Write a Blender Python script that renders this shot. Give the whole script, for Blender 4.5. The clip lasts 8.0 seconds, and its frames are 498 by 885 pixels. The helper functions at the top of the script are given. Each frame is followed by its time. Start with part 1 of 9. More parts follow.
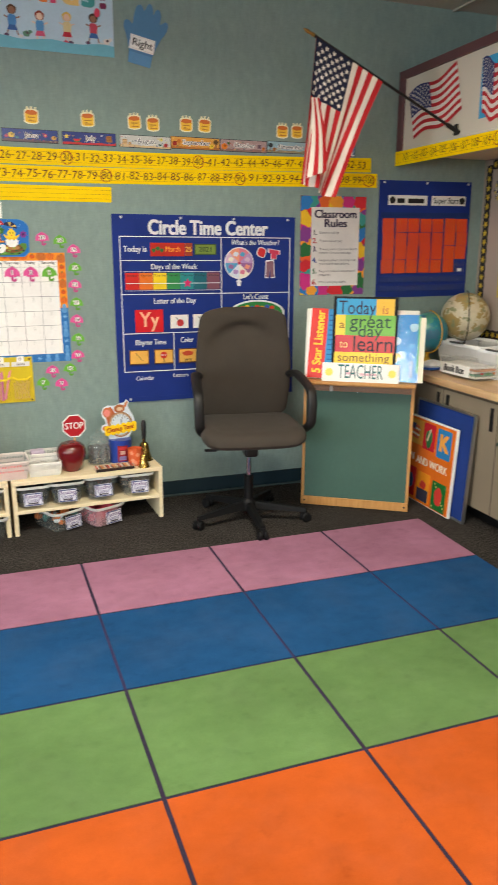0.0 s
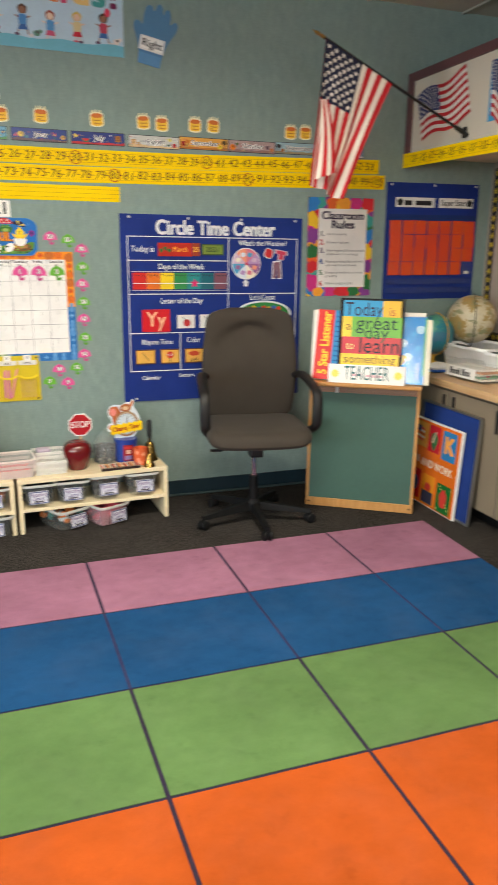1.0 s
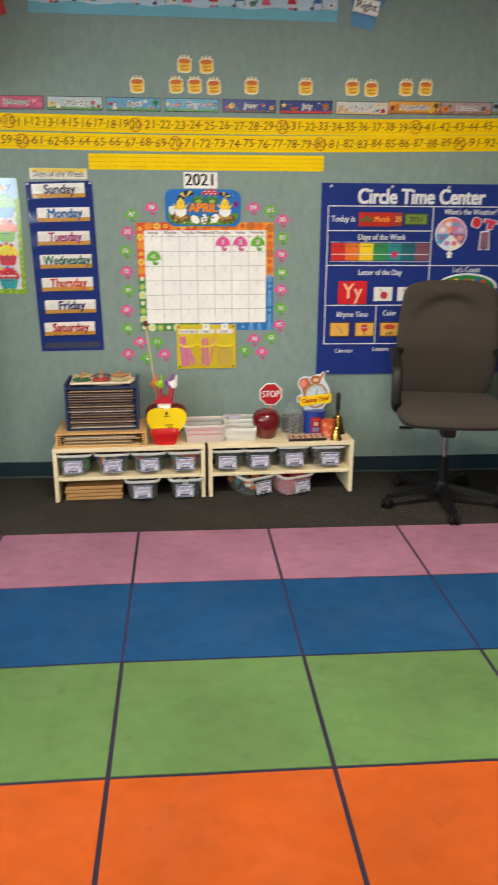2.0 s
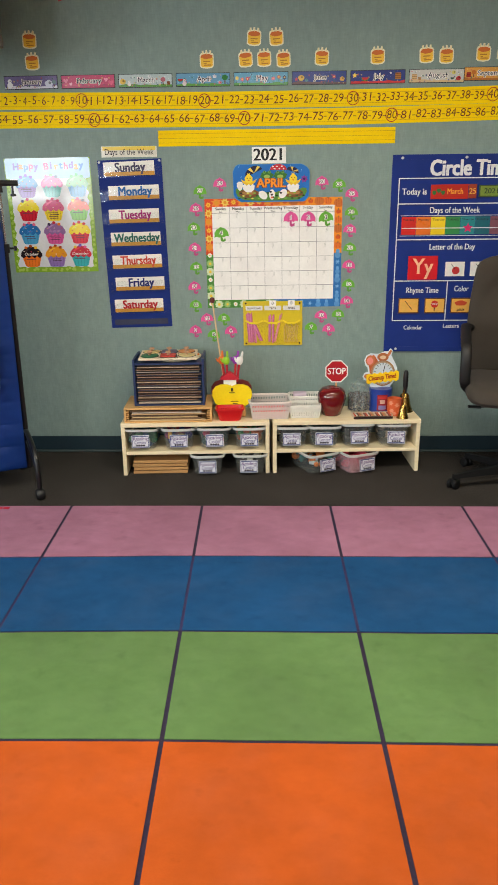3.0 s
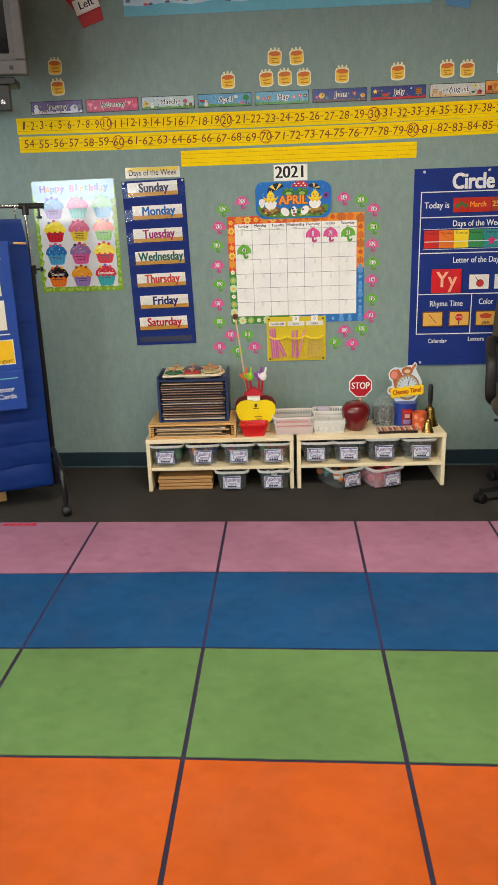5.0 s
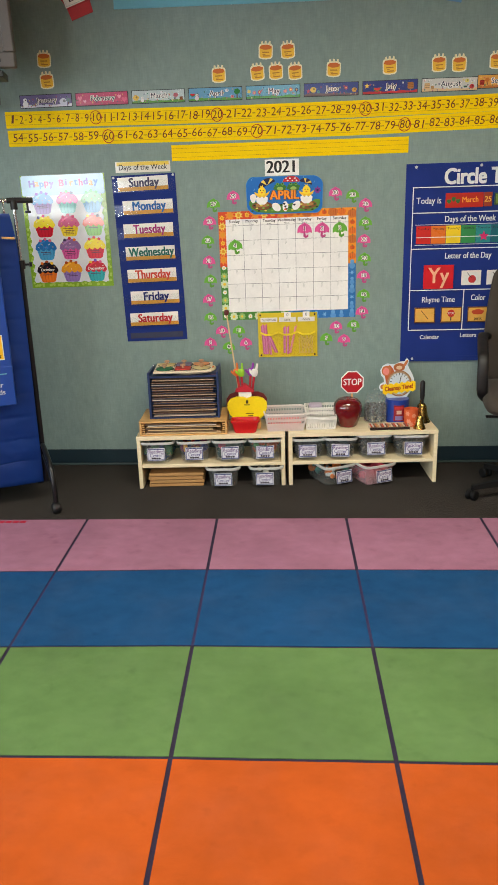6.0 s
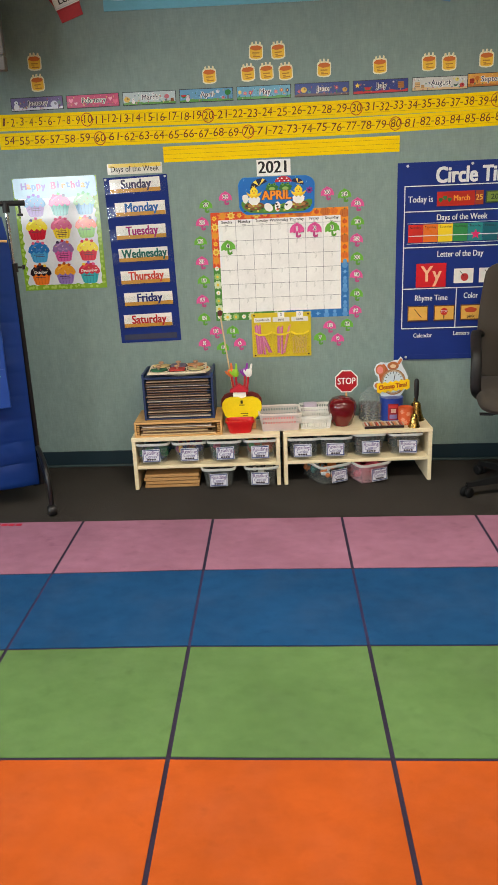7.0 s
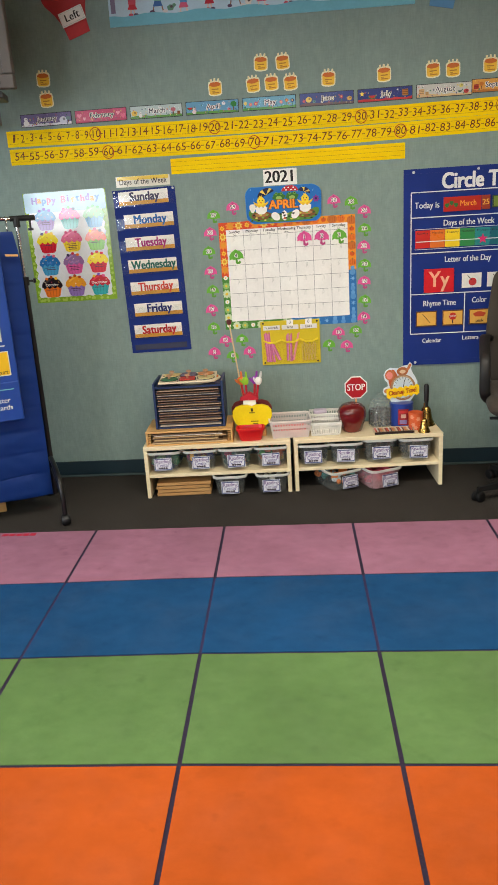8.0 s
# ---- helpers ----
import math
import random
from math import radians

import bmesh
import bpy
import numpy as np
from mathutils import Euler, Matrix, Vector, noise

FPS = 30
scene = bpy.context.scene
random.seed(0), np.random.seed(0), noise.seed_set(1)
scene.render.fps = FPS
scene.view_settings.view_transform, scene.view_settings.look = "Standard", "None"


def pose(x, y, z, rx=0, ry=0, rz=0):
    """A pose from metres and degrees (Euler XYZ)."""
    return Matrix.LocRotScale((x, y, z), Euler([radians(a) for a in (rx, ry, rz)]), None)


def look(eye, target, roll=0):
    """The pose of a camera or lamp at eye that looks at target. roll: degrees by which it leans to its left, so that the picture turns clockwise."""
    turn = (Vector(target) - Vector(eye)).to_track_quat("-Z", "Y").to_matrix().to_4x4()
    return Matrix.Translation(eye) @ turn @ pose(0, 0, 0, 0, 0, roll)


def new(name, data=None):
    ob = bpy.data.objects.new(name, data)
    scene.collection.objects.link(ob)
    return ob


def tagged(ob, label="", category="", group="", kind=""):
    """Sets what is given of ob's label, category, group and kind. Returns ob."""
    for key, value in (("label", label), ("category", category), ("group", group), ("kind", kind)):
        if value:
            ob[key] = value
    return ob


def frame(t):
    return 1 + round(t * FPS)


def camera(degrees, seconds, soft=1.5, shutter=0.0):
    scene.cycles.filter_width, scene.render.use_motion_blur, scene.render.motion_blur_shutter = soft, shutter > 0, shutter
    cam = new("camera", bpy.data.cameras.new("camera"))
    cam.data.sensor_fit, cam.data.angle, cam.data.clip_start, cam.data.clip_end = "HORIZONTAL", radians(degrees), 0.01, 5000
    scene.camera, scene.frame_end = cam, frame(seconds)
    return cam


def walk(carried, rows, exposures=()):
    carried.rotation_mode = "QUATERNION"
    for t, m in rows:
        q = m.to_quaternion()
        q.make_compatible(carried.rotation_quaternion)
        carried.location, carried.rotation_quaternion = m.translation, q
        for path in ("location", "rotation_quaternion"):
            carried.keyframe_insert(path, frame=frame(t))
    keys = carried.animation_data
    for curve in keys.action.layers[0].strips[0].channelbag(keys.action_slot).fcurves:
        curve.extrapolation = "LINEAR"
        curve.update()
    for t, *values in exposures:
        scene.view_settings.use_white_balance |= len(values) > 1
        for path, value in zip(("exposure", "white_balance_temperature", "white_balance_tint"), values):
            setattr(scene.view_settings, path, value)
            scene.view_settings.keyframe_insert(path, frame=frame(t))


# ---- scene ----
cam = camera(38.1, 8.0, soft=0.55, shutter=0.5)
PATH = [
    (0, (0.168, -3.937, 1.38), (0.821, -2.116, 0.873), 0.2),
    (0.5, (0.18, -3.943, 1.37), (0.923, -2.154, 0.873), 0.4),
    (0.7, (0.17, -3.941, 1.376), (0.909, -2.138, 0.868), 0.7),
    (1, (0.154, -3.937, 1.386), (0.799, -2.114, 0.878), 0.7),
    (1.2, (0.149, -3.929, 1.375), (0.689, -2.077, 0.866), 0.6),
    (1.5, (0.142, -3.916, 1.359), (0.507, -2.021, 0.835), 0.2),
    (1.7, (0.148, -3.914, 1.353), (0.421, -2.012, 0.815), 0.2),
    (2, (0.157, -3.912, 1.344), (0.297, -1.999, 0.778), 0.3),
    (2.2, (0.171, -3.911, 1.342), (0.244, -2.001, 0.754), 0.2),
    (3.3, (0.221, -3.931, 1.34), (0.122, -2.033, 0.716), -1.0),
    (3.5, (0.233, -3.93, 1.332), (0.111, -2.031, 0.715), -1.3),
    (4, (0.241, -3.938, 1.347), (0.094, -2.037, 0.743), -1.9),
    (4.2, (0.239, -3.939, 1.349), (0.09, -2.036, 0.751), -1.9),
    (5.3, (0.233, -3.922, 1.351), (0.088, -2.015, 0.766), -1.8),
    (5.5, (0.247, -3.917, 1.343), (0.102, -2.01, 0.758), -1.9),
    (6, (0.249, -3.909, 1.343), (0.118, -2.004, 0.749), -1.7),
    (6.5, (0.245, -3.913, 1.345), (0.123, -2.008, 0.747), -1.8),
    (7, (0.258, -3.914, 1.346), (0.136, -2.008, 0.751), -2.3),
    (7.5, (0.272, -3.921, 1.354), (0.139, -2.014, 0.765), -2.8),
    (8, (0.286, -3.932, 1.357), (0.121, -2.024, 0.781), -3.5),
]
walk(cam, [(t, look(eye, target, roll)) for t, eye, target, roll in PATH], [(0.0, 0.02), (0.5, 0.03), (1.0, 0.04), (1.5, -0.10), (2.2, -0.18), (3.4, -0.28), (8.0, -0.26)])

# ---- world, daylight and lamps ----
world = bpy.data.worlds.new("sky")
scene.world = world
world.use_nodes = True
wn = world.node_tree.nodes
sky = wn.new("ShaderNodeTexSky")
sky.sky_type, sky.sun_disc = "NISHITA", False
sky.sun_elevation, sky.sun_rotation = radians(40), radians(150)
world.node_tree.links.new(sky.outputs[0], wn["Background"].inputs[0])
wn["Background"].inputs[1].default_value = 0.12

ROOM_W, ROOM_E, ROOM_N, ROOM_S, ROOM_H = -4.3, 3.11, 0.0, -7.6, 2.705
SOUTH_WINDOWS = [(-3.2, 1.5, 88), (0.3, 1.5, 26)]                 # centre x, width and watts; the second is unseen, added as weak frontal fill
WEST_WINDOWS = [(-3.3, 1.5, 84), (-5.8, 1.5, 84)]    # centre y, width and watts
WIN_Z, WEST_Z = (1.28, 2.45), (0.75, 1.95)            # sill and head
TROFFERS = [(-1.3, -2.3, 25), (0.65, -2.15, 67), (2.4, -2.3, 9), (-2.0, -5.2, 38), (0.3, -5.2, 50), (2.1, -5.2, 16)]      # unseen ceiling light panels and their watts, set to fit glare and wall brightness


def area(name, m, w, h, watts, colour, spread=180):
    lamp = bpy.data.lights.new(name, "AREA")
    lamp.spread = radians(spread)
    lamp.shape, lamp.size, lamp.size_y, lamp.energy, lamp.color = "RECTANGLE", w, h, watts, colour
    ob = new(name, lamp)
    ob.matrix_world = m
    return ob


mid, tall = sum(WIN_Z) / 2, WIN_Z[1] - WIN_Z[0] - 0.1
west_mid, west_tall = sum(WEST_Z) / 2, WEST_Z[1] - WEST_Z[0] - 0.1
for wx, ww, watts in SOUTH_WINDOWS:
    area("window_daylight", look((wx, ROOM_S - 0.02, mid), (wx, 0, mid)), ww - 0.1, tall, watts, (0.90, 0.96, 1.0))
for wy, ww, watts in WEST_WINDOWS:
    area("window_daylight", look((ROOM_W - 0.02, wy, west_mid), (0, wy, west_mid)), ww - 0.1, west_tall, watts, (0.84, 0.93, 1.0))
for lx, ly, watts in TROFFERS:
    area("troffer_light", look((lx, ly, ROOM_H - 0.03), (lx, ly, 0)), 1.1, 0.5, watts, (1.0, 0.93, 0.78), 166)     # louvred: little light goes sideways
scene.view_settings.exposure = 0.0

# ---- materials ----
def lin(r, g, b):
    return tuple(((v / 255 + 0.055) / 1.055) ** 2.4 if v > 10 else v / 255 / 12.92 for v in (r, g, b))


def mixed(nt, fac, a, b, kind="MIX"):
    n = nt.nodes.new("ShaderNodeMix")
    n.data_type, n.blend_type = "RGBA", kind
    for sock, v in ((n.inputs[0], fac), (n.inputs[6], a), (n.inputs[7], b)):
        if isinstance(v, bpy.types.NodeSocket):
            nt.links.new(v, sock)
        elif isinstance(v, (int, float)):
            sock.default_value = v
        else:
            sock.default_value = (*v, 1)
    return n.outputs[2]


def grain(nt, scale, detail=3, stretch=(1, 1, 1), rough=0.55):
    co = nt.nodes.new("ShaderNodeTexCoord")
    mp = nt.nodes.new("ShaderNodeMapping")
    mp.inputs["Scale"].default_value = stretch
    no = nt.nodes.new("ShaderNodeTexNoise")
    no.inputs["Scale"].default_value, no.inputs["Detail"].default_value, no.inputs["Roughness"].default_value = scale, detail, rough
    nt.links.new(co.outputs["Object"], mp.inputs[0])
    nt.links.new(mp.outputs[0], no.inputs[0])
    return no.outputs[0]


def ramp(nt, value, lo, hi):
    n = nt.nodes.new("ShaderNodeMapRange")
    n.inputs[1].default_value, n.inputs[2].default_value = lo, hi
    nt.links.new(value, n.inputs[0])
    return n.outputs[0]


def mat(name, rgb, rough=0.6, metal=0.0, vary=0.06, scale=14.0, fine=0.04, fscale=180.0, bump=0.0, bscale=300.0, coat=0.0, spec=0.5,
        alpha=1.0, trans=0.0, stretch=(1, 1, 1), sheen=0.0, random=0.0):
    """A surface of one colour with stains at one scale, grain at another, and relief."""
    m = bpy.data.materials.new(name)
    m.use_nodes = True
    nt = m.node_tree
    p = nt.nodes["Principled BSDF"]
    base = lin(*rgb)
    dark, light = tuple(v * (1 - vary) for v in base), tuple(min(1, v * (1 + vary)) for v in base)
    col = mixed(nt, ramp(nt, grain(nt, scale, 4, stretch), 0.3, 0.7), dark, light)
    if fine:
        col = mixed(nt, 1.0, col, mixed(nt, ramp(nt, grain(nt, fscale, 2, stretch), 0.3, 0.7), (1 - 2 * fine,) * 3, (1,) * 3), "MULTIPLY")
    if random:
        info = nt.nodes.new("ShaderNodeObjectInfo")
        col = mixed(nt, 1.0, col, mixed(nt, info.outputs["Random"], (1 - random,) * 3, (1,) * 3), "MULTIPLY")
    nt.links.new(col, p.inputs["Base Color"])
    rr = nt.nodes.new("ShaderNodeMapRange")
    rr.inputs[3].default_value, rr.inputs[4].default_value = max(0.02, rough - 0.07), min(1, rough + 0.07)
    nt.links.new(grain(nt, scale * 2.3, 3), rr.inputs[0])
    nt.links.new(rr.outputs[0], p.inputs["Roughness"])
    p.inputs["Metallic"].default_value = metal
    p.inputs["Specular IOR Level"].default_value = spec
    p.inputs["Coat Weight"].default_value = coat
    p.inputs["Coat Roughness"].default_value = 0.12
    p.inputs["Alpha"].default_value = alpha
    p.inputs["Transmission Weight"].default_value = trans
    p.inputs["Sheen Weight"].default_value = sheen
    if bump:
        b = nt.nodes.new("ShaderNodeBump")
        b.inputs["Strength"].default_value, b.inputs["Distance"].default_value = bump, 0.002
        nt.links.new(grain(nt, bscale, 3, stretch), b.inputs["Height"])
        nt.links.new(b.outputs[0], p.inputs["Normal"])
    return m


def wall_vinyl():
    """Woven-look wall covering: threads both ways over slow stains."""
    m = bpy.data.materials.new("wall_vinyl")
    m.use_nodes = True
    nt = m.node_tree
    p = nt.nodes["Principled BSDF"]
    base = lin(131, 150, 144)
    sc = lambda k: tuple(v * k for v in base)
    slow = ramp(nt, grain(nt, 1.6, 4), 0.3, 0.7)
    col = mixed(nt, slow, sc(0.95), sc(1.04))
    # blotches of the printed weave, drawn out a little upwards
    col = mixed(nt, 1.0, col, mixed(nt, ramp(nt, grain(nt, 26.0, 5, (1, 1, 0.45), 0.7), 0.32, 0.68), (0.90, 0.905, 0.91), (1.06, 1.06, 1.06)), "MULTIPLY")
    up = ramp(nt, grain(nt, 1.0, 3, (150, 150, 22)), 0.32, 0.68)
    across = ramp(nt, grain(nt, 1.0, 3, (26, 26, 150)), 0.32, 0.68)
    col = mixed(nt, 1.0, col, mixed(nt, up, (0.935, 0.935, 0.94), (1.04, 1.04, 1.04)), "MULTIPLY")
    col = mixed(nt, 1.0, col, mixed(nt, across, (0.95, 0.95, 0.95), (1.03, 1.03, 1.03)), "MULTIPLY")
    nt.links.new(col, p.inputs["Base Color"])
    p.inputs["Roughness"].default_value = 0.62
    p.inputs["Specular IOR Level"].default_value = 0.35
    add = nt.nodes.new("ShaderNodeMath")
    nt.links.new(up, add.inputs[0])
    nt.links.new(across, add.inputs[1])
    b = nt.nodes.new("ShaderNodeBump")
    b.inputs["Strength"].default_value, b.inputs["Distance"].default_value = 0.22, 0.001
    nt.links.new(add.outputs[0], b.inputs["Height"])
    nt.links.new(b.outputs[0], p.inputs["Normal"])
    return m


def wood(name, a, b, along=(1, 14, 14), scale=6.0, rough=0.45, coat=0.0):
    """Timber: rings drawn out along the grain."""
    m = bpy.data.materials.new(name)
    m.use_nodes = True
    nt = m.node_tree
    p = nt.nodes["Principled BSDF"]
    g = ramp(nt, grain(nt, scale, 5, along, 0.6), 0.3, 0.7)
    col = mixed(nt, g, lin(*a), lin(*b))
    col = mixed(nt, 1.0, col, mixed(nt, ramp(nt, grain(nt, 2.2, 3), 0.3, 0.7), (0.9, 0.89, 0.87), (1.04, 1.04, 1.04)), "MULTIPLY")
    nt.links.new(col, p.inputs["Base Color"])
    p.inputs["Roughness"].default_value = rough
    p.inputs["Coat Weight"].default_value = coat
    bp = nt.nodes.new("ShaderNodeBump")
    bp.inputs["Strength"].default_value, bp.inputs["Distance"].default_value = 0.15, 0.001
    nt.links.new(g, bp.inputs["Height"])
    nt.links.new(bp.outputs[0], p.inputs["Normal"])
    return m


def carpet(name, dark, light, scale=420, patch=2.5, bump=0.8, vary=(0.85, 1.1), band=0.15, fleck=0.0):
    """Short looped pile: speckled, with trodden patches."""
    m = bpy.data.materials.new(name)
    m.use_nodes = True
    nt = m.node_tree
    p = nt.nodes["Principled BSDF"]
    loops = ramp(nt, grain(nt, scale, 4, (1, 1, 1), 0.7), 0.5 - band, 0.5 + band)
    col = mixed(nt, loops, lin(*dark), lin(*light))
    col = mixed(nt, 1.0, col, mixed(nt, ramp(nt, grain(nt, patch, 5), 0.3, 0.7), (vary[0],) * 3, (vary[1],) * 3), "MULTIPLY")
    col = mixed(nt, 1.0, col, mixed(nt, ramp(nt, grain(nt, patch * 6, 5, (1, 1.35, 1)), 0.3, 0.7), (0.90,) * 3, (1.05,) * 3), "MULTIPLY")
    if fleck:                                              # heathered yarn: paler and darker tufts
        col = mixed(nt, 1.0, col, mixed(nt, ramp(nt, grain(nt, scale * 0.5, 2, (1, 1, 1), 0.6), 0.36, 0.64), (1 - fleck,) * 3, (1 + fleck,) * 3), "MULTIPLY")
    # small trodden-in stains
    col = mixed(nt, 1.0, col, mixed(nt, ramp(nt, grain(nt, patch * 5.5, 5, (1, 1, 1), 0.6), 0.59, 0.76), (1,) * 3, (0.82,) * 3), "MULTIPLY")
    # dusty wear: pale fluff in worn patches
    worn = ramp(nt, grain(nt, patch * 2.3, 5), 0.45, 0.85)
    dust = nt.nodes.new("ShaderNodeMath")
    dust.operation = "MULTIPLY"
    dust.inputs[1].default_value = 0.05
    nt.links.new(worn, dust.inputs[0])
    col = mixed(nt, dust.outputs[0], col, (0.28, 0.26, 0.25))
    nt.links.new(col, p.inputs["Base Color"])
    p.inputs["Roughness"].default_value = 0.95
    p.inputs["Specular IOR Level"].default_value = 0.08
    b = nt.nodes.new("ShaderNodeBump")
    b.inputs["Strength"].default_value, b.inputs["Distance"].default_value = bump, 0.003
    nt.links.new(loops, b.inputs["Height"])
    nt.links.new(b.outputs[0], p.inputs["Normal"])
    return m


PALETTE = {}


def paper(r, g, b, gloss=0.55, coat=0.0):
    """Printed paper or card of a colour; the same colour gives the same material."""
    key = (r, g, b, gloss, coat)
    if key not in PALETTE:
        waves = (0.35, 11) if coat else (0.04, 40)
        PALETTE[key] = mat("printed_card", (r, g, b), gloss, vary=0.05, scale=9, fine=0.03, fscale=90, bump=waves[0], bscale=waves[1], coat=coat, spec=0.35)
    return PALETTE[key]


def plastic(r, g, b, rough=0.35):
    key = ("plastic", r, g, b, rough)
    if key not in PALETTE:
        PALETTE[key] = mat("plastic", (r, g, b), rough, vary=0.05, scale=25, fine=0.02, bump=0.05, bscale=260)
    return PALETTE[key]


def fabric(r, g, b, rough=0.75, bump=0.3):
    key = ("fabric", r, g, b)
    if key not in PALETTE:
        PALETTE[key] = mat("woven_fabric", (r, g, b), rough, vary=0.1, scale=5, fine=0.06, fscale=500, bump=bump, bscale=7, spec=0.3)
    return PALETTE[key]


VINYL = wall_vinyl()
CARPET = carpet("carpet_tile", (10, 9, 9), (79, 74, 70), 165, 1.8, 0.3, band=0.11, fleck=0.4)
CEIL = mat("ceiling_tile", (196, 188, 174), 0.9, vary=0.05, scale=3, fine=0.1, fscale=120, bump=0.5, bscale=160)
TBAR = mat("ceiling_grid", (172, 166, 154), 0.5)
PLASTER = mat("painted_wall", (162, 152, 138), 0.7, vary=0.05, scale=2, fine=0.03, bump=0.1)
# unseen south and west walls: plaster darkened so that less light bounces back
DIMMED_PLASTER = mat("bounce_dimmed_wall", (118, 110, 98), 0.7, vary=0.05, scale=2, fine=0.03, bump=0.1)
TAN = mat("tan_panel", (208, 199, 182), 0.75, vary=0.04, scale=2.5, fine=0.03, fscale=200, bump=0.12, bscale=150)
TAUPE = mat("taupe_backing_paper", (176, 160, 148), 0.7, vary=0.05, scale=3, fine=0.02)
MAROON = mat("maroon_trim", (96, 62, 64), 0.5, vary=0.1, scale=6)
RUBBER = mat("dark_teal_rubber", (23, 44, 53), 0.45, vary=0.12, scale=4, fine=0.05)
RUBBER_LIP = mat("scuffed_rubber_lip", (56, 70, 72), 0.5, vary=0.15, scale=9)
BIRCH = wood("whitewashed_birch", (230, 211, 170), (240, 225, 192))
MAPLE = wood("maple_board", (204, 152, 88), (222, 176, 112))
OAK_EDGE = wood("easel_wood", (184, 130, 68), (206, 154, 90), (14, 14, 1))
LAMINATE = wood("wood_laminate", (206, 166, 118), (224, 188, 142), (12, 1, 12), 5.0, 0.35, 0.1)
CABINET = mat("grey_laminate", (138, 125, 106), 0.45, vary=0.05, scale=3, fine=0.03, bump=0.06)
BLACK = mat("black_plastic", (18, 18, 19), 0.45, vary=0.15, scale=12, fine=0.04, bump=0.1)
BLACK_METAL = mat("black_enamel", (17, 17, 19), 0.35, vary=0.15, scale=12)
NYLON_BLACK = mat("matt_black_nylon", (15, 15, 16), 0.6, vary=0.12, scale=12, fine=0.04, bump=0.1, spec=0.25)
ARM_PLASTIC = mat("moulded_black_arm", (20, 19, 19), 0.55, vary=0.1, scale=9, fine=0.05, fscale=300, bump=0.12, bscale=350)
CHROME = mat("chrome", (200, 200, 200), 0.15, 1.0, vary=0.05)
BRASS = mat("brass", (196, 158, 84), 0.25, 1.0, vary=0.15, scale=18)
UPHOLSTERY = mat("brown_grey_upholstery", (57, 49, 40), 0.8, vary=0.1, scale=5, fine=0.07, fscale=420, bump=0.35, bscale=420, sheen=0.05)
NAVY = fabric(20, 46, 124)
NYLON = mat("coated_nylon", (25, 68, 152), 0.45, vary=0.08, scale=6, fine=0.03, fscale=400, bump=0.25, bscale=26, spec=0.5)
CHALK = mat("green_chalkboard", (62, 96, 84), 0.6, vary=0.08, scale=2.5, fine=0.03, fscale=60, bump=0.03)
CLEAR = mat("clear_plastic", (220, 224, 220), 0.15, vary=0.02, alpha=0.075, bump=0.03)
BIN_CLEAR = mat("cloudy_clear_plastic", (206, 210, 204), 0.18, vary=0.06, alpha=0.075, bump=0.03)
CLEAR_RIM = mat("clear_plastic_rim", (226, 228, 224), 0.2, vary=0.02, alpha=0.72, bump=0.03)
CLEAR_FILM = mat("clear_film", (225, 230, 235), 0.1, 1.0, vary=0.02, alpha=0.035, bump=0.5, bscale=35)
WHITE = paper(243, 241, 236)
INK = paper(24, 24, 26)
GREY_INK = paper(112, 112, 114)
GLASS = mat("window_glass", (240, 245, 245), 0.03, vary=0.0, fine=0, trans=1.0, alpha=0.15)
DIFFUSER = mat("white_acrylic", (236, 236, 232), 0.4, vary=0.02, bump=0.2, bscale=90)

# ---- shape helpers ----
SCRATCH = bpy.data.meshes.new("scratch")
TYPE = bpy.data.curves.new("lettering", "FONT")
TYPESETTER = bpy.data.objects.new("lettering", TYPE)


def thing(name, m, label, category, group="", kind=""):
    ob = new(name)
    ob.empty_display_size = 0.05
    ob.matrix_basis = m
    return tagged(ob, label, category, group, kind)


def part(name, bm, material, parent=None, label="", smooth=False):
    """Link a bmesh as one mesh object under a thing or a part."""
    me = bpy.data.meshes.new(name)
    bmesh.ops.recalc_face_normals(bm, faces=bm.faces)
    bm.to_mesh(me)
    bm.free()
    if smooth:
        for f in me.polygons:
            f.use_smooth = True
        me.set_sharp_from_angle(angle=radians(40))
    me.materials.append(material)
    ob = new(name, me)
    ob.parent = parent
    if label:
        ob["label"] = label
    return ob


def again(ob, m, parent=None):
    """Another piece on the same mesh."""
    c = new(ob.name.split(".")[0], ob.data)
    c.parent = parent or ob.parent
    c.matrix_basis = m
    return c


def moved(bm, m):
    bmesh.ops.transform(bm, matrix=m, verts=bm.verts)
    return bm


def join(*bms):
    """Several bmeshes of one part in one."""
    out = bmesh.new()
    for b in bms:
        b.to_mesh(SCRATCH)
        b.free()
        out.from_mesh(SCRATCH)
    return out


def box(x0, x1, y0, y1, z0, z1, bevel=0.0, seg=2):
    bm = bmesh.new()
    bmesh.ops.create_cube(bm, size=1.0)
    moved(bm, Matrix.Translation(((x0 + x1) / 2, (y0 + y1) / 2, (z0 + z1) / 2)) @ Matrix.Diagonal((abs(x1 - x0), abs(y1 - y0), abs(z1 - z0), 1)))
    if bevel:
        bmesh.ops.bevel(bm, geom=bm.edges[:], offset=bevel, segments=seg, affect="EDGES", profile=0.5)
    return bm


def prism(pts, z0=0.0, z1=0.002):
    """A flat outline with thickness, drawn in x and y."""
    bm = bmesh.new()
    low, top = [bm.verts.new((x, y, z0)) for x, y in pts], [bm.verts.new((x, y, z1)) for x, y in pts]
    bm.faces.new(top)
    bm.faces.new(low[::-1])
    for i in range(len(pts)):
        j = (i + 1) % len(pts)
        bm.faces.new((low[i], low[j], top[j], top[i]))
    return bm


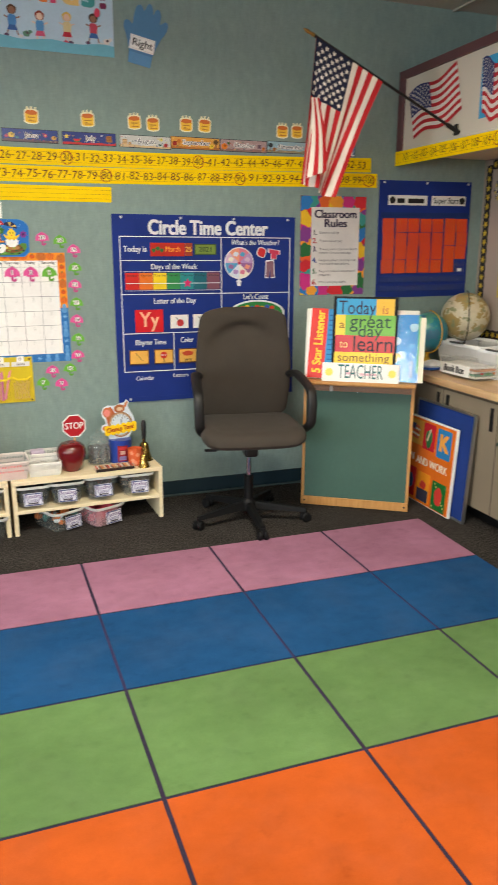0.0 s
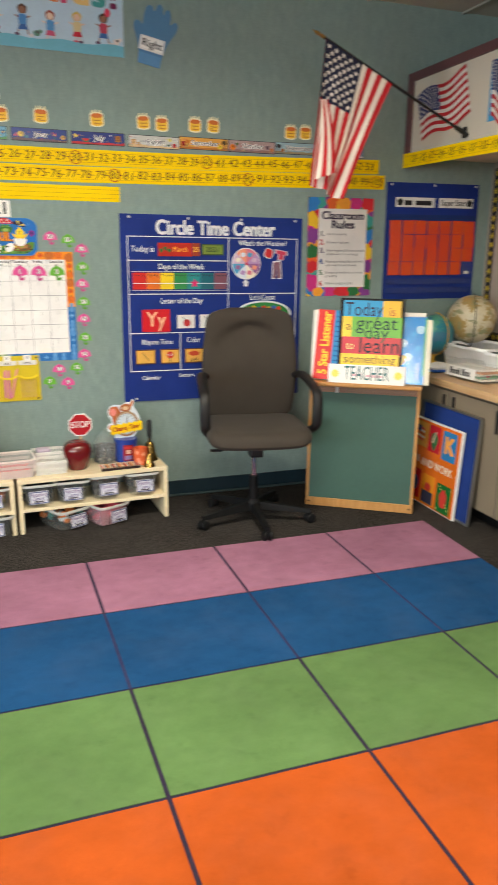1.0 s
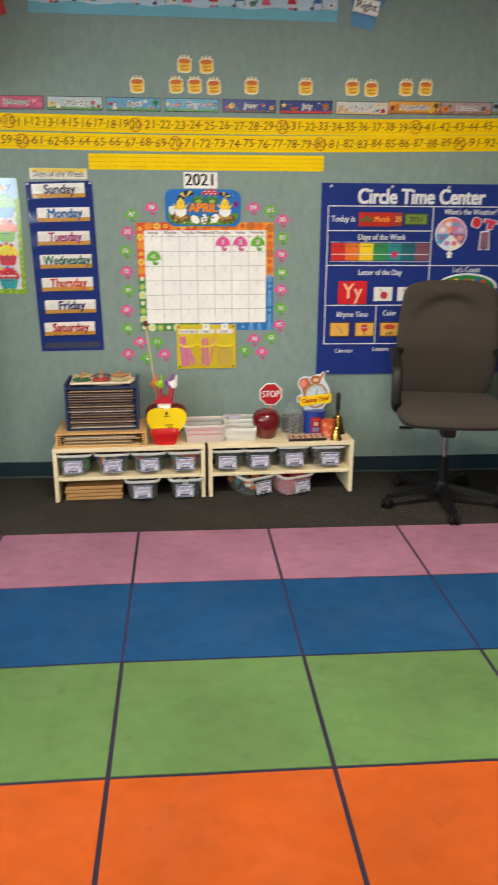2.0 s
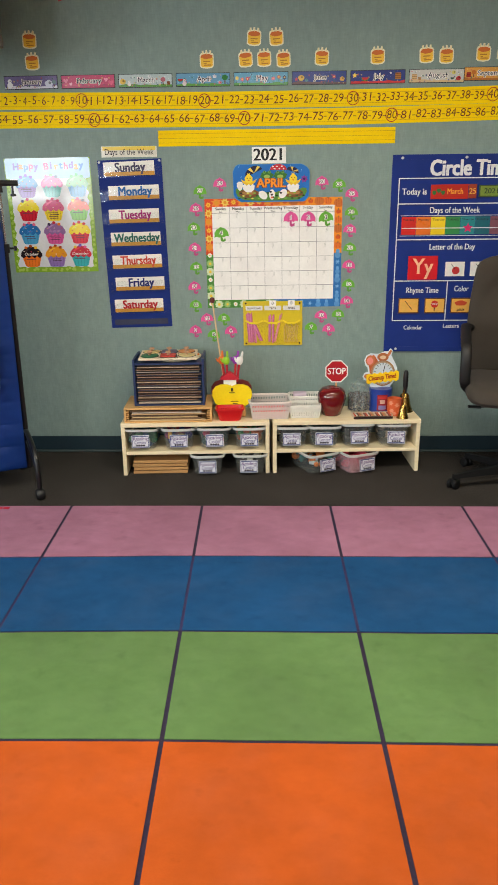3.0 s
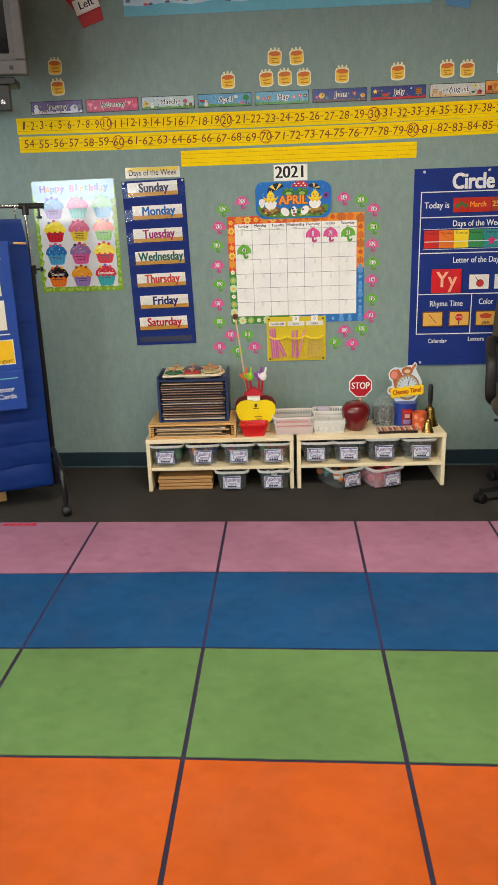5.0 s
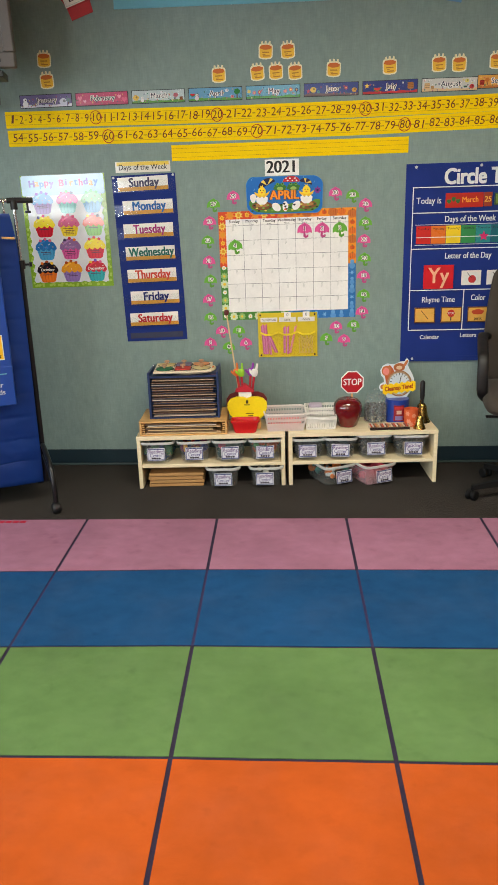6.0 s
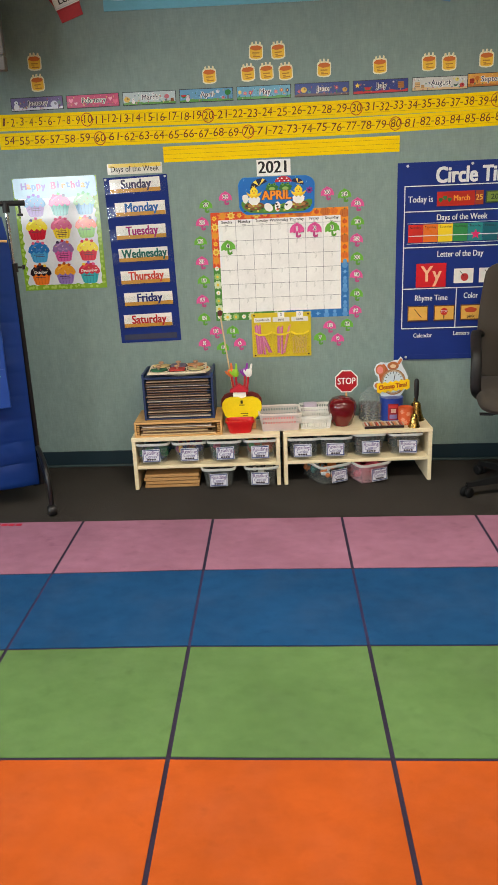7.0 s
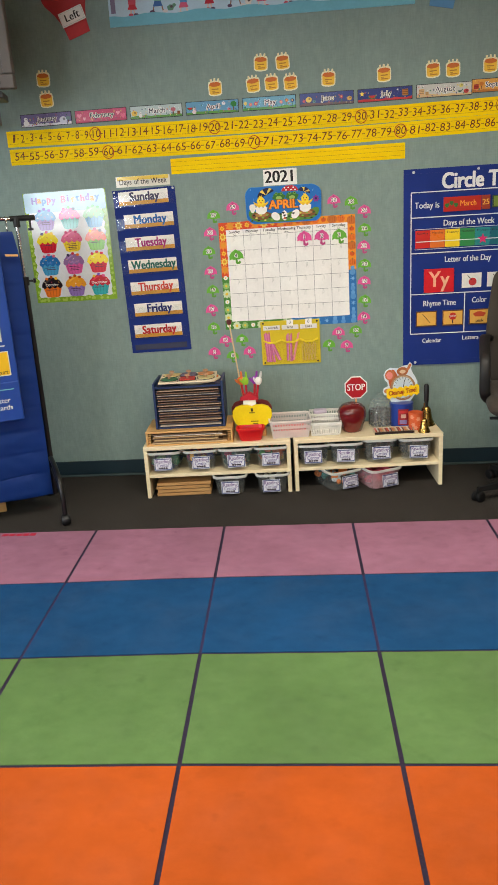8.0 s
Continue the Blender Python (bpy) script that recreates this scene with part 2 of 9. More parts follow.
def rect(cx, cy, w, h, r=0.0, tilt=0.0, n=4):
    """The outline of a rectangle, its corners rounded by r."""
    pts = []
    if r <= 0:
        pts = [(-w / 2, -h / 2), (w / 2, -h / 2), (w / 2, h / 2), (-w / 2, h / 2)]
    else:
        for sx, sy, a in ((1, -1, -90), (1, 1, 0), (-1, 1, 90), (-1, -1, 180)):
            for i in range(n + 1):
                b = radians(a + 90 * i / n)
                pts.append((sx * (w / 2 - r) + r * math.cos(b), sy * (h / 2 - r) + r * math.sin(b)))
    c, s = math.cos(radians(tilt)), math.sin(radians(tilt))
    return [(cx + x * c - y * s, cy + x * s + y * c) for x, y in pts]


def oval(cx, cy, rx, ry, n=20, wob=0.0, waves=5, a0=0.0, a1=360.0):
    pts = []
    full = abs(a1 - a0) >= 359.9
    for i in range(n if full else n + 1):
        a = radians(a0 + (a1 - a0) * i / n)
        k = 1 + wob * math.sin(waves * a)
        pts.append((cx + rx * k * math.cos(a), cy + ry * k * math.sin(a)))
    return pts


def star(cx, cy, r, inner=0.42, turn=90, n=5):
    return [(cx + (r if i % 2 == 0 else r * inner) * math.cos(radians(turn + 180 / n * i)), cy + (r if i % 2 == 0 else r * inner) * math.sin(radians(turn + 180 / n * i))) for i in range(2 * n)]


def sheet(name, cx, cy, w, h, z, material, parent, r=0.0, tilt=0.0, thick=0.0016, label=""):
    return part(name, prism(rect(cx, cy, w, h, r, tilt), z, z + thick), material, parent, label)


def flat(name, pts, z, material, parent, thick=0.0016, label=""):
    return part(name, prism(pts, z, z + thick), material, parent, label)


def letters(body, size, bold=0.0, shear=0.0, width=None, align="CENTER", spacing=1.0):
    """A line of lettering as a bmesh, centred at the origin; width squeezes or widens it to a known length."""
    cu = TYPE
    cu.body, cu.size, cu.shear, cu.align_x, cu.align_y = body, size, shear, align, "CENTER"
    cu.space_character, cu.resolution_u = spacing, 3
    bm = bmesh.new()
    bm.from_mesh(TYPESETTER.to_mesh())
    TYPESETTER.to_mesh_clear()
    if bold:
        # heavier strokes: the same glyphs struck again, a hair to each side
        bm.to_mesh(SCRATCH)
        b = bold * size
        for k, (dx, dy) in enumerate(((b, b * 0.5), (-b, -b * 0.5), (b, -b * 0.5), (-b, b * 0.5)) if bold > 0.03 else ((b, 0), (-b, 0))):
            n = len(bm.verts)
            bm.from_mesh(SCRATCH)
            bm.verts.ensure_lookup_table()
            for v in bm.verts[n:]:
                v.co += Vector((dx, dy, 0.00006 * (k + 1)))
    if width and bm.verts:
        span = max(v.co.x for v in bm.verts) - min(v.co.x for v in bm.verts)
        moved(bm, Matrix.Diagonal((width / span, 1, 1, 1)))
    return bm


def text(body, cx, cy, size, z, material, parent, bold=0.0, shear=0.0, width=None, align="CENTER", tilt=0.0, name="lettering", spacing=1.0):
    bm = letters(body, size, bold, shear, width, align, spacing)
    return part(name, moved(bm, pose(cx, cy, z, 0, 0, tilt)), material, parent)


def bars(rows, z, material, parent, name="writing_bar"):
    """Writing that cannot be read: plain bars (x, y, width, height), in one part."""
    return part(name, join(*[prism(rect(x, y, w, h), z, z + 0.001) for x, y, w, h in rows]), material, parent)


def lathe(profile, n=32):
    """Turn (radius, height) pairs about z."""
    bm = bmesh.new()
    rings = []
    for r, z in profile:
        if r < 1e-5:
            rings.append([bm.verts.new((0, 0, z))])
        else:
            rings.append([bm.verts.new((r * math.cos(2 * math.pi * i / n), r * math.sin(2 * math.pi * i / n), z)) for i in range(n)])
    for a, b in zip(rings, rings[1:]):
        for i in range(n):
            j = (i + 1) % n
            q = [a[i % len(a)], a[j % len(a)], b[j % len(b)], b[i % len(b)]]
            q = list(dict.fromkeys(q))
            if len(q) > 2:
                bm.faces.new(q)
    return bm


def loft(rings, closed=True):
    """Skin equal rings of points; ends are capped."""
    bm = bmesh.new()
    vs = [[bm.verts.new(p) for p in ring] for ring in rings]
    n = len(vs[0])
    for a, b in zip(vs, vs[1:]):
        for i in range(n):
            j = (i + 1) % n
            bm.faces.new((a[i], a[j], b[j], b[i]))
    if closed:
        bm.faces.new(vs[0][::-1])
        bm.faces.new(vs[-1])
    return bm


def squircle(w, d, n=28, power=4.0):
    """A ring of points between an ellipse and a rectangle."""
    out = []
    for i in range(n):
        a = 2 * math.pi * i / n
        c, s = math.cos(a), math.sin(a)
        k = (abs(c) ** power + abs(s) ** power) ** (-1 / power)
        out.append((w / 2 * c * k, d / 2 * s * k))
    return out


def tube(points, r, n=10, cap=True):
    """A bent rod through the points; r one radius or one for each."""
    pts = [Vector(p) for p in points]
    rs = r if isinstance(r, (list, tuple)) else [r] * len(pts)
    rings, side = [], None
    for i, p in enumerate(pts):
        d = (pts[min(i + 1, len(pts) - 1)] - pts[max(i - 1, 0)]).normalized()
        side = (side - d * side.dot(d)).normalized() if side else d.orthogonal().normalized()
        up = d.cross(side)
        rings.append([p + (side * math.cos(2 * math.pi * k / n) + up * math.sin(2 * math.pi * k / n)) * rs[i] for k in range(n)])
    return loft(rings, cap)


def bent(points, steps=6):
    """A smooth line through the points."""
    P = [Vector(p) for p in points]
    out = []
    for i in range(len(P) - 1):
        a, b, c, d = P[max(i - 1, 0)], P[i], P[i + 1], P[min(i + 2, len(P) - 1)]
        for k in range(steps):
            t = k / steps
            out.append(0.5 * ((2 * b) + (c - a) * t + (2 * a - 5 * b + 4 * c - d) * t * t + (3 * b - a - 3 * c + d) * t ** 3))
    return out + [P[-1]]


def cloth(w, h, nx=40, ny=30, amp=0.002, seed=0.0, thick=0.0015):
    """A hanging panel, centred, facing +z, with slack ripples."""
    bm = bmesh.new()
    g = [[None] * (nx + 1) for _ in range(ny + 1)]
    for j in range(ny + 1):
        for i in range(nx + 1):
            x, y = (i / nx - 0.5) * w, (j / ny - 0.5) * h
            z = amp * (1 + noise.noise((x * 5 + seed, y * 2.2, seed)) + 0.5 * noise.noise((x * 13, y * 9 + seed, 3.1)))
            g[j][i] = bm.verts.new((x, y, z + thick))
    for j in range(ny):
        for i in range(nx):
            bm.faces.new((g[j][i], g[j][i + 1], g[j + 1][i + 1], g[j + 1][i]))
    rim = [e for e in bm.edges if len(e.link_faces) == 1]
    ext = bmesh.ops.extrude_edge_only(bm, edges=rim)
    for v in [v for v in ext["geom"] if isinstance(v, bmesh.types.BMVert)]:
        v.co.z = 0.0
    return bm


def on_north(x, z, tilt=0.0):
    """The pose of a thing on the north wall: its x to the right, y up, z out of the wall."""
    return pose(x, ROOM_N - 0.001, z, 90, 0, 0) @ pose(0, 0, 0, 0, 0, tilt)


def on_east(x, y, z):
    return pose(x - 0.001, y, z, 90, 0, -90)

# ---- the room ----
def structure(name, bm, material, label):
    return tagged(part(name, bm, material), label, name.split("_")[0], kind="structure")


structure("floor", box(ROOM_W, ROOM_E, ROOM_S, ROOM_N, -0.1, 0.0), CARPET, "charcoal grey speckled carpet floor of a classroom")
structure("wall_north", box(ROOM_W - 0.15, ROOM_E + 0.15, ROOM_N, ROOM_N + 0.15, -0.1, ROOM_H + 0.1), VINYL, "sage green woven vinyl wall covered with charts")
structure("wall_east", box(ROOM_E, ROOM_E + 0.15, ROOM_S, ROOM_N, -0.1, ROOM_H + 0.1), PLASTER, "tan painted side wall above a counter")


def wall_with_windows(name, m, length, openings, label, first, span=WIN_Z):
    """A wall along local x, its inner face at y = 0, pierced by window openings."""
    xs = [0.0]
    for c, w in openings:
        xs += [c - w / 2, c + w / 2]
    xs.append(length)
    pieces = [box(a, b, -0.15, 0.0, -0.1, ROOM_H + 0.1) for a, b in zip(xs[0::2], xs[1::2])]
    for c, w in openings:
        pieces += [box(c - w / 2, c + w / 2, -0.15, 0.0, -0.1, span[0]), box(c - w / 2, c + w / 2, -0.15, 0.0, span[1], ROOM_H + 0.1)]
    structure(name, moved(join(*pieces), m), DIMMED_PLASTER, label)
    for k, (c, w) in enumerate(openings):
        win = thing("window_%d" % (first + k), m @ pose(c, -0.09, 0), "white framed classroom window", "window", kind="structure")
        h0, h1, half = span[0], span[1], w / 2
        part("window_frame", join(box(-half, half, -0.03, 0.03, h0, h0 + 0.05), box(-half, half, -0.03, 0.03, h1 - 0.05, h1), box(-half, -half + 0.05, -0.03, 0.03, h0 + 0.05, h1 - 0.05),
                                  box(half - 0.05, half, -0.03, 0.03, h0 + 0.05, h1 - 0.05), box(-0.02, 0.02, -0.03, 0.03, h0 + 0.05, h1 - 0.05)), TBAR, win)
        pane = part("pane", box(-half + 0.05, half - 0.05, -0.045, -0.041, h0 + 0.05, h1 - 0.05), GLASS, win)
        pane.visible_shadow = False


wall_with_windows("wall_south", pose(ROOM_W - 0.15, ROOM_S, 0), ROOM_E - ROOM_W + 0.3, [(c - ROOM_W + 0.15, w) for c, w, _ in SOUTH_WINDOWS], "tan painted wall with a window opening", 1)
wall_with_windows("wall_west", pose(ROOM_W, ROOM_N, 0, 0, 0, -90), ROOM_N - ROOM_S, [(-c, w) for c, w, _ in WEST_WINDOWS], "tan painted side wall with two window openings", 3, WEST_Z)


def ceiling():
    """Lay-in tiles in a T-bar grid, with openings for the light panels."""
    bm = join(*[box(ROOM_W - 0.15, ROOM_E + 0.15, ROOM_S - 0.15, ROOM_N + 0.15, ROOM_H + 0.02, ROOM_H + 0.12)])
    structure("ceiling", bm, CEIL, "off-white lay-in tile ceiling")
    bars_x = [box(x - 0.008, x + 0.008, ROOM_S, ROOM_N, ROOM_H + 0.010, ROOM_H + 0.02) for x in np.arange(ROOM_E - 0.30, ROOM_W, -0.61)]
    bars_y = [box(ROOM_W, ROOM_E, y - 0.008, y + 0.008, ROOM_H + 0.008, ROOM_H + 0.019) for y in np.arange(-0.62, ROOM_S, -1.22)]
    structure("ceiling_grid", join(*bars_x, *bars_y), TBAR, "off-white metal ceiling grid bars")


ceiling()
for lx, ly, watts in TROFFERS:
    lamp_thing = thing("ceiling_light", pose(lx, ly, ROOM_H), "white recessed fluorescent ceiling light panel", "ceiling light", "ceiling lights")
    part("frame", join(box(-0.6, 0.6, -0.3, -0.26, -0.02, 0.015), box(-0.6, 0.6, 0.26, 0.3, -0.02, 0.015), box(-0.6, -0.56, -0.26, 0.26, -0.02, 0.015), box(0.56, 0.6, -0.26, 0.26, -0.02, 0.015)), TBAR, lamp_thing)
    part("diffuser", box(-0.555, 0.555, -0.255, 0.255, -0.012, -0.004), DIFFUSER, lamp_thing, "ribbed white acrylic diffuser")

bb = thing("baseboard", pose(0, 0, 0), "dark teal rubber cove baseboard with a scuffed lip", "baseboard", kind="structure")
part("cove", box(ROOM_W, ROOM_E, -0.008, 0.0, 0.012, 0.094, 0.003), RUBBER, bb)
part("lip", box(ROOM_W, ROOM_E, -0.016, 0.0, 0.0, 0.012, 0.004), RUBBER_LIP, bb, "pale scuffed edge")

# ---- rug: six rows of coloured squares ----
RUG_X = [-1.345, -0.739, -0.124, 0.476, 1.086, 1.684, 2.261]
RUG_SLANT = [0.012, 0.015, 0.0127, 0.007, 0.0, -0.001, -0.012]     # how far each column line drifts in a row
RUG_Y = [-0.808, -1.320, -1.859, -2.374, -2.894, -3.414, -3.934]


def rug_x(i, j):
    """Where column line i meets row line j: the rug lies a little stretched."""
    return RUG_X[i] + RUG_SLANT[i] * j


def rug_y(x, j):
    """Row line j at x: towards its west side the rug has crept into the room."""
    k = min(1.0, max(0.0, (0.0 - x) / 1.1))
    return RUG_Y[j] - (0.008, 0.024, 0.020, 0.014, 0.01, 0.006, 0.004)[j] * k * k * (3 - 2 * k)


def rug():
    r = thing("rug", pose(0, 0, 0), "low-pile classroom rug with rows of coloured squares and dark lines", "rug")
    n = len(RUG_X) - 1
    part("backing", prism([(rug_x(i, 6), rug_y(RUG_X[i], 6)) for i in range(n + 1)] + [(rug_x(i, 0), rug_y(RUG_X[i], 0)) for i in range(n, -1, -1)], 0.0005, 0.003), carpet("rug_line_pile", (56, 49, 70), (70, 62, 86), 500, 3), r, "dark plum lines")
    rows = [((149, 101, 125), (162, 114, 137)), ((23, 66, 109), (32, 77, 121)), ((86, 117, 68), (98, 128, 78)), ((172, 76, 26), (183, 86, 34)), ((188, 30, 36), (206, 44, 48)), ((224, 186, 50), (238, 204, 74))]
    for j, (d, l) in enumerate(rows):
        gap = (0.0062, 0.0050, 0.0064, 0.0064, 0.0064, 0.0064)[j]      # the woven lines narrow where the pile creeps over them
        pile = carpet("rug_pile", d, l, 640, 2.3, 0.08, (0.82, 1.09))
        for i in range(n):
            g0, g1 = (gap if i else 0.003), (gap if i < n - 1 else 0.003)
            h0, h1 = (gap * 0.85 if j else 0.003), gap * 0.85
            xs = [RUG_X[i] + (RUG_X[i + 1] - RUG_X[i]) * q / 5 for q in range(6)]
            wave = lambda x, row: 0.0018 * noise.noise((x * 6.0, row * 3.1, 0.5)) if 0 < row < n else 0.0
            low = [(rug_x(i, j + 1) + g0 + (rug_x(i + 1, j + 1) - g1 - rug_x(i, j + 1) - g0) * q / 5, rug_y(x, j + 1) + h1 + wave(x, j + 1)) for q, x in enumerate(xs)]
            top = [(rug_x(i, j) + g0 + (rug_x(i + 1, j) - g1 - rug_x(i, j) - g0) * q / 5, rug_y(x, j) - h0 + wave(x, j)) for q, x in enumerate(xs)]
            quad = low + top[::-1]
            part("colour_square", prism(quad, 0.002, 0.0055), pile, r)
    faded = carpet("faded_line_pile", (56, 53, 90), (70, 67, 106), 500, 3)
    for i in range(1, n):                                  # in the blue row the lines have faded
        (xa, ya), (xb, yb) = (rug_x(i, 2), rug_y(RUG_X[i], 2) + 0.004), (rug_x(i, 1), rug_y(RUG_X[i], 1) - 0.004)
        part("faded_line", prism([(xa - 0.0049, ya), (xa + 0.0049, ya), (xb + 0.0049, yb), (xb - 0.0049, yb)], 0.0031, 0.0042), faded, r)
    part("writing_bar", join(*[box(-1.19 + 0.034 * k, -1.163 + 0.034 * k, -0.858, -0.835, 0.005, 0.0072) for k in range(5)]), carpet("red_pile", (196, 44, 70), (216, 60, 86), 500), r)


rug()

# ---- counter, wall box and notice board on the east side ----
def counter():
    top = join(box(2.468, ROOM_E, -6.2, -0.003, 0.682, 0.722, 0.006))
    tagged(part("worktop", top, LAMINATE), "pale wood laminate worktop with a rounded front edge", "worktop")
    seams = [-0.02, -0.62, -1.086, -1.70, -2.32, -2.94, -3.56]
    for k, (a, b) in enumerate(zip(seams, seams[1:])):
        c = thing("base_cabinet", pose(0, 0, 0), "grey laminate base cabinet with black pull slots", "cabinet", "base cabinets under the worktop")
        part("body", join(box(2.512, ROOM_E - 0.003, b + 0.001, a - 0.001, 0.09, 0.68)), CABINET, c)
        part("toe_kick", box(2.575, 2.6, b + 0.001, a - 0.001, 0.0, 0.09), BLACK, c)
        d = part("door", box(2.494, 2.511, b + 0.003, a - 0.003, 0.088, 0.665, 0.001), CABINET, c)
        # shade of the gap between doors, put in as a flush black strip
        part("gap_shade_strip", box(2.4952, 2.5115, b - 0.0026, b + 0.0026, 0.09, 0.664), BLACK, c, "black strip standing in for shade between doors")
        for hy in (a - 0.045, b + 0.045):
            part("handle", join(box(2.4895, 2.494, hy - 0.013, hy + 0.013, 0.52, 0.64, 0.002)), BLACK, d, "black pull slot")
        if k == 2:
            part("lock", moved(lathe([(0.0, 0.006), (0.009, 0.006), (0.011, 0.0), (0, 0)], 14), pose(2.4935, a - 0.02, 0.47, 0, -90, 0)), CHROME, d, "small steel lock")


counter()


def wall_box():
    """Boxed-in soffit whose face is a framed notice board."""
    b = thing("wall_box", pose(0, 0, 0), "boxed wall cabinet with a tan face framed in maroon", "wall cabinet")
    y0, y1, z0, z1 = -5.2, -0.004, 1.935, 2.375
    part("body", box(2.5, ROOM_E - 0.002, y0, y1, z0, z1), TAN, b)
    part("face_panel", box(2.494, 2.499, y0 + 0.05, y1 - 0.05, z0 + 0.02, z1 - 0.045), TAN, b)
    part("frame_rail", box(2.478, 2.5, y0, y1, z1 - 0.045, z1, 0.003), MAROON, b)
    part("frame_stile", box(2.478, 2.5, y1 - 0.05, y1, z0 + 0.0, z1 - 0.045, 0.003), MAROON, b)
    part("bottom_rail", box(2.482, 2.5, y0, y1 - 0.05, z0, z0 + 0.02, 0.003), TAN, b)


wall_box()


def notice_board():
    """Paper-covered board over the counter, edged with a star border."""
    nb = thing("notice_board", on_east(ROOM_E, 0, 0), "taupe paper notice board with a black and gold star border", "notice board")
    part("backing", prism([(0.03, 0.868), (3.2, 0.868), (3.2, 1.93), (0.03, 1.93)], 0.0, 0.004), TAUPE, nb)
    dark, gold = paper(34, 32, 34), paper(214, 182, 60)

    def edge(x0, y0, x1, y1):
        n = int(math.hypot(x1 - x0, y1 - y0) / 0.052)
        wave = []
        dx, dy = (x1 - x0), (y1 - y0)
        L = math.hypot(dx, dy)
        ux, uy = dx / L, dy / L
        for s in (1, -1):
            for i in range(n * 2 + 1):
                k = i if s == 1 else n * 2 - i
                t, off = k / (2 * n), s * (0.024 + (0.005 if k % 2 else 0.0))
                wave.append((x0 + dx * t - uy * off, y0 + dy * t + ux * off))
        strip = flat("border_strip", wave, 0.004, dark, nb)
        for i in range(n):
            t = (i + 0.5) / n
            flat("border_star", star(x0 + dx * t, y0 + dy * t, 0.022, 0.45, 90 + 15 * ((i * 7) % 5 - 2)), 0.0066, gold, strip)

    edge(0.06, 0.90, 0.06, 1.90)
    edge(0.085, 1.90, 1.3, 1.90)
    edge(0.085, 0.897, 1.3, 0.897)
    sheet("yellow_sheet", 0.62, 1.41, 0.80, 0.57, 0.0045, paper(206, 178, 84), nb)
    sheet("purple_sheet", 0.68, 1.46, 0.56, 0.24, 0.007, paper(84, 78, 120), nb)
    s = thing("star_cutout", on_east(ROOM_E - 0.006, -0.27, 1.775), "navy starry paper cut-out lettered in white", "wall decoration")
    c25, s25 = math.cos(0.25), math.sin(0.25)
    turn = lambda pts: [(x * c25 - y * s25, x * s25 + y * c25) for x, y in pts]
    flat("base", turn(oval(0, 0, 0.155, 0.085, 44, 0.06, 11)), 0.0, paper(44, 52, 92), s)
    for k in range(26):
        a = 2 * math.pi * k / 26
        q = 0.86 + 0.07 * (k % 2)
        flat("small_star", star(*turn([(0.155 * q * math.cos(a), 0.085 * q * math.sin(a))])[0], 0.015 if k % 3 else 0.021, 0.42, 40 * k), 0.0018 + 0.0009 * (k % 2), paper(*((206, 200, 170), (214, 190, 96))[k % 2]), s, 0.0007)
    text("Star", 0, 0, 0.115, 0.0042, paper(206, 208, 212), s, 0.035, tilt=14)
    text("Star", 0, 0, 0.115, 0.0052, paper(44, 52, 92), s, 0.004, tilt=14)

notice_board()

# ---- charts and cards on the north wall ----
YELLOW = mat("yellow_tagboard", (255, 212, 0), 0.65, vary=0.05, scale=9, fine=0.03, fscale=90, bump=0.04, bscale=40, spec=0.12)
BROWN_PEN = paper(112, 58, 14)
RED_PEN = paper(176, 66, 18)


def ring_pts(r0, r1, squeeze=1.0, n=26):
    """A hand-drawn ring as a bmesh."""
    bm = bmesh.new()
    a = [bm.verts.new((r0 * squeeze * math.cos(2 * math.pi * i / n), r0 * math.sin(2 * math.pi * i / n), 0)) for i in range(n)]
    b = [bm.verts.new((r1 * squeeze * math.cos(2 * math.pi * i / n), r1 * math.sin(2 * math.pi * i / n), 0)) for i in range(n)]
    for i in range(n):
        j = (i + 1) % n
        bm.faces.new((a[i], a[j], b[j], b[i]))
    return bm


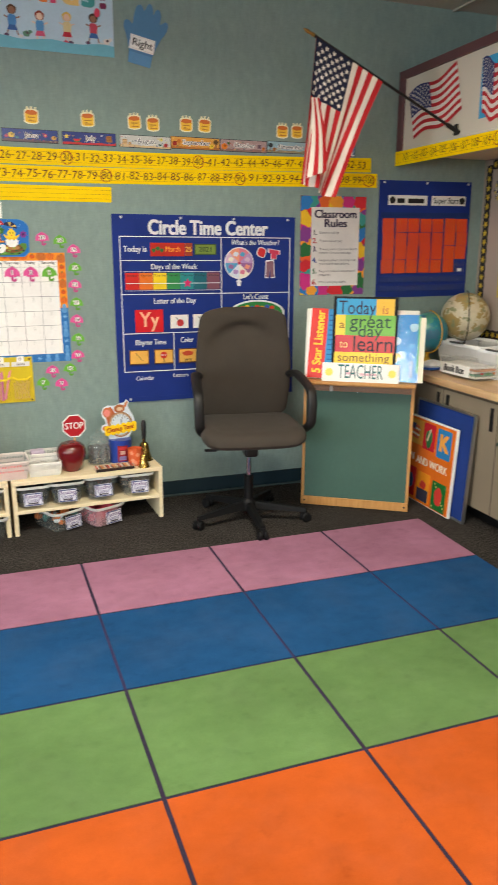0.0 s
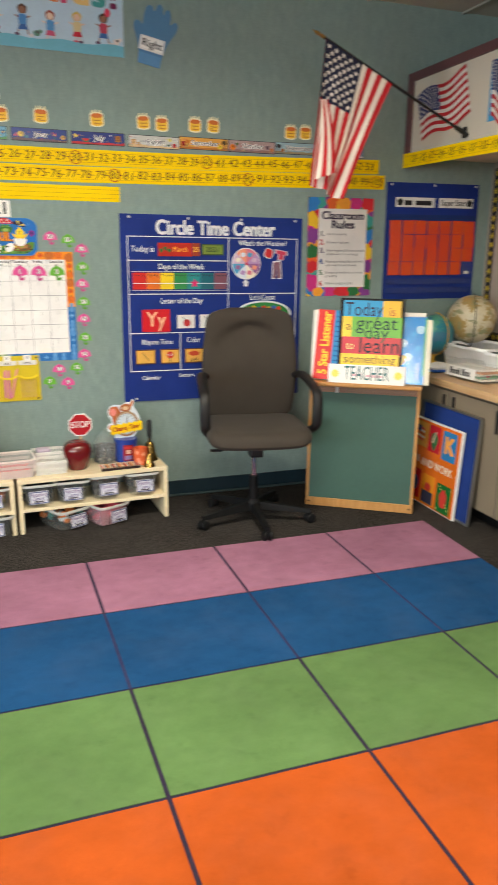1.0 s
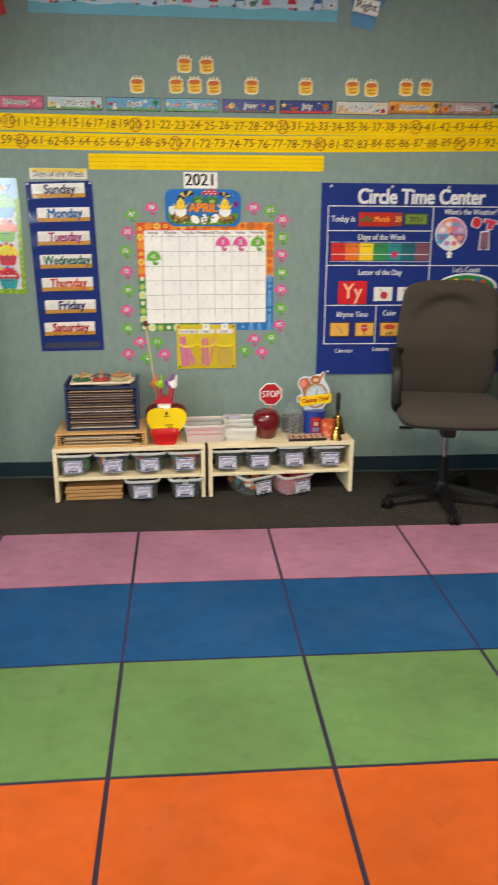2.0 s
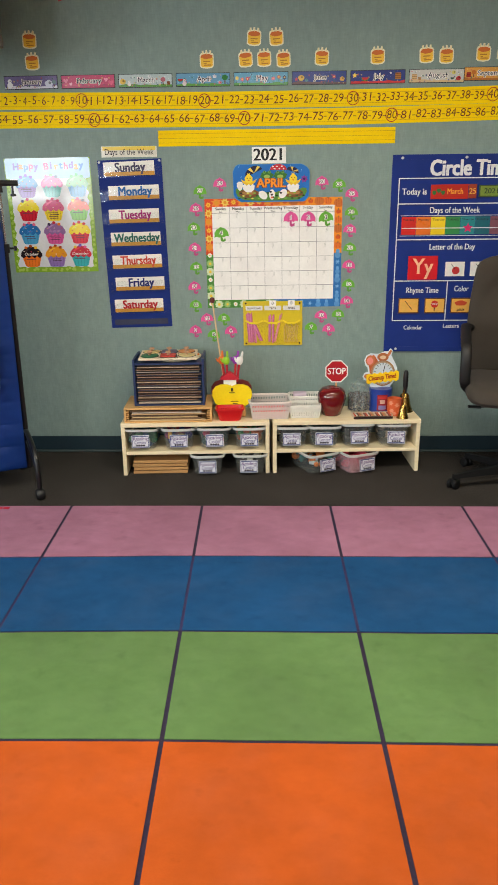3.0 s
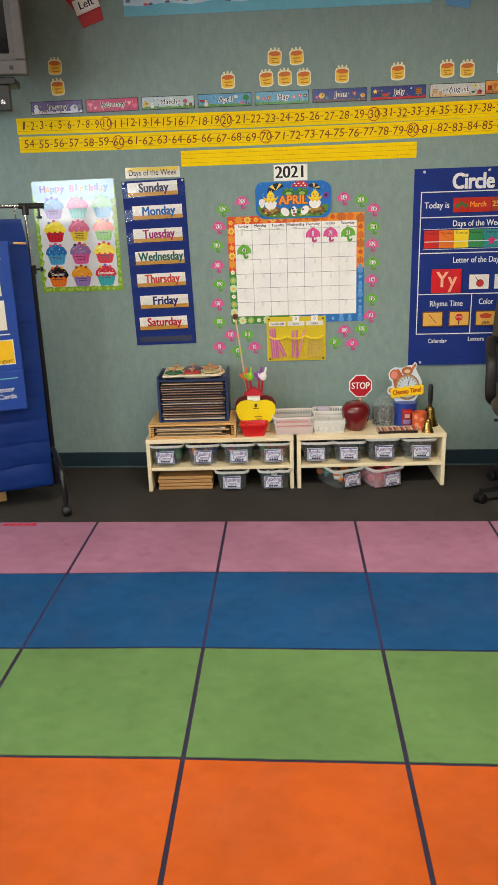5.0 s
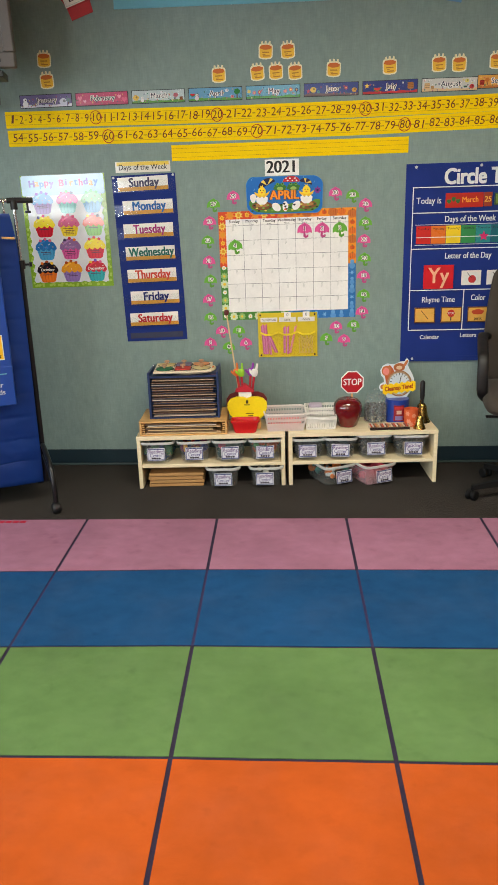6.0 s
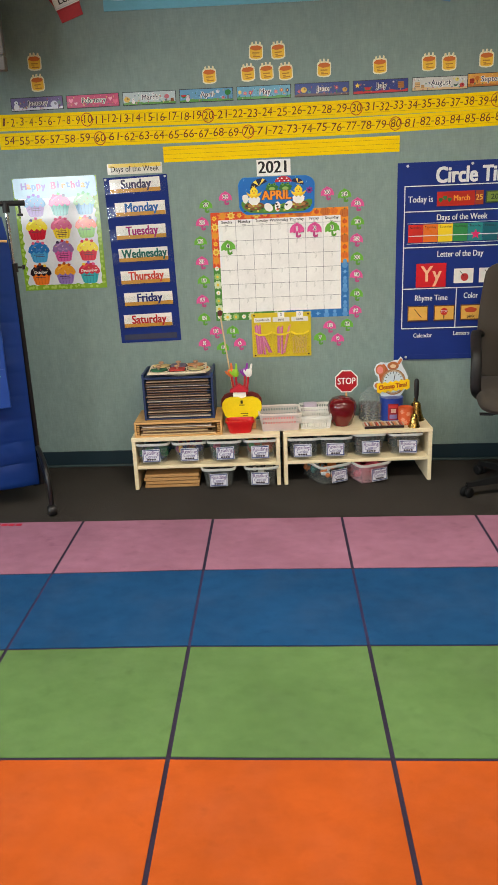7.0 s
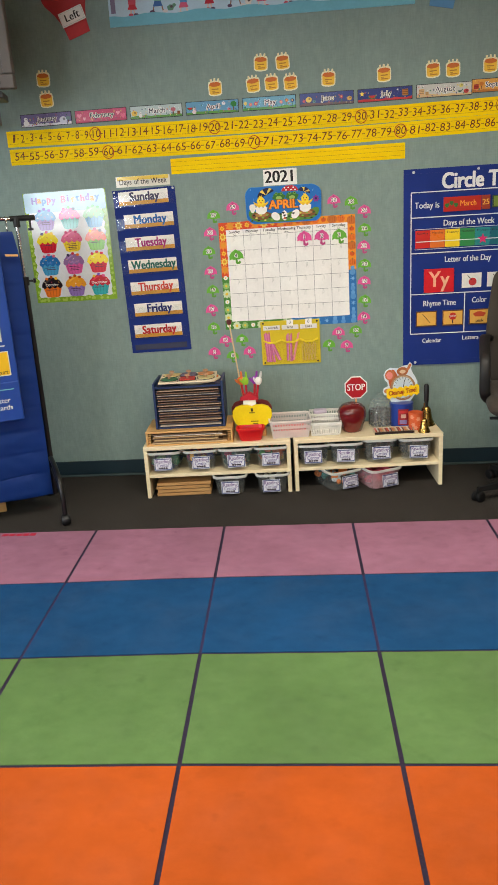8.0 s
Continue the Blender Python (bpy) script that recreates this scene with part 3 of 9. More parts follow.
def number_strip(m, length, first, last, knots, h=0.077, bow=((0, 0.0),), label="yellow sentence strip with handwritten numbers and circled tens"):
    """A row of ruled strips; knots are (number, distance along) pairs between which the numbers are spaced."""
    s = thing("number_line", m, label, "number line", "number lines")
    n = max(1, round(length / 0.61))
    up = lambda d: float(np.interp(d, [q[0] for q in bow], [q[1] for q in bow]))
    for k in range(n):
        a, b = length * k / n, length * (k + 1) / n
        up0, up1 = up(a), up(b)
        flat("paper_strip", [(a + 0.0002, up0 - h / 2), (b - 0.0002, up1 - h / 2), (b - 0.0002, up1 + h / 2), (a + 0.0002, up0 + h / 2)], 0.0, YELLOW, s)
    rule = paper(178, 130, 14)
    for off in (-h * 0.3, h * 0.3) if first is not None else (-h * 0.28, 0.0, h * 0.28):
        ds = [length * q / n for q in range(n + 1)]
        part("ruled_line", prism([(d, up(d) + off - 0.0006) for d in ds] + [(d, up(d) + off + 0.0006) for d in ds[::-1]], 0.0018, 0.0022), rule, s)
    if first is None:
        return s
    ink, dashes, rings = [], [], []
    for v in range(first, last + 1):
        for (n0, d0), (n1, d1) in zip(knots, knots[1:]):
            if n0 <= v <= n1:
                x = d0 + (d1 - d0) * (v - n0) / (n1 - n0)
                step = (d1 - d0) / (n1 - n0)
        wide = 0.62 * step if v > 9 else 0.36 * step
        y = up(x) + 0.002 * math.sin(v * 2.7)
        ink.append(moved(letters(str(v), 0.054, 0.0, 0.1, min(wide * 1.12, 0.056)), pose(x, y, 0.0026, 0, 0, 2 * math.sin(v * 1.3))))
        if v < last:
            dashes.append(moved(prism(rect(0, 0, 0.22 * step, 0.0035), 0, 0.0004), pose(x + step * 0.5, y, 0.0024)))
        if v % 10 == 0:
            rings.append(moved(ring_pts(0.0285, 0.0325, 0.95 if v < 100 else 1.25), pose(x, y, 0.0028)))
    for stroke in ink:
        part("handwritten_number", stroke, BROWN_PEN, s)
    for stroke in dashes:
        part("pen_dash", stroke, BROWN_PEN, s)
    for r in rings:
        part("pen_ring", r, RED_PEN, s)
    return s


number_strip(on_north(-1.211, 1.852), 3.533, 1, 53, [(1, 0.034), (10, 0.466), (20, 1.08), (30, 1.815), (40, 2.498), (53, 3.47)], bow=((0, 0), (1.08, -0.011), (1.7, -0.011), (2.5, -0.005), (3.53, 0.022)))
number_strip(on_north(-1.207, 1.7645), 3.571, 54, 100, [(54, 0.05), (60, 0.519), (70, 1.273), (80, 2.004), (90, 2.729), (100, 3.517)], bow=((0, 0), (1.27, -0.0075), (1.97, -0.004), (3.55, 0.027)))
number_strip(on_north(-0.370, 1.6685), 1.19, None, None, [], 0.075, ((0, 0), (1.19, 0.0015)), label="blank yellow ruled sentence strip")
number_strip(on_east(2.478, -0.006, 1.913), 1.83, 101, 121, [(101, 0.118), (110, 0.926), (121, 1.77)], bow=((0, 0), (1.83, -0.018)))


def month_card(name, x, z, base, ground, prints):
    """A laminated card: sky, ground and a few small printed pictures on either side of the name."""
    c = thing("month_card", on_north(x, z, random.uniform(-0.6, 0.6)), "glossy printed card naming the month %s" % name, "card", "month cards")
    sheet("card", 0, 0, 0.268, 0.062, 0.0, paper(46, 50, 56), c)
    gl = lambda rgb: paper(*rgb, 0.16, 0.6)
    sheet("picture", 0, 0, 0.262, 0.056, 0.0018, gl(base), c)
    rnd = random.Random(name)
    flat("ground_print", [(-0.131, -0.028), (0.131, -0.028)] + [(0.131 - 0.0262 * i, -0.018 + rnd.uniform(-0.003, 0.004)) for i in range(11)], 0.0036, gl(ground), c, 0.0003)
    flecks = [prism(oval(rnd.uniform(-0.125, 0.125), rnd.uniform(-0.012, 0.025), 0.0016, 0.0016, 6), 0.0036, 0.0039) for _ in range(26)]
    tagged(part("fleck_print", join(*flecks), gl(tuple(min(255, int(v * 1.25 + 18)) for v in base)), c), kind="stuff")
    for q, tone in enumerate(((206, 96, 96), (70, 110, 90), (226, 196, 110), (70, 74, 110))):
        bits = [prism(oval(rnd.uniform(-0.127, 0.127), rnd.uniform(-0.024, -0.010) if i % 3 else rnd.uniform(-0.01, 0.02), rnd.uniform(0.002, 0.0042), rnd.uniform(0.002, 0.005), 7, 0.2, 3), 0.0036 + 0.0001 * q, 0.0040 + 0.0001 * q) for i in range(7)]
        tagged(part("small_print", join(*bits), gl(tuple((2 * t + u) // 3 for t, u in zip(tone, base))), c), kind="stuff")
    Z = 0.0046
    for kind, px, py, r, colour in prints:
        if kind == "tree":
            t = flat("tree_print", rect(px, py - r, r * 0.35, r * 1.4), Z, gl((110, 80, 50)), c, 0.0003)
            flat("crown_print", oval(px, py + r * 0.3, r, r * 0.85, 16, 0.1, 6), Z + 0.0004, gl(colour), t, 0.0003)
        elif kind == "flower":
            t = flat("stem_print", rect(px, py - r * 1.3, 0.0022, r * 2.2), Z, gl((60, 130, 70)), c, 0.0003)
            flat("petal_print", star(px, py, r, 0.68, 90, 6), Z + 0.0004, gl(colour), t, 0.0003)
            flat("flower_eye", oval(px, py, r * 0.36, r * 0.36, 9), Z + 0.0008, gl((240, 214, 110)), t, 0.0003)
        elif kind == "heart":
            flat("heart_print", [(px, py - r), (px + r, py + r * 0.2), (px + r * 0.9, py + r * 0.7), (px + r * 0.45, py + r * 0.9), (px, py + r * 0.5), (px - r * 0.45, py + r * 0.9), (px - r * 0.9, py + r * 0.7), (px - r, py + r * 0.2)], Z, gl(colour), c, 0.0003)
        elif kind == "star":
            flat("star_print", star(px, py, r, 0.45), Z, gl(colour), c, 0.0003)
        elif kind == "half":
            t = flat("rind_print", oval(px, py, r, r * 0.85, 12, a0=180, a1=360), Z, gl((60, 130, 70)), c, 0.0003)
            flat("flesh_print", oval(px, py, r * 0.82, r * 0.65, 12, a0=180, a1=360), Z + 0.0004, gl(colour), t, 0.0003)
        elif kind == "box":
            t = flat("block_print", rect(px, py, r * 1.7, r * 1.7, r * 0.2), Z, gl(colour), c, 0.0003)
            for q in (-0.4, 0.1, 0.6):
                flat("block_line", rect(px, py + q * r, r * 1.6, r * 0.16), Z + 0.0004, gl(tuple(int(v * 0.7) for v in colour)), t, 0.0002)
        elif kind == "pair":
            t = flat("lower_ball", oval(px, py - r * 0.55, r * 0.8, r * 0.75, 14), Z, gl(colour), c, 0.0003)
            flat("upper_ball", oval(px, py + r * 0.5, r * 0.55, r * 0.52, 12), Z + 0.0004, gl(colour), t, 0.0003)
            flat("ball_spot", oval(px + r * 0.12, py + r * 0.5, r * 0.15, r * 0.15, 7), Z + 0.0008, gl((50, 46, 50)), t, 0.0002)
        else:
            t = flat("motif", oval(px, py, r, r * 0.85, 14, 0.06, 5), Z, gl(colour), c, 0.0003)
            flat("motif_detail", oval(px + r * 0.25, py + r * 0.2, r * 0.35, r * 0.35, 9), Z + 0.0004, gl(tuple(int(v * 0.65) for v in colour)), t, 0.0003)
    text(name, 0.005, 0.002, 0.034, 0.0054, WHITE, c, 0.085)
    text(name, 0.005, 0.002, 0.034, 0.0061, paper(44, 44, 70, 0.2), c, 0.008)


MONTHS = [("January", (122, 112, 158), (222, 224, 236), [("pair", -0.105, -0.002, 0.018, (240, 240, 245)), ("", 0.09, -0.008, 0.02, (206, 210, 228)), ("tree", 0.116, -0.004, 0.011, (120, 140, 150))]),
          ("February", (200, 74, 116), (176, 54, 96), [("heart", -0.11, 0.004, 0.012, (236, 130, 164)), ("heart", -0.086, -0.010, 0.008, (240, 170, 196)), ("heart", 0.09, 0.006, 0.010, (244, 160, 188)), ("heart", 0.114, -0.008, 0.013, (226, 100, 140))]),
          ("March", (190, 206, 208), (104, 156, 84), [("", -0.112, -0.004, 0.015, (228, 190, 84)), ("pair", -0.08, -0.010, 0.011, (238, 236, 232)), ("", 0.02, 0.018, 0.008, (230, 232, 234)), ("tree", 0.088, 0.0, 0.012, (190, 110, 120)), ("box", 0.115, -0.012, 0.009, (150, 96, 60))]),
          ("April", (110, 164, 200), (104, 160, 84), [("half", -0.112, 0.004, 0.015, (206, 50, 60)), ("pair", -0.092, -0.010, 0.013, (226, 214, 214)), ("", 0.058, 0.014, 0.009, (238, 240, 244)), ("tree", 0.108, 0.004, 0.015, (54, 128, 64)), ("", 0.084, -0.014, 0.008, (220, 130, 140))]),
          ("May", (112, 172, 202), (96, 160, 90), [("flower", -0.118, 0.004, 0.010, (236, 214, 120)), ("flower", -0.092, -0.002, 0.010, (226, 120, 150)), ("flower", -0.066, 0.000, 0.011, (190, 80, 120)), ("flower", 0.06, 0.000, 0.010, (226, 130, 160)), ("flower", 0.088, 0.006, 0.010, (206, 110, 90)), ("flower", 0.116, 0.004, 0.011, (60, 70, 120))]),
          ("June", (60, 76, 140), (110, 90, 96), [("", -0.088, 0.000, 0.015, (226, 190, 90)), ("star", -0.112, -0.006, 0.011, (206, 90, 110)), ("", -0.062, -0.010, 0.008, (90, 140, 150)), ("flower", 0.072, 0.004, 0.010, (190, 70, 120)), ("", 0.112, -0.006, 0.012, (214, 170, 90))]),
          ("July", (56, 68, 132), (196, 60, 66), [("star", -0.112, 0.008, 0.013, (242, 214, 90)), ("half", -0.062, -0.002, 0.020, (214, 60, 66)), ("box", 0.098, 0.002, 0.017, (176, 116, 60)), ("star", 0.062, 0.016, 0.006, (230, 230, 236))]),
          ("August", (206, 206, 202), (220, 190, 146), [("box", -0.108, -0.004, 0.015, (220, 180, 130)), ("box", -0.082, -0.012, 0.009, (214, 170, 118)), ("", 0.082, 0.014, 0.010, (226, 214, 120)), ("", 0.106, -0.012, 0.012, (196, 70, 70)), ("half", 0.076, -0.008, 0.010, (70, 80, 90))]),
          ("September", (226, 164, 78), (190, 120, 56), [("box", -0.112, -0.004, 0.013, (176, 56, 44)), ("tree", -0.088, 0.004, 0.011, (206, 120, 50)), ("", 0.088, -0.012, 0.013, (236, 204, 60)), ("tree", 0.112, 0.006, 0.014, (100, 80, 50))]),
          ("October", (176, 150, 150), (150, 118, 110), [("", -0.110, -0.006, 0.018, (230, 130, 50)), ("tree", -0.086, 0.008, 0.008, (80, 110, 60)), ("box", 0.09, 0.0, 0.011, (120, 96, 110)), ("", 0.114, -0.010, 0.010, (206, 120, 60))]),
          ("November", (150, 182, 196), (150, 140, 110), [("tree", -0.115, 0.004, 0.014, (60, 66, 70)), ("", -0.092, -0.012, 0.011, (170, 110, 60)), ("", 0.106, -0.006, 0.015, (190, 110, 56)), ("tree", 0.122, 0.006, 0.009, (70, 76, 80))]),
          ("December", (120, 150, 190), (226, 230, 236), [("tree", -0.112, 0.0, 0.015, (50, 112, 66)), ("pair", 0.106, 0.0, 0.016, (236, 236, 240)), ("star", 0.084, 0.012, 0.008, (230, 200, 90))])]
for k, (mname, base, ground, prints) in enumerate(MONTHS):
    mx = -0.992 + 0.2855 * k if k < 8 else 1.2725 + 0.2695 * (k - 8)
    month_card(mname, mx, 1.934 + (0.006 if k > 7 else 0.0) + 0.005 * (k > 9), base, ground, prints)


def birthday_cake(x, z):
    c = thing("birthday_cake_cutout", on_north(x, z, random.uniform(-4, 4)), "paper birthday cake cut-out with orange icing and candles", "wall decoration", "birthday cake cut-outs")
    outline = [(-0.024, -0.044), (0.0, -0.047), (0.024, -0.044), (0.034, -0.036), (0.035, -0.02), (0.035, 0.02), (0.031, 0.028), (0.024, 0.031), (0.024, 0.042), (0.017, 0.045), (0.013, 0.032), (0.005, 0.033), (0.004, 0.045), (-0.004, 0.046), (-0.006, 0.033), (-0.013, 0.032), (-0.015, 0.044), (-0.023, 0.042), (-0.024, 0.031), (-0.031, 0.028), (-0.035, 0.018), (-0.035, -0.036)]
    outline = [(px * 0.98, py * 0.88) for px, py in outline]
    flat("card", outline, 0.0, paper(244, 236, 204), c)
    flat("cake_side", [(-0.022, -0.033), (0.0, -0.036), (0.022, -0.033), (0.029, -0.027), (0.03, 0.01), (-0.03, 0.01), (-0.029, -0.027)], 0.0018, paper(244, 196, 62), c, 0.0008)
    flat("icing", oval(0, 0.012, 0.029, 0.011, 20, 0.05, 6), 0.0028, paper(214, 112, 44), c, 0.0008)
    for cx in (-0.019, 0.0, 0.02):
        sheet("candle", cx, 0.029, 0.0045, 0.016, 0.0038, paper(236, 222, 170), c, thick=0.0008)
    bars([(0.0, -0.010, 0.034, 0.005), (0.003, -0.026, 0.034, 0.005), (-0.008, -0.019, 0.014, 0.003)], 0.0029, paper(190, 132, 40), c)


for cx, cz in ((-0.981, 2.124), (-0.977, 2.029), (-0.115, 2.024), (0.118, 2.119), (0.225, 2.117), (0.075, 2.026), (0.166, 2.027), (0.26, 2.023), (0.447, 2.028),
               (0.717, 2.029), (0.952, 2.031), (1.048, 2.027), (1.225, 2.034), (1.325, 2.036), (1.766, 2.031), (1.853, 2.034)):
    birthday_cake(cx, cz)


def banner():
    """Long paper banner high on the wall: coloured lettering over a row of small painted motifs."""
    b = thing("paper_banner", on_north(0.127, 2.50, -0.3), "pale blue paper banner with bright letters and cartoon motifs", "banner")
    sheet("sheet", 0, 0, 1.475, 0.36, 0.0, paper(184, 208, 224), b)
    flat("ground_stripe", [(-0.7375, -0.18), (0.7375, -0.18)] + [(0.7375 - 0.05 * i, -0.132 + 0.006 * math.sin(i * 1.3)) for i in range(30)] + [(-0.7375, -0.132)], 0.0017, paper(112, 178, 196), b)
    for cx, body, colour in ((0.37, "K", (226, 120, 60)), (0.455, "i", (206, 70, 110)), (0.535, "d", (226, 190, 120)), (0.62, "s", (70, 150, 150)), (0.69, "!", (120, 40, 80))):
        text(body, cx, 0.085, 0.17, 0.0018, paper(*colour), b, 0.04)
    hair, shirts = [(70, 50, 40), (150, 60, 40), (60, 44, 40), (214, 180, 90), (90, 60, 40)], [(196, 70, 90), (80, 140, 196), (216, 200, 150), (120, 170, 160), (90, 150, 200)]
    skins = [(226, 190, 166), (150, 106, 84), (232, 200, 176)]
    for i in range(11):
        x, y = -0.62 + i * 0.126, -0.064 + 0.008 * math.sin(i * 2.1)
        k = (i * 3) % 5
        stride = 0.012 + 0.010 * ((i * 5) % 3)
        mot = flat("painted_motif", [(x - 0.017, y - 0.026), (x + 0.017, y - 0.026), (x + 0.020, y + 0.010), (x + 0.012, y + 0.020), (x - 0.012, y + 0.020), (x - 0.020, y + 0.010)], 0.0018, paper(*shirts[k]), b, 0.0006)
        flat("motif_top", oval(x, y + 0.042, 0.022, 0.021, 16, 0.06, 5), 0.0018, paper(*hair[(i * 2) % 5]), mot, 0.0006)
        flat("motif_disc", oval(x, y + 0.038, 0.0155, 0.0155, 14), 0.0026, paper(*skins[i % 3]), mot, 0.0006)
        for sx in (-1, 1):
            flat("motif_bar", rect(x + sx * 0.027, y + 0.010, 0.020, 0.006, 0.002, sx * 24), 0.0018, paper(*skins[i % 3]), mot, 0.0006)
            flat("motif_bar", rect(x + sx * stride * 0.7, y - 0.056, 0.006, 0.020, 0.0, sx * 14), 0.0018, paper(*skins[i % 3]), mot, 0.0006)
            flat("motif_foot", oval(x + sx * stride + 0.004, y - 0.068, 0.012, 0.007, 10), 0.0026, paper(*((206, 80, 100), (96, 70, 96), (214, 206, 206))[(i + (sx > 0)) % 3]), mot, 0.0006)
        flat("motif_skirt", [(x - 0.015, y - 0.024), (x + 0.015, y - 0.024), (x + 0.024, y - 0.046), (x - 0.024, y - 0.046)], 0.0026, paper(*((190, 44, 60), (60, 100, 160), (206, 90, 120))[i % 3]), mot, 0.0006)
        if i % 3 == 1:
            pet = flat("small_motif", oval(x + 0.062, y - 0.056, 0.017, 0.013, 14, 0.1, 5), 0.0022, paper(*((224, 214, 206), (96, 138, 116))[i % 2]), b, 0.0006)
            flat("small_motif_spot", oval(x + 0.066, y - 0.052, 0.007, 0.006, 8), 0.0030, paper(86, 76, 80), pet, 0.0005)
            flat("small_motif_end", oval(x + 0.080, y - 0.046, 0.009, 0.008, 10), 0.0022, paper(*((224, 214, 206), (96, 138, 116))[i % 2]), pet, 0.0006)
    flat("balloon", oval(0.66, 0.01, 0.014, 0.02, 14), 0.0032, paper(222, 70, 96), b)
    sheet("door_shape", -0.715, -0.06, 0.022, 0.12, 0.0018, paper(120, 110, 140), b)


banner()


def mitten(x, z, tilt, colour, body, mirror, lz):
    m = thing("paper_mitten", on_north(x, z, tilt), "%s paper hand cut-out with a white name label" % ("blue" if mirror < 0 else "red"), "wall decoration", "paper hand cut-outs")
    pts = [(-0.055, -0.125), (0.055, -0.125), (0.06, -0.06), (0.085, 0.0), (0.108, 0.035), (0.114, 0.07), (0.098, 0.082), (0.08, 0.066), (0.07, 0.06), (0.072, 0.098), (0.06, 0.122), (0.042, 0.116), (0.034, 0.086),
           (0.024, 0.126), (0.002, 0.134), (-0.012, 0.09), (-0.028, 0.118), (-0.052, 0.112), (-0.06, 0.07), (-0.058, 0.026), (-0.076, 0.044), (-0.1, 0.04), (-0.102, 0.012), (-0.076, -0.03), (-0.06, -0.07)]
    # rounded finger tips, square cuff
    curve = []
    for (ax, ay), (bx, by) in zip(pts, pts[1:] + pts[:1]):
        if ay < -0.12 and by < -0.12:
            curve += [(ax, ay), (bx, by)]
        else:
            curve += [(ax * 0.75 + bx * 0.25, ay * 0.75 + by * 0.25), (ax * 0.25 + bx * 0.75, ay * 0.25 + by * 0.75)]
    pts = curve
    rise = 0.036 if mirror > 0 else 0.0
    pts = [(px * 1.02, py * 1.12 + rise) for px, py in pts]
    if mirror > 0:
        pts = [(-px, py) for px, py in pts][::-1]
    flat("cut_paper", pts, 0.0, paper(*colour), m)
    flat("cuff", rect(0, -0.114 + rise, 0.113, 0.05, 0.003), 0.0018, paper(*[min(255, int(v * 1.12)) for v in colour]), m)
    lab = sheet("label_card", 0.0, lz, 0.125, 0.066, 0.002, WHITE, m)
    sheet("label_edge", 0.0, lz, 0.116, 0.057, 0.0038, paper(200, 200, 200), lab, thick=0.0004)
    sheet("label_face", 0.0, lz, 0.113, 0.054, 0.0044, WHITE, lab, thick=0.0004)
    text(body, 0, lz, 0.05, 0.0052, INK, m, 0.02)


mitten(1.013, 2.43, -11, (84, 130, 168), "Right", -1, -0.043)
mitten(-0.80, 2.40, 18, (176, 46, 50), "Left", 1, -0.012)


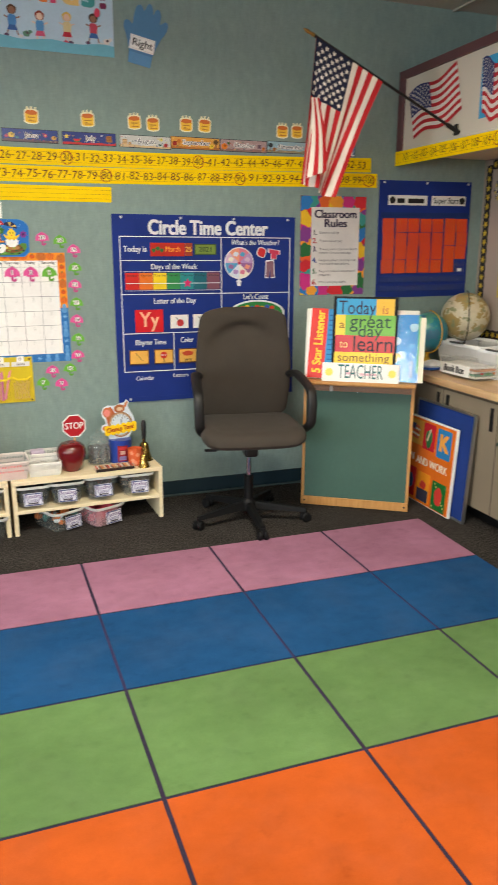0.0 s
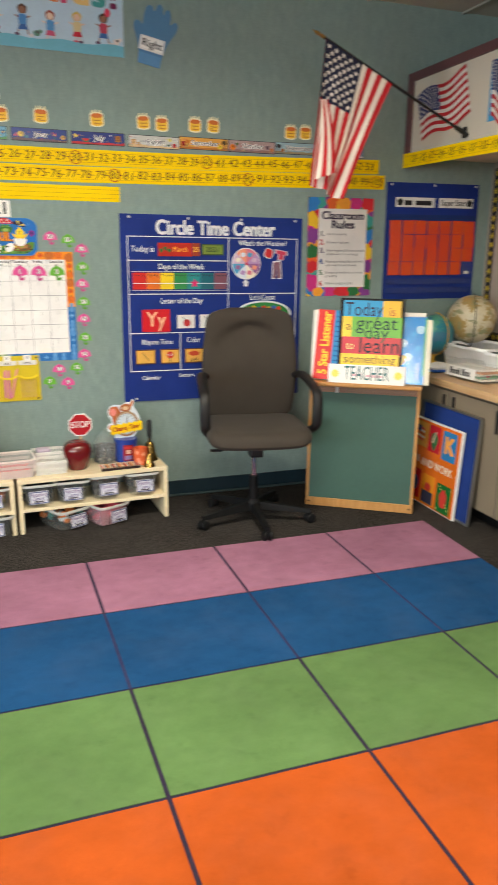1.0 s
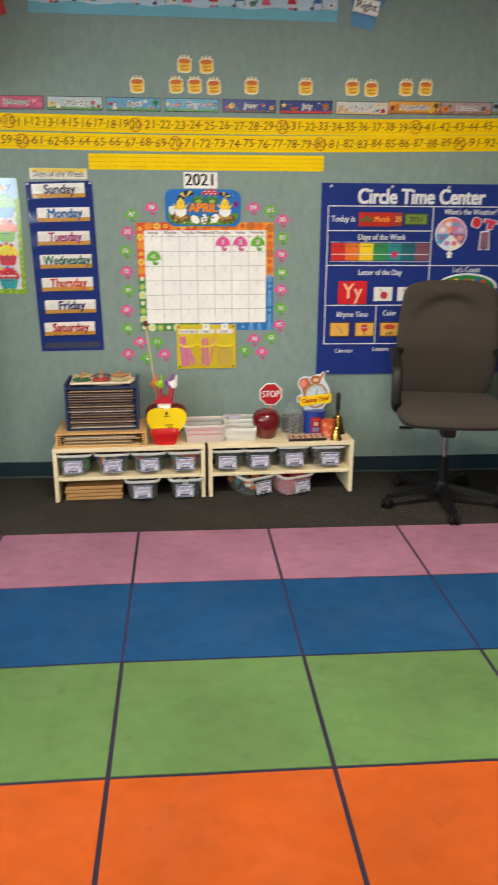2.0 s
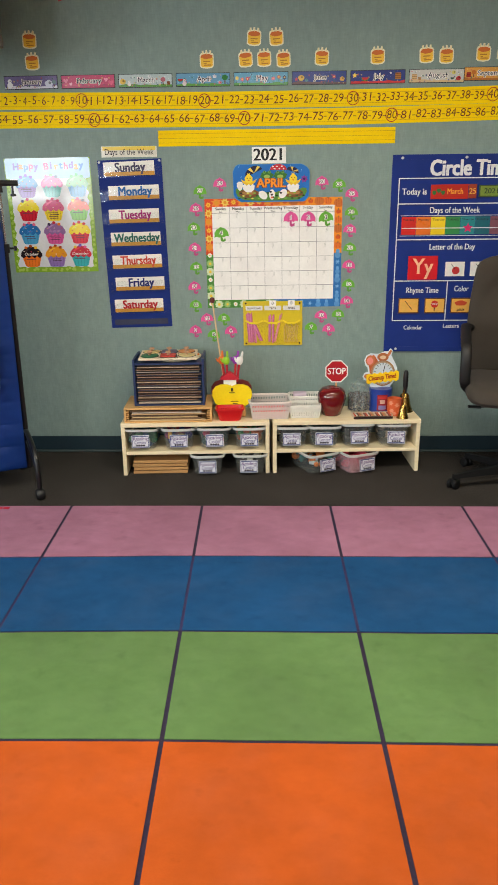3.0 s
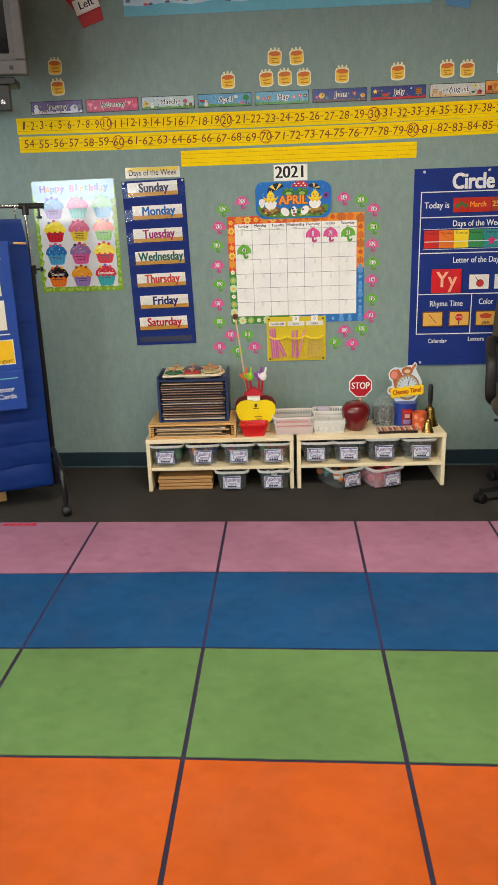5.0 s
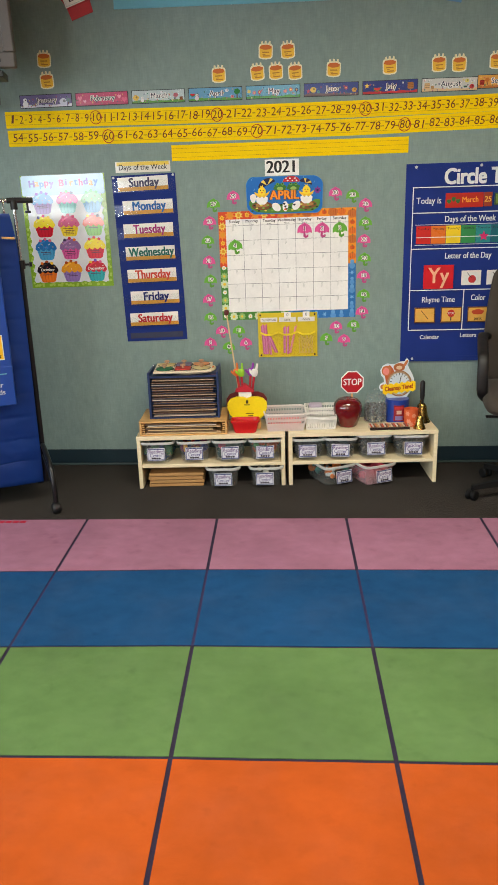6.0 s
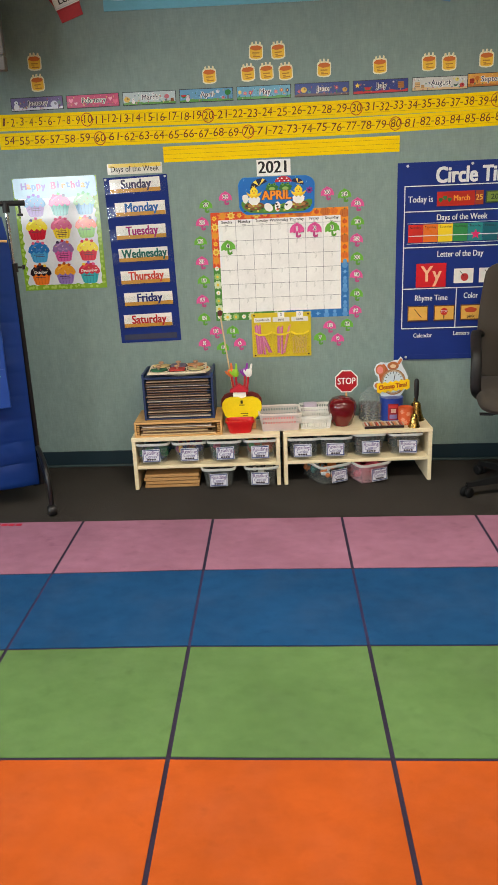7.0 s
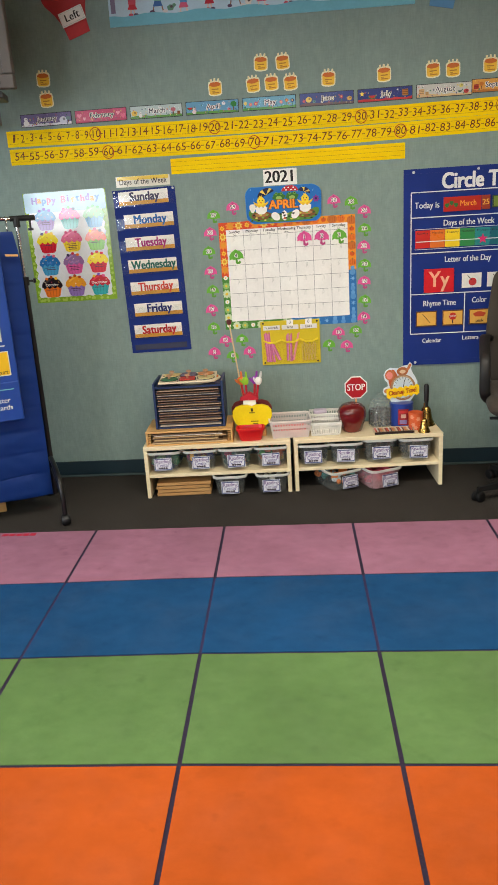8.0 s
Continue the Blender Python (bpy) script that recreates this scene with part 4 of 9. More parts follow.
def cupcake_poster():
    p = thing("birthday_poster", on_north(-0.948, 1.30, 0.4), "laminated happy birthday poster with twelve cupcakes and a green edge", "poster")
    W, H = 0.446, 0.57
    lam = (0.14, 0.55)
    sheet("border_print", 0, 0, W, H, 0.0, paper(136, 176, 52, *lam), p)
    edge = []
    for side in range(4):
        n = 18 if side % 2 == 0 else 24
        for i in range(n):
            t = i / n
            q = [(-0.5 + t, -0.5), (0.5, -0.5 + t), (0.5 - t, 0.5), (-0.5, 0.5 - t)][side]
            k = 0.018 * math.sin(i * math.pi * 0.98 + 0.4) if i else 0.0
            edge.append((q[0] * (W - 0.046 + k), q[1] * (H - 0.046 + k) + 0.004))
    flat("white_field", edge, 0.0017, paper(226, 228, 232, *lam), p)
    sheet("blue_heading", 0, 0.235, W - 0.01, 0.10, 0.0034, paper(166, 202, 226, *lam), p, 0.01)
    dots = [prism(oval(sx * (W / 2 - 0.014 + random.uniform(-0.006, 0.006)), random.uniform(-H / 2 + 0.02, H / 2 - 0.12), 0.007, 0.007, 8), 0.0017, 0.0024) for sx in (-1, 1) for _ in range(26)]
    dots += [prism(oval(random.uniform(-W / 2 + 0.02, W / 2 - 0.02), -H / 2 + 0.014 + random.uniform(-0.006, 0.006), 0.007, 0.007, 8), 0.0017, 0.0024) for _ in range(30)]
    tagged(part("leaf_pattern", join(*dots), paper(176, 206, 90, *lam), p), kind="stuff")
    pastel = [(214, 104, 146), (132, 114, 196), (228, 164, 92), (86, 136, 204)]
    for body, cx in (("Happy", -0.11), ("Birthday", 0.085)):
        w = 0.026
        for k, ch in enumerate(body):
            text(ch, cx + (k - (len(body) - 1) / 2) * w, 0.243 + 0.004 * (k % 2), 0.046, 0.0054, paper(*pastel[(k + len(body)) % 4], *lam), p, 0.05)
    tops = [(104, 160, 214), (216, 100, 160), (150, 200, 150), (240, 218, 44), (222, 110, 150), (240, 140, 116), (44, 112, 178), (146, 110, 160), (246, 222, 50), (40, 30, 32), (236, 160, 46), (206, 42, 60)]
    cups = [(170, 140, 206), (120, 196, 190), (128, 184, 224), (206, 40, 56), (246, 220, 60), (132, 196, 84), (78, 160, 206), (222, 96, 160), (222, 50, 70), (238, 122, 40), (150, 122, 190), (54, 172, 178)]
    candy = [(120, 90, 200), (226, 90, 150), (110, 190, 120), (60, 50, 110), (206, 60, 110), (250, 210, 80), (226, 110, 140), (70, 60, 90), (206, 50, 60), (236, 120, 40), (176, 80, 40), (246, 200, 60)]
    names = ["", "", "", "", "", "", "July", "August", "", "October", "", "December"]
    for k in range(12):
        cx, cy = -0.122 + 0.132 * (k % 3) - 0.004 * (k // 3) + 0.006, 0.148 - 0.117 * (k // 3)
        cup = flat("cupcake_cup", [(cx - 0.044, cy - 0.024), (cx - 0.037, cy - 0.048), (cx - 0.026, cy - 0.054), (cx + 0.026, cy - 0.054), (cx + 0.037, cy - 0.048), (cx + 0.044, cy - 0.024), (cx + 0.052, cy + 0.006), (cx - 0.052, cy + 0.006)], 0.0036, paper(*cups[k], *lam), p)
        dark = paper(*[int(v * 0.84) for v in cups[k]], *lam)
        for q in range(-2, 3):
            flat("cup_pleat", [(cx + 0.0155 * q - 0.0015, cy - 0.051), (cx + 0.0155 * q + 0.0015, cy - 0.051), (cx + 0.0195 * q + 0.0015, cy), (cx + 0.0195 * q - 0.0015, cy)], 0.0050, dark, cup, 0.0003)
        lobes = [(cx - 0.058 + 0.116 * i / 24, cy + 0.004 - 0.011 * abs(math.sin(math.pi * i / 6))) for i in range(25)]
        dome = [(cx + 0.058 * math.cos(radians(a)) * (1 - 0.10 * math.sin(radians(a))), cy + 0.006 + 0.046 * math.sin(radians(a)) + 0.0018 * math.sin(a * 0.21)) for a in range(12, 170, 9)]
        top = flat("frosting", lobes + dome, 0.0054, paper(*tops[k], *lam), cup)
        light = paper(*[min(255, int(v * 1.08 + 22)) for v in tops[k]], *lam)
        flat("frosting_sheen", [(cx - 0.040, cy + 0.020), (cx - 0.030, cy + 0.034), (cx - 0.012, cy + 0.043), (cx + 0.004, cy + 0.044), (cx - 0.012, cy + 0.036), (cx - 0.026, cy + 0.026)], 0.0071, light, top, 0.0003)
        for q in range(3):
            flat("candy_print", oval(cx - 0.026 + 0.026 * q, cy + (0.046, 0.054, 0.046)[q], 0.0085, 0.0075, 10, 0.12, 4), 0.0076, paper(*candy[(k + q * (k % 2)) % 12], *lam), top, 0.0004)
        for q in range(5):
            flat("sprinkle", rect(cx - 0.038 + 0.019 * q, cy + 0.012 + 0.014 * ((q + k) % 2), 0.007, 0.003, 0, 37 * q + 20 * k), 0.0072, paper(*((250, 240, 230), (230, 190, 90), (200, 70, 100))[(q + k) % 3], *lam), top, 0.0003)
        if names[k]:
            text(names[k], cx, cy + 0.012, 0.021, 0.0082, WHITE if k > 8 else light, top, 0.012, 0.12)
        rows = [(cx - 0.004, cy - 0.014, 0.054, 0.0032), (cx + 0.004, cy - 0.023, 0.048, 0.0032), (cx - 0.002, cy - 0.032, 0.050, 0.0032), (cx + 0.002, cy - 0.041, 0.044, 0.0032)]
        bars(rows[:(2, 0, 0, 1, 4, 1, 2, 3, 2, 1, 2, 1)[k]], 0.0056, paper(86, 60, 80, *lam), cup)


cupcake_poster()


def days_chart():
    head = thing("heading_card", on_north(-0.523, 1.609), "glossy white heading card with a yellow band", "card")
    sheet("card", 0, 0, 0.284, 0.052, 0.0, paper(232, 228, 214, 0.14, 0.7), head)
    sheet("yellow_band", 0, 0.016, 0.27, 0.018, 0.0018, paper(236, 206, 90, 0.14, 0.7), head)
    text("Days of the Week", 0, -0.002, 0.04, 0.0038, INK, head, 0.0, width=0.25)
    c = thing("weekday_pocket_chart", on_north(-0.515, 1.145, 1.3), "navy pocket chart holding seven weekday name cards", "pocket chart")
    part("backing", cloth(0.33, 0.855, 14, 40, 0.0015, 2.0), NAVY, c, smooth=True)
    inks = [(70, 66, 96), (24, 104, 176), (168, 26, 118), (10, 104, 92), (212, 66, 44), (18, 34, 110), (192, 22, 34)]
    for k, name in enumerate(("Sunday", "Monday", "Tuesday", "Wednesday", "Thursday", "Friday", "Saturday")):
        y = 0.384 - 0.1155 * k
        dx = (-0.004, 0.012, 0.004, 0.004, 0.002, 0.008, -0.006)[k]
        card = sheet("weekday_card", dx, y, 0.262, 0.068, 0.007, paper(242, 239, 232, 0.3), c, tilt=random.uniform(-0.8, 0.8))
        sheet("gold_band", dx, y - 0.0245, 0.262, 0.019, 0.009, paper(202, 146, 48, 0.4), card)
        text(name, dx + 0.006, y + 0.004, 0.062, 0.0112, paper(*inks[k]), card, 0.034, width=(0.158, 0.176, 0.17, 0.242, 0.19, 0.138, 0.19)[k])
        pocket = sheet("clear_pocket", 0, y - 0.012, 0.322, 0.058, 0.013, CLEAR_FILM, c, thick=0.0008)
        sheet("pocket_hem", 0, y - 0.046, 0.326, 0.007, 0.006, NAVY, pocket)
    sheet("clear_pocket", 0, -0.397, 0.29, 0.03, 0.0065, plastic(60, 66, 90, 0.2), c, thick=0.001)
    for gx in (-0.155, 0.155):
        flat("grommet", oval(gx, 0.418, 0.006, 0.006, 12), 0.006, paper(196, 198, 202, 0.3), c)


days_chart()


def calendar():
    y = thing("year_card", on_north(0.1885, 1.584), "white card with the year in black numerals", "card")
    sheet("card", 0, 0, 0.172, 0.078, 0.0, WHITE, y)
    text("2021", 0, 0, 0.082, 0.002, INK, y, 0.03, width=0.145)
    t = thing("month_topper", on_north(0.2, 1.453, 0), "blue month header cut-out with chicks and orange lettering", "wall decoration")
    card_z = 0.009
    outline = [(px * (1 + 0.012 * math.sin(py * 55)), py + 0.004 * math.sin(px * 62 + 0.6)) for px, py in rect(0, 0.0, 0.39, 0.182, 0.045, n=8)]
    flat("cut_card", outline, card_z, paper(70, 140, 196), t)
    flat("sky_print", [(px * 0.988, py * 0.975) for px, py in outline], card_z + 0.0018, paper(18, 108, 190), t, 0.0005)
    Z = card_z + 0.0026
    rain = [prism(rect(-0.165 + 0.33 * ((k * 13) % 30) / 29, 0.078 - 0.10 * ((k * 7) % 11) / 10, 0.0014, 0.013, 0, -24), Z, Z + 0.0003) for k in range(30)]
    tagged(part("rain_print", join(*rain), paper(120, 184, 230), t), kind="stuff")
    hill = [(-0.182, -0.045), (-0.172, -0.066), (-0.14, -0.083), (-0.06, -0.089), (0.03, -0.087), (0.14, -0.084), (0.172, -0.066), (0.182, -0.045)]
    flat("grass_print", hill + [(0.18 - 0.02 * i, -0.028 - 0.020 * math.sin(math.pi * i / 18) + 0.006 * (i % 2)) for i in range(19)], Z + 0.0004, paper(84, 136, 50), t, 0.0005)

    def gamp(cx, cy, r, tilt, dark, light):
        """A small open umbrella with light and dark panels."""
        m = flat("umbrella_print", [(cx + u * math.cos(tilt) - v * math.sin(tilt), cy + u * math.sin(tilt) + v * math.cos(tilt)) for u, v in oval(0, 0, r, r * 0.72, 14, a0=0, a1=180)], Z + 0.001, paper(*dark), t, 0.0005)
        for a0 in (25, 95):
            fan = [(0, 0)] + oval(0, 0, r * 0.97, r * 0.7, 5, a0=a0, a1=a0 + 24)
            flat("umbrella_panel", [(cx + u * math.cos(tilt) - v * math.sin(tilt), cy + u * math.sin(tilt) + v * math.cos(tilt)) for u, v in fan], Z + 0.0016, paper(*light), m, 0.0004)

    gamp(-0.088, 0.046, 0.046, 0.42, (28, 30, 62), (236, 210, 90))
    gamp(0.108, 0.052, 0.032, -0.3, (34, 32, 70), (230, 200, 90))
    cap = flat("mushroom_print", oval(0.036, 0.060, 0.043, 0.028, 16, a0=0, a1=180), Z + 0.001, paper(200, 40, 52), t, 0.0005)
    for k in range(6):
        flat("mushroom_spot", oval(0.036 + 0.03 * math.cos(0.5 + k * 0.44), 0.066 + 0.011 * (k % 2), 0.0045, 0.0035, 8), Z + 0.0016, WHITE, cap, 0.0004)
    for cx in (-0.022, 0.046):
        frog = flat("frog_print", oval(cx, 0.034, 0.033, 0.019, 20, 0.1, 6), Z + 0.0018, paper(52, 116, 42), t, 0.0005)
        flat("frog_belly", oval(cx, 0.029, 0.016, 0.009, 12), Z + 0.0024, paper(150, 186, 90), frog, 0.0004)
        for ex in (-0.013, 0.013):
            e = flat("frog_eye", oval(cx + ex, 0.050, 0.0075, 0.0075, 12), Z + 0.0024, paper(96, 160, 70), frog, 0.0004)
            flat("eye_dot", oval(cx + ex, 0.051, 0.003, 0.003, 8), Z + 0.0029, INK, e, 0.0003)
    for cx in (-0.115, 0.112):
        nest = flat("nest_print", oval(cx, -0.052, 0.052, 0.021, 22, 0.1, 11), Z + 0.0012, paper(122, 76, 34), t, 0.0005)
        flat("nest_straw", oval(cx, -0.049, 0.037, 0.010, 18, 0.12, 9), Z + 0.0018, paper(176, 122, 64), nest, 0.0004)
        ch = flat("chick_print", oval(cx, 0.018, 0.020, 0.021, 18, 0.05, 7), Z + 0.0018, paper(248, 218, 44), t, 0.0005)
        flat("wing_print", [(cx - 0.040, 0.018), (cx - 0.034, 0.004), (cx - 0.016, -0.012), (cx + 0.016, -0.012), (cx + 0.034, 0.004), (cx + 0.040, 0.018), (cx + 0.026, 0.010), (cx, 0.004), (cx - 0.026, 0.010)], Z + 0.0014, paper(240, 196, 40), ch, 0.0004)
        flat("crest_print", [(cx - 0.006, 0.036), (cx - 0.009, 0.048), (cx - 0.001, 0.041), (cx + 0.005, 0.049), (cx + 0.006, 0.036)], Z + 0.0018, paper(246, 208, 40), ch, 0.0004)
        flat("beak_print", [(cx - 0.006, 0.014), (cx + 0.006, 0.014), (cx, 0.006)], Z + 0.0024, paper(232, 120, 30), ch, 0.0004)
        for ex in (-0.007, 0.007):
            flat("eye_dot", oval(cx + ex, 0.022, 0.0025, 0.003, 8), Z + 0.0024, INK, ch, 0.0004)
        flat("eggshell_print", [(cx - 0.031, -0.014), (cx - 0.020, -0.006), (cx - 0.010, -0.015), (cx, -0.006), (cx + 0.010, -0.015), (cx + 0.020, -0.006), (cx + 0.031, -0.014), (cx + 0.027, -0.034), (cx + 0.012, -0.046), (cx - 0.012, -0.046), (cx - 0.027, -0.034)], Z + 0.0026, WHITE, ch, 0.0004)
    for cx, rx, cy, tilt in ((-0.042, 0.023, -0.060, 0.9), (0.004, 0.018, -0.058, 0.0), (0.060, 0.023, -0.054, -0.7)):
        egg = flat("egg_print", [(cx + u * math.cos(tilt) - v * math.sin(tilt), cy + u * math.sin(tilt) + v * math.cos(tilt)) for u, v in oval(0, 0, rx * 0.8, 0.025, 18)], Z + 0.0032, WHITE, t, 0.0004)
        if cx > -0.03:
            for k in range(3 if cx < 0.03 else 1):
                flat("egg_spot", oval(cx + (0.006 * (k - 1) if cx < 0.03 else -0.010), cy + (0.013 - 0.013 * k if cx < 0.03 else 0.004), 0.0065, 0.005, 10, 0.25, 3), Z + 0.0037, INK, egg, 0.0003)
        if abs(cx) < 0.01:
            flat("egg_band", [(cx - 0.010, cy - 0.019), (cx + 0.010, cy - 0.019), (cx, cy - 0.006)], Z + 0.0039, paper(214, 110, 70), egg, 0.0003)
    flat("eggshell_print", oval(-0.160, -0.014, 0.016, 0.022, 14, 0.1, 3), Z + 0.0018, paper(236, 234, 226), t, 0.0004)
    bloom = flat("flower_print", star(0.168, 0.016, 0.020, 0.62, 90, 7), Z + 0.0018, paper(126, 46, 140), t, 0.0005)
    flat("flower_eye", oval(0.168, 0.016, 0.006, 0.006, 10), Z + 0.0024, paper(60, 24, 80), bloom, 0.0004)
    text("APRIL", 0.0, -0.004, 0.062, Z + 0.0042, paper(120, 58, 16), t, 0.075, width=0.158)
    text("APRIL", 0.0, -0.004, 0.060, Z + 0.0052, paper(246, 150, 34), t, 0.035, width=0.150)
    for k in range(30):
        px, py = -0.165 + 0.33 * ((k * 11) % 30) / 29, -0.076 + 0.013 * (k % 3)
        flat("leaf_print", oval(px, py, 0.007, 0.004, 7), Z + 0.0028, paper(*((34, 84, 32), (128, 176, 62), (226, 214, 90), (26, 44, 26))[k % 4]), t, 0.0003)

    c = thing("wall_calendar", on_north(0.212, 1.10, 0.4), "monthly calendar chart with a four-season printed border", "calendar")
    W, H = 0.712, 0.558
    tl, tr = paper(222, 76, 30), paper(240, 146, 26)
    bl, br = paper(74, 136, 52), paper(40, 112, 180)
    sheet("border_red", -W / 4, H / 4, W / 2, H / 2, 0.0, tl, c)
    sheet("border_orange", W / 4, H / 4, W / 2, H / 2, 0.0, tr, c)
    sheet("border_green", -W / 4, -H / 4, W / 2, H / 2, 0.0, bl, c)
    sheet("border_blue", W / 4, -H / 4, W / 2, H / 2, 0.0, br, c)
    def motif(px, py, k):
        """One printed motif of the season whose corner of the border it lies in."""
        big = (0.7, 1.35, 1.1)[k % 3]
        inside = lambda pts: [(min(W / 2, max(-W / 2, u)), min(H / 2, max(-H / 2, v))) for u, v in pts]
        if py > 0.02 and px < 0.0:
            m = flat("border_flower", inside(star(px, py, 0.022 * big, 0.55, 31 * k, 8)), 0.0017, paper(*((246, 190, 50), (236, 140, 40), (240, 206, 90))[k % 3]), c, 0.0005)
            flat("flower_eye", oval(px, py, 0.008 * big, 0.008 * big, 9), 0.0023, paper(226, 150, 30), m, 0.0003)
        elif py > 0.02:
            m = flat("border_pumpkin", inside(oval(px, py, 0.019 * big, 0.016 * big, 16, 0.05, 6)), 0.0017, paper(*((226, 96, 26), (206, 110, 40), (232, 116, 30))[k % 3]), c, 0.0005)
            for q in (-0.5, 0.05, 0.6):
                flat("pumpkin_rib", inside(rect(px + q * 0.016 * big, py, 0.0014, 0.022 * big)), 0.0023, paper(172, 66, 18), m, 0.0002)
            flat("pumpkin_stem", inside(rect(px, py + 0.015 * big, 0.005, 0.008)), 0.0024, paper(90, 110, 50), m, 0.0004)
        elif px < 0.0:
            m = flat("border_daisy", inside(star(px, py, 0.018 * big, 0.75, 17 * k, 9)), 0.0017, paper(*((236, 236, 228), (206, 220, 180), (150, 190, 110))[k % 3]), c, 0.0006)
            flat("daisy_eye", oval(px, py, 0.006 * big, 0.006 * big, 8), 0.0024, paper(236, 200, 60), m, 0.0004)
        elif k % 3:
            m = flat("border_snowman", inside(oval(px, py - 0.008, 0.011 * big, 0.012 * big, 12)), 0.0017, paper(88, 150, 208), c, 0.0006)
            flat("snowman_top", inside(oval(px, py + 0.009 * big, 0.008 * big, 0.009 * big, 10)), 0.0017, paper(104, 164, 216), m, 0.0006)
        else:
            flat("border_flake", inside(star(px, py, 0.014, 0.35, 10 * k, 6)), 0.0017, paper(120, 176, 220), c, 0.0006)

    for k in range(13):
        for sx in (-1, 1):
            motif(sx * (W / 2 - 0.019), -H / 2 + 0.022 + 0.0422 * k, k + (sx > 0))
    for k in range(14):
        for sy in (-1, 1):
            motif(-W / 2 + 0.062 + 0.0443 * k, sy * (H / 2 - 0.0185), k + 1)
    gx0, gx1, gy0, gy1 = -0.318, 0.316, -0.237, 0.24
    sheet("white_field", (gx0 + gx1) / 2, (gy0 + gy1) / 2, gx1 - gx0, gy1 - gy0, 0.003, paper(243, 241, 237, 0.3, 0.2), c)
    ys = [gy1 - 0.032 - (gy1 - 0.032 - gy0) * k / 6 for k in range(7)]
    xs = [gx0 + (gx1 - gx0) * k / 7 for k in range(8)]
    lines = [prism(rect((gx0 + gx1) / 2, yy, gx1 - gx0, 0.0016), 0.0048, 0.0052) for yy in ys[:-1]] + [prism(rect(xx, (ys[0] + gy0) / 2 + 0.016, 0.0016, gy1 - gy0), 0.0048, 0.0053) for xx in xs[1:-1]]
    for ln in lines:
        part("grid_line", ln, paper(120, 118, 124), c)
    for k, name in enumerate(("Sunday", "Monday", "Tuesday", "Wednesday", "Thursday", "Friday", "Saturday")):
        text(name, (xs[k] + xs[k + 1]) / 2, gy1 - 0.011, 0.02, 0.0055, INK, c, 0.02)
        text(("Sun.", "Mon.", "Tues.", "Wed.", "Thurs.", "Fri.", "Sat.")[k], (xs[k] + xs[k + 1]) / 2, gy1 - 0.026, 0.011, 0.0055, GREY_INK, c, 0.02)
    wire = plastic(196, 196, 192, 0.3)
    for j in range(6):
        for i in range(7):
            if (j, i) in ((0, 4), (0, 5), (0, 6), (1, 0)):
                continue
            px, py = (xs[i] + xs[i + 1]) / 2 + random.uniform(-0.008, 0.012), ys[j] - 0.016 + random.uniform(-0.004, 0.006)
            a = random.uniform(-10, 10)
            clip = tube([(-0.003, -0.012, 0.0005), (-0.003, 0.010, 0.0005), (0, 0.013, 0.0005), (0.003, 0.010, 0.0005), (0.003, -0.008, 0.0005)], 0.0009, 5)
            part("paper_clip", moved(clip, pose(px, py, 0.0062, 0, 0, a)), wire, c)
    return xs, ys


CAL_X, CAL_Y = calendar()
PINK, GREEN = (226, 88, 154), (108, 180, 58)


def umbrella(x, z, number, colour, depth=0.0, size=1.0):
    u = thing("umbrella_cutout", on_north(x, z, random.uniform(-5, 5)) @ Matrix.Translation((0, 0, depth)), "%s paper umbrella date marker with a white-edged number" % ("pink" if colour == PINK else "green"), "wall decoration", "umbrella date markers")
    s = size
    canopy = [(-0.036 * s, -0.016 * s), (-0.024 * s, -0.012 * s), (-0.012 * s, -0.018 * s), (0, -0.012 * s), (0.012 * s, -0.018 * s), (0.024 * s, -0.012 * s), (0.036 * s, -0.016 * s), (0.034 * s, 0.006 * s), (0.023 * s, 0.021 * s), (0.007 * s, 0.029 * s), (0, 0.034 * s), (-0.007 * s, 0.029 * s), (-0.023 * s, 0.021 * s), (-0.034 * s, 0.006 * s)]
    flat("canopy", canopy, 0.0, paper(*colour), u)
    flat("handle", [(-0.006 * s, -0.012 * s), (0.004 * s, -0.012 * s), (0.005 * s, -0.028 * s), (0.011 * s, -0.028 * s), (0.012 * s, -0.024 * s), (0.019 * s, -0.024 * s), (0.018 * s, -0.036 * s), (0.004 * s, -0.04 * s), (-0.006 * s, -0.034 * s)], -0.0001, paper(*[int(v * 0.85) for v in colour]), u)
    part("rib_print", prism([(-0.001, -0.012 * s), (0.001, -0.012 * s), (0.0008, 0.028 * s), (-0.0008, 0.028 * s)], 0.0016, 0.0018), paper(*[int(v * 0.8) for v in colour]), u)
    for sx in (-1, 1):
        part("rib_print", prism([(sx * 0.0125 * s, -0.016 * s), (sx * 0.0137 * s, -0.016 * s), (sx * 0.011 * s, 0.012 * s), (sx * 0.003 * s, 0.028 * s), (sx * 0.0022 * s, 0.0275 * s), (sx * 0.0098 * s, 0.011 * s)][::sx], 0.0016, 0.0018), paper(*[int(v * 0.8) for v in colour]), u)
    text(str(number), 0, 0.003 * s, 0.029 * s, 0.0021, WHITE, u, 0.11)
    text(str(number), 0, 0.003 * s, 0.029 * s, 0.0028, paper(52, 40, 50), u, 0.0)


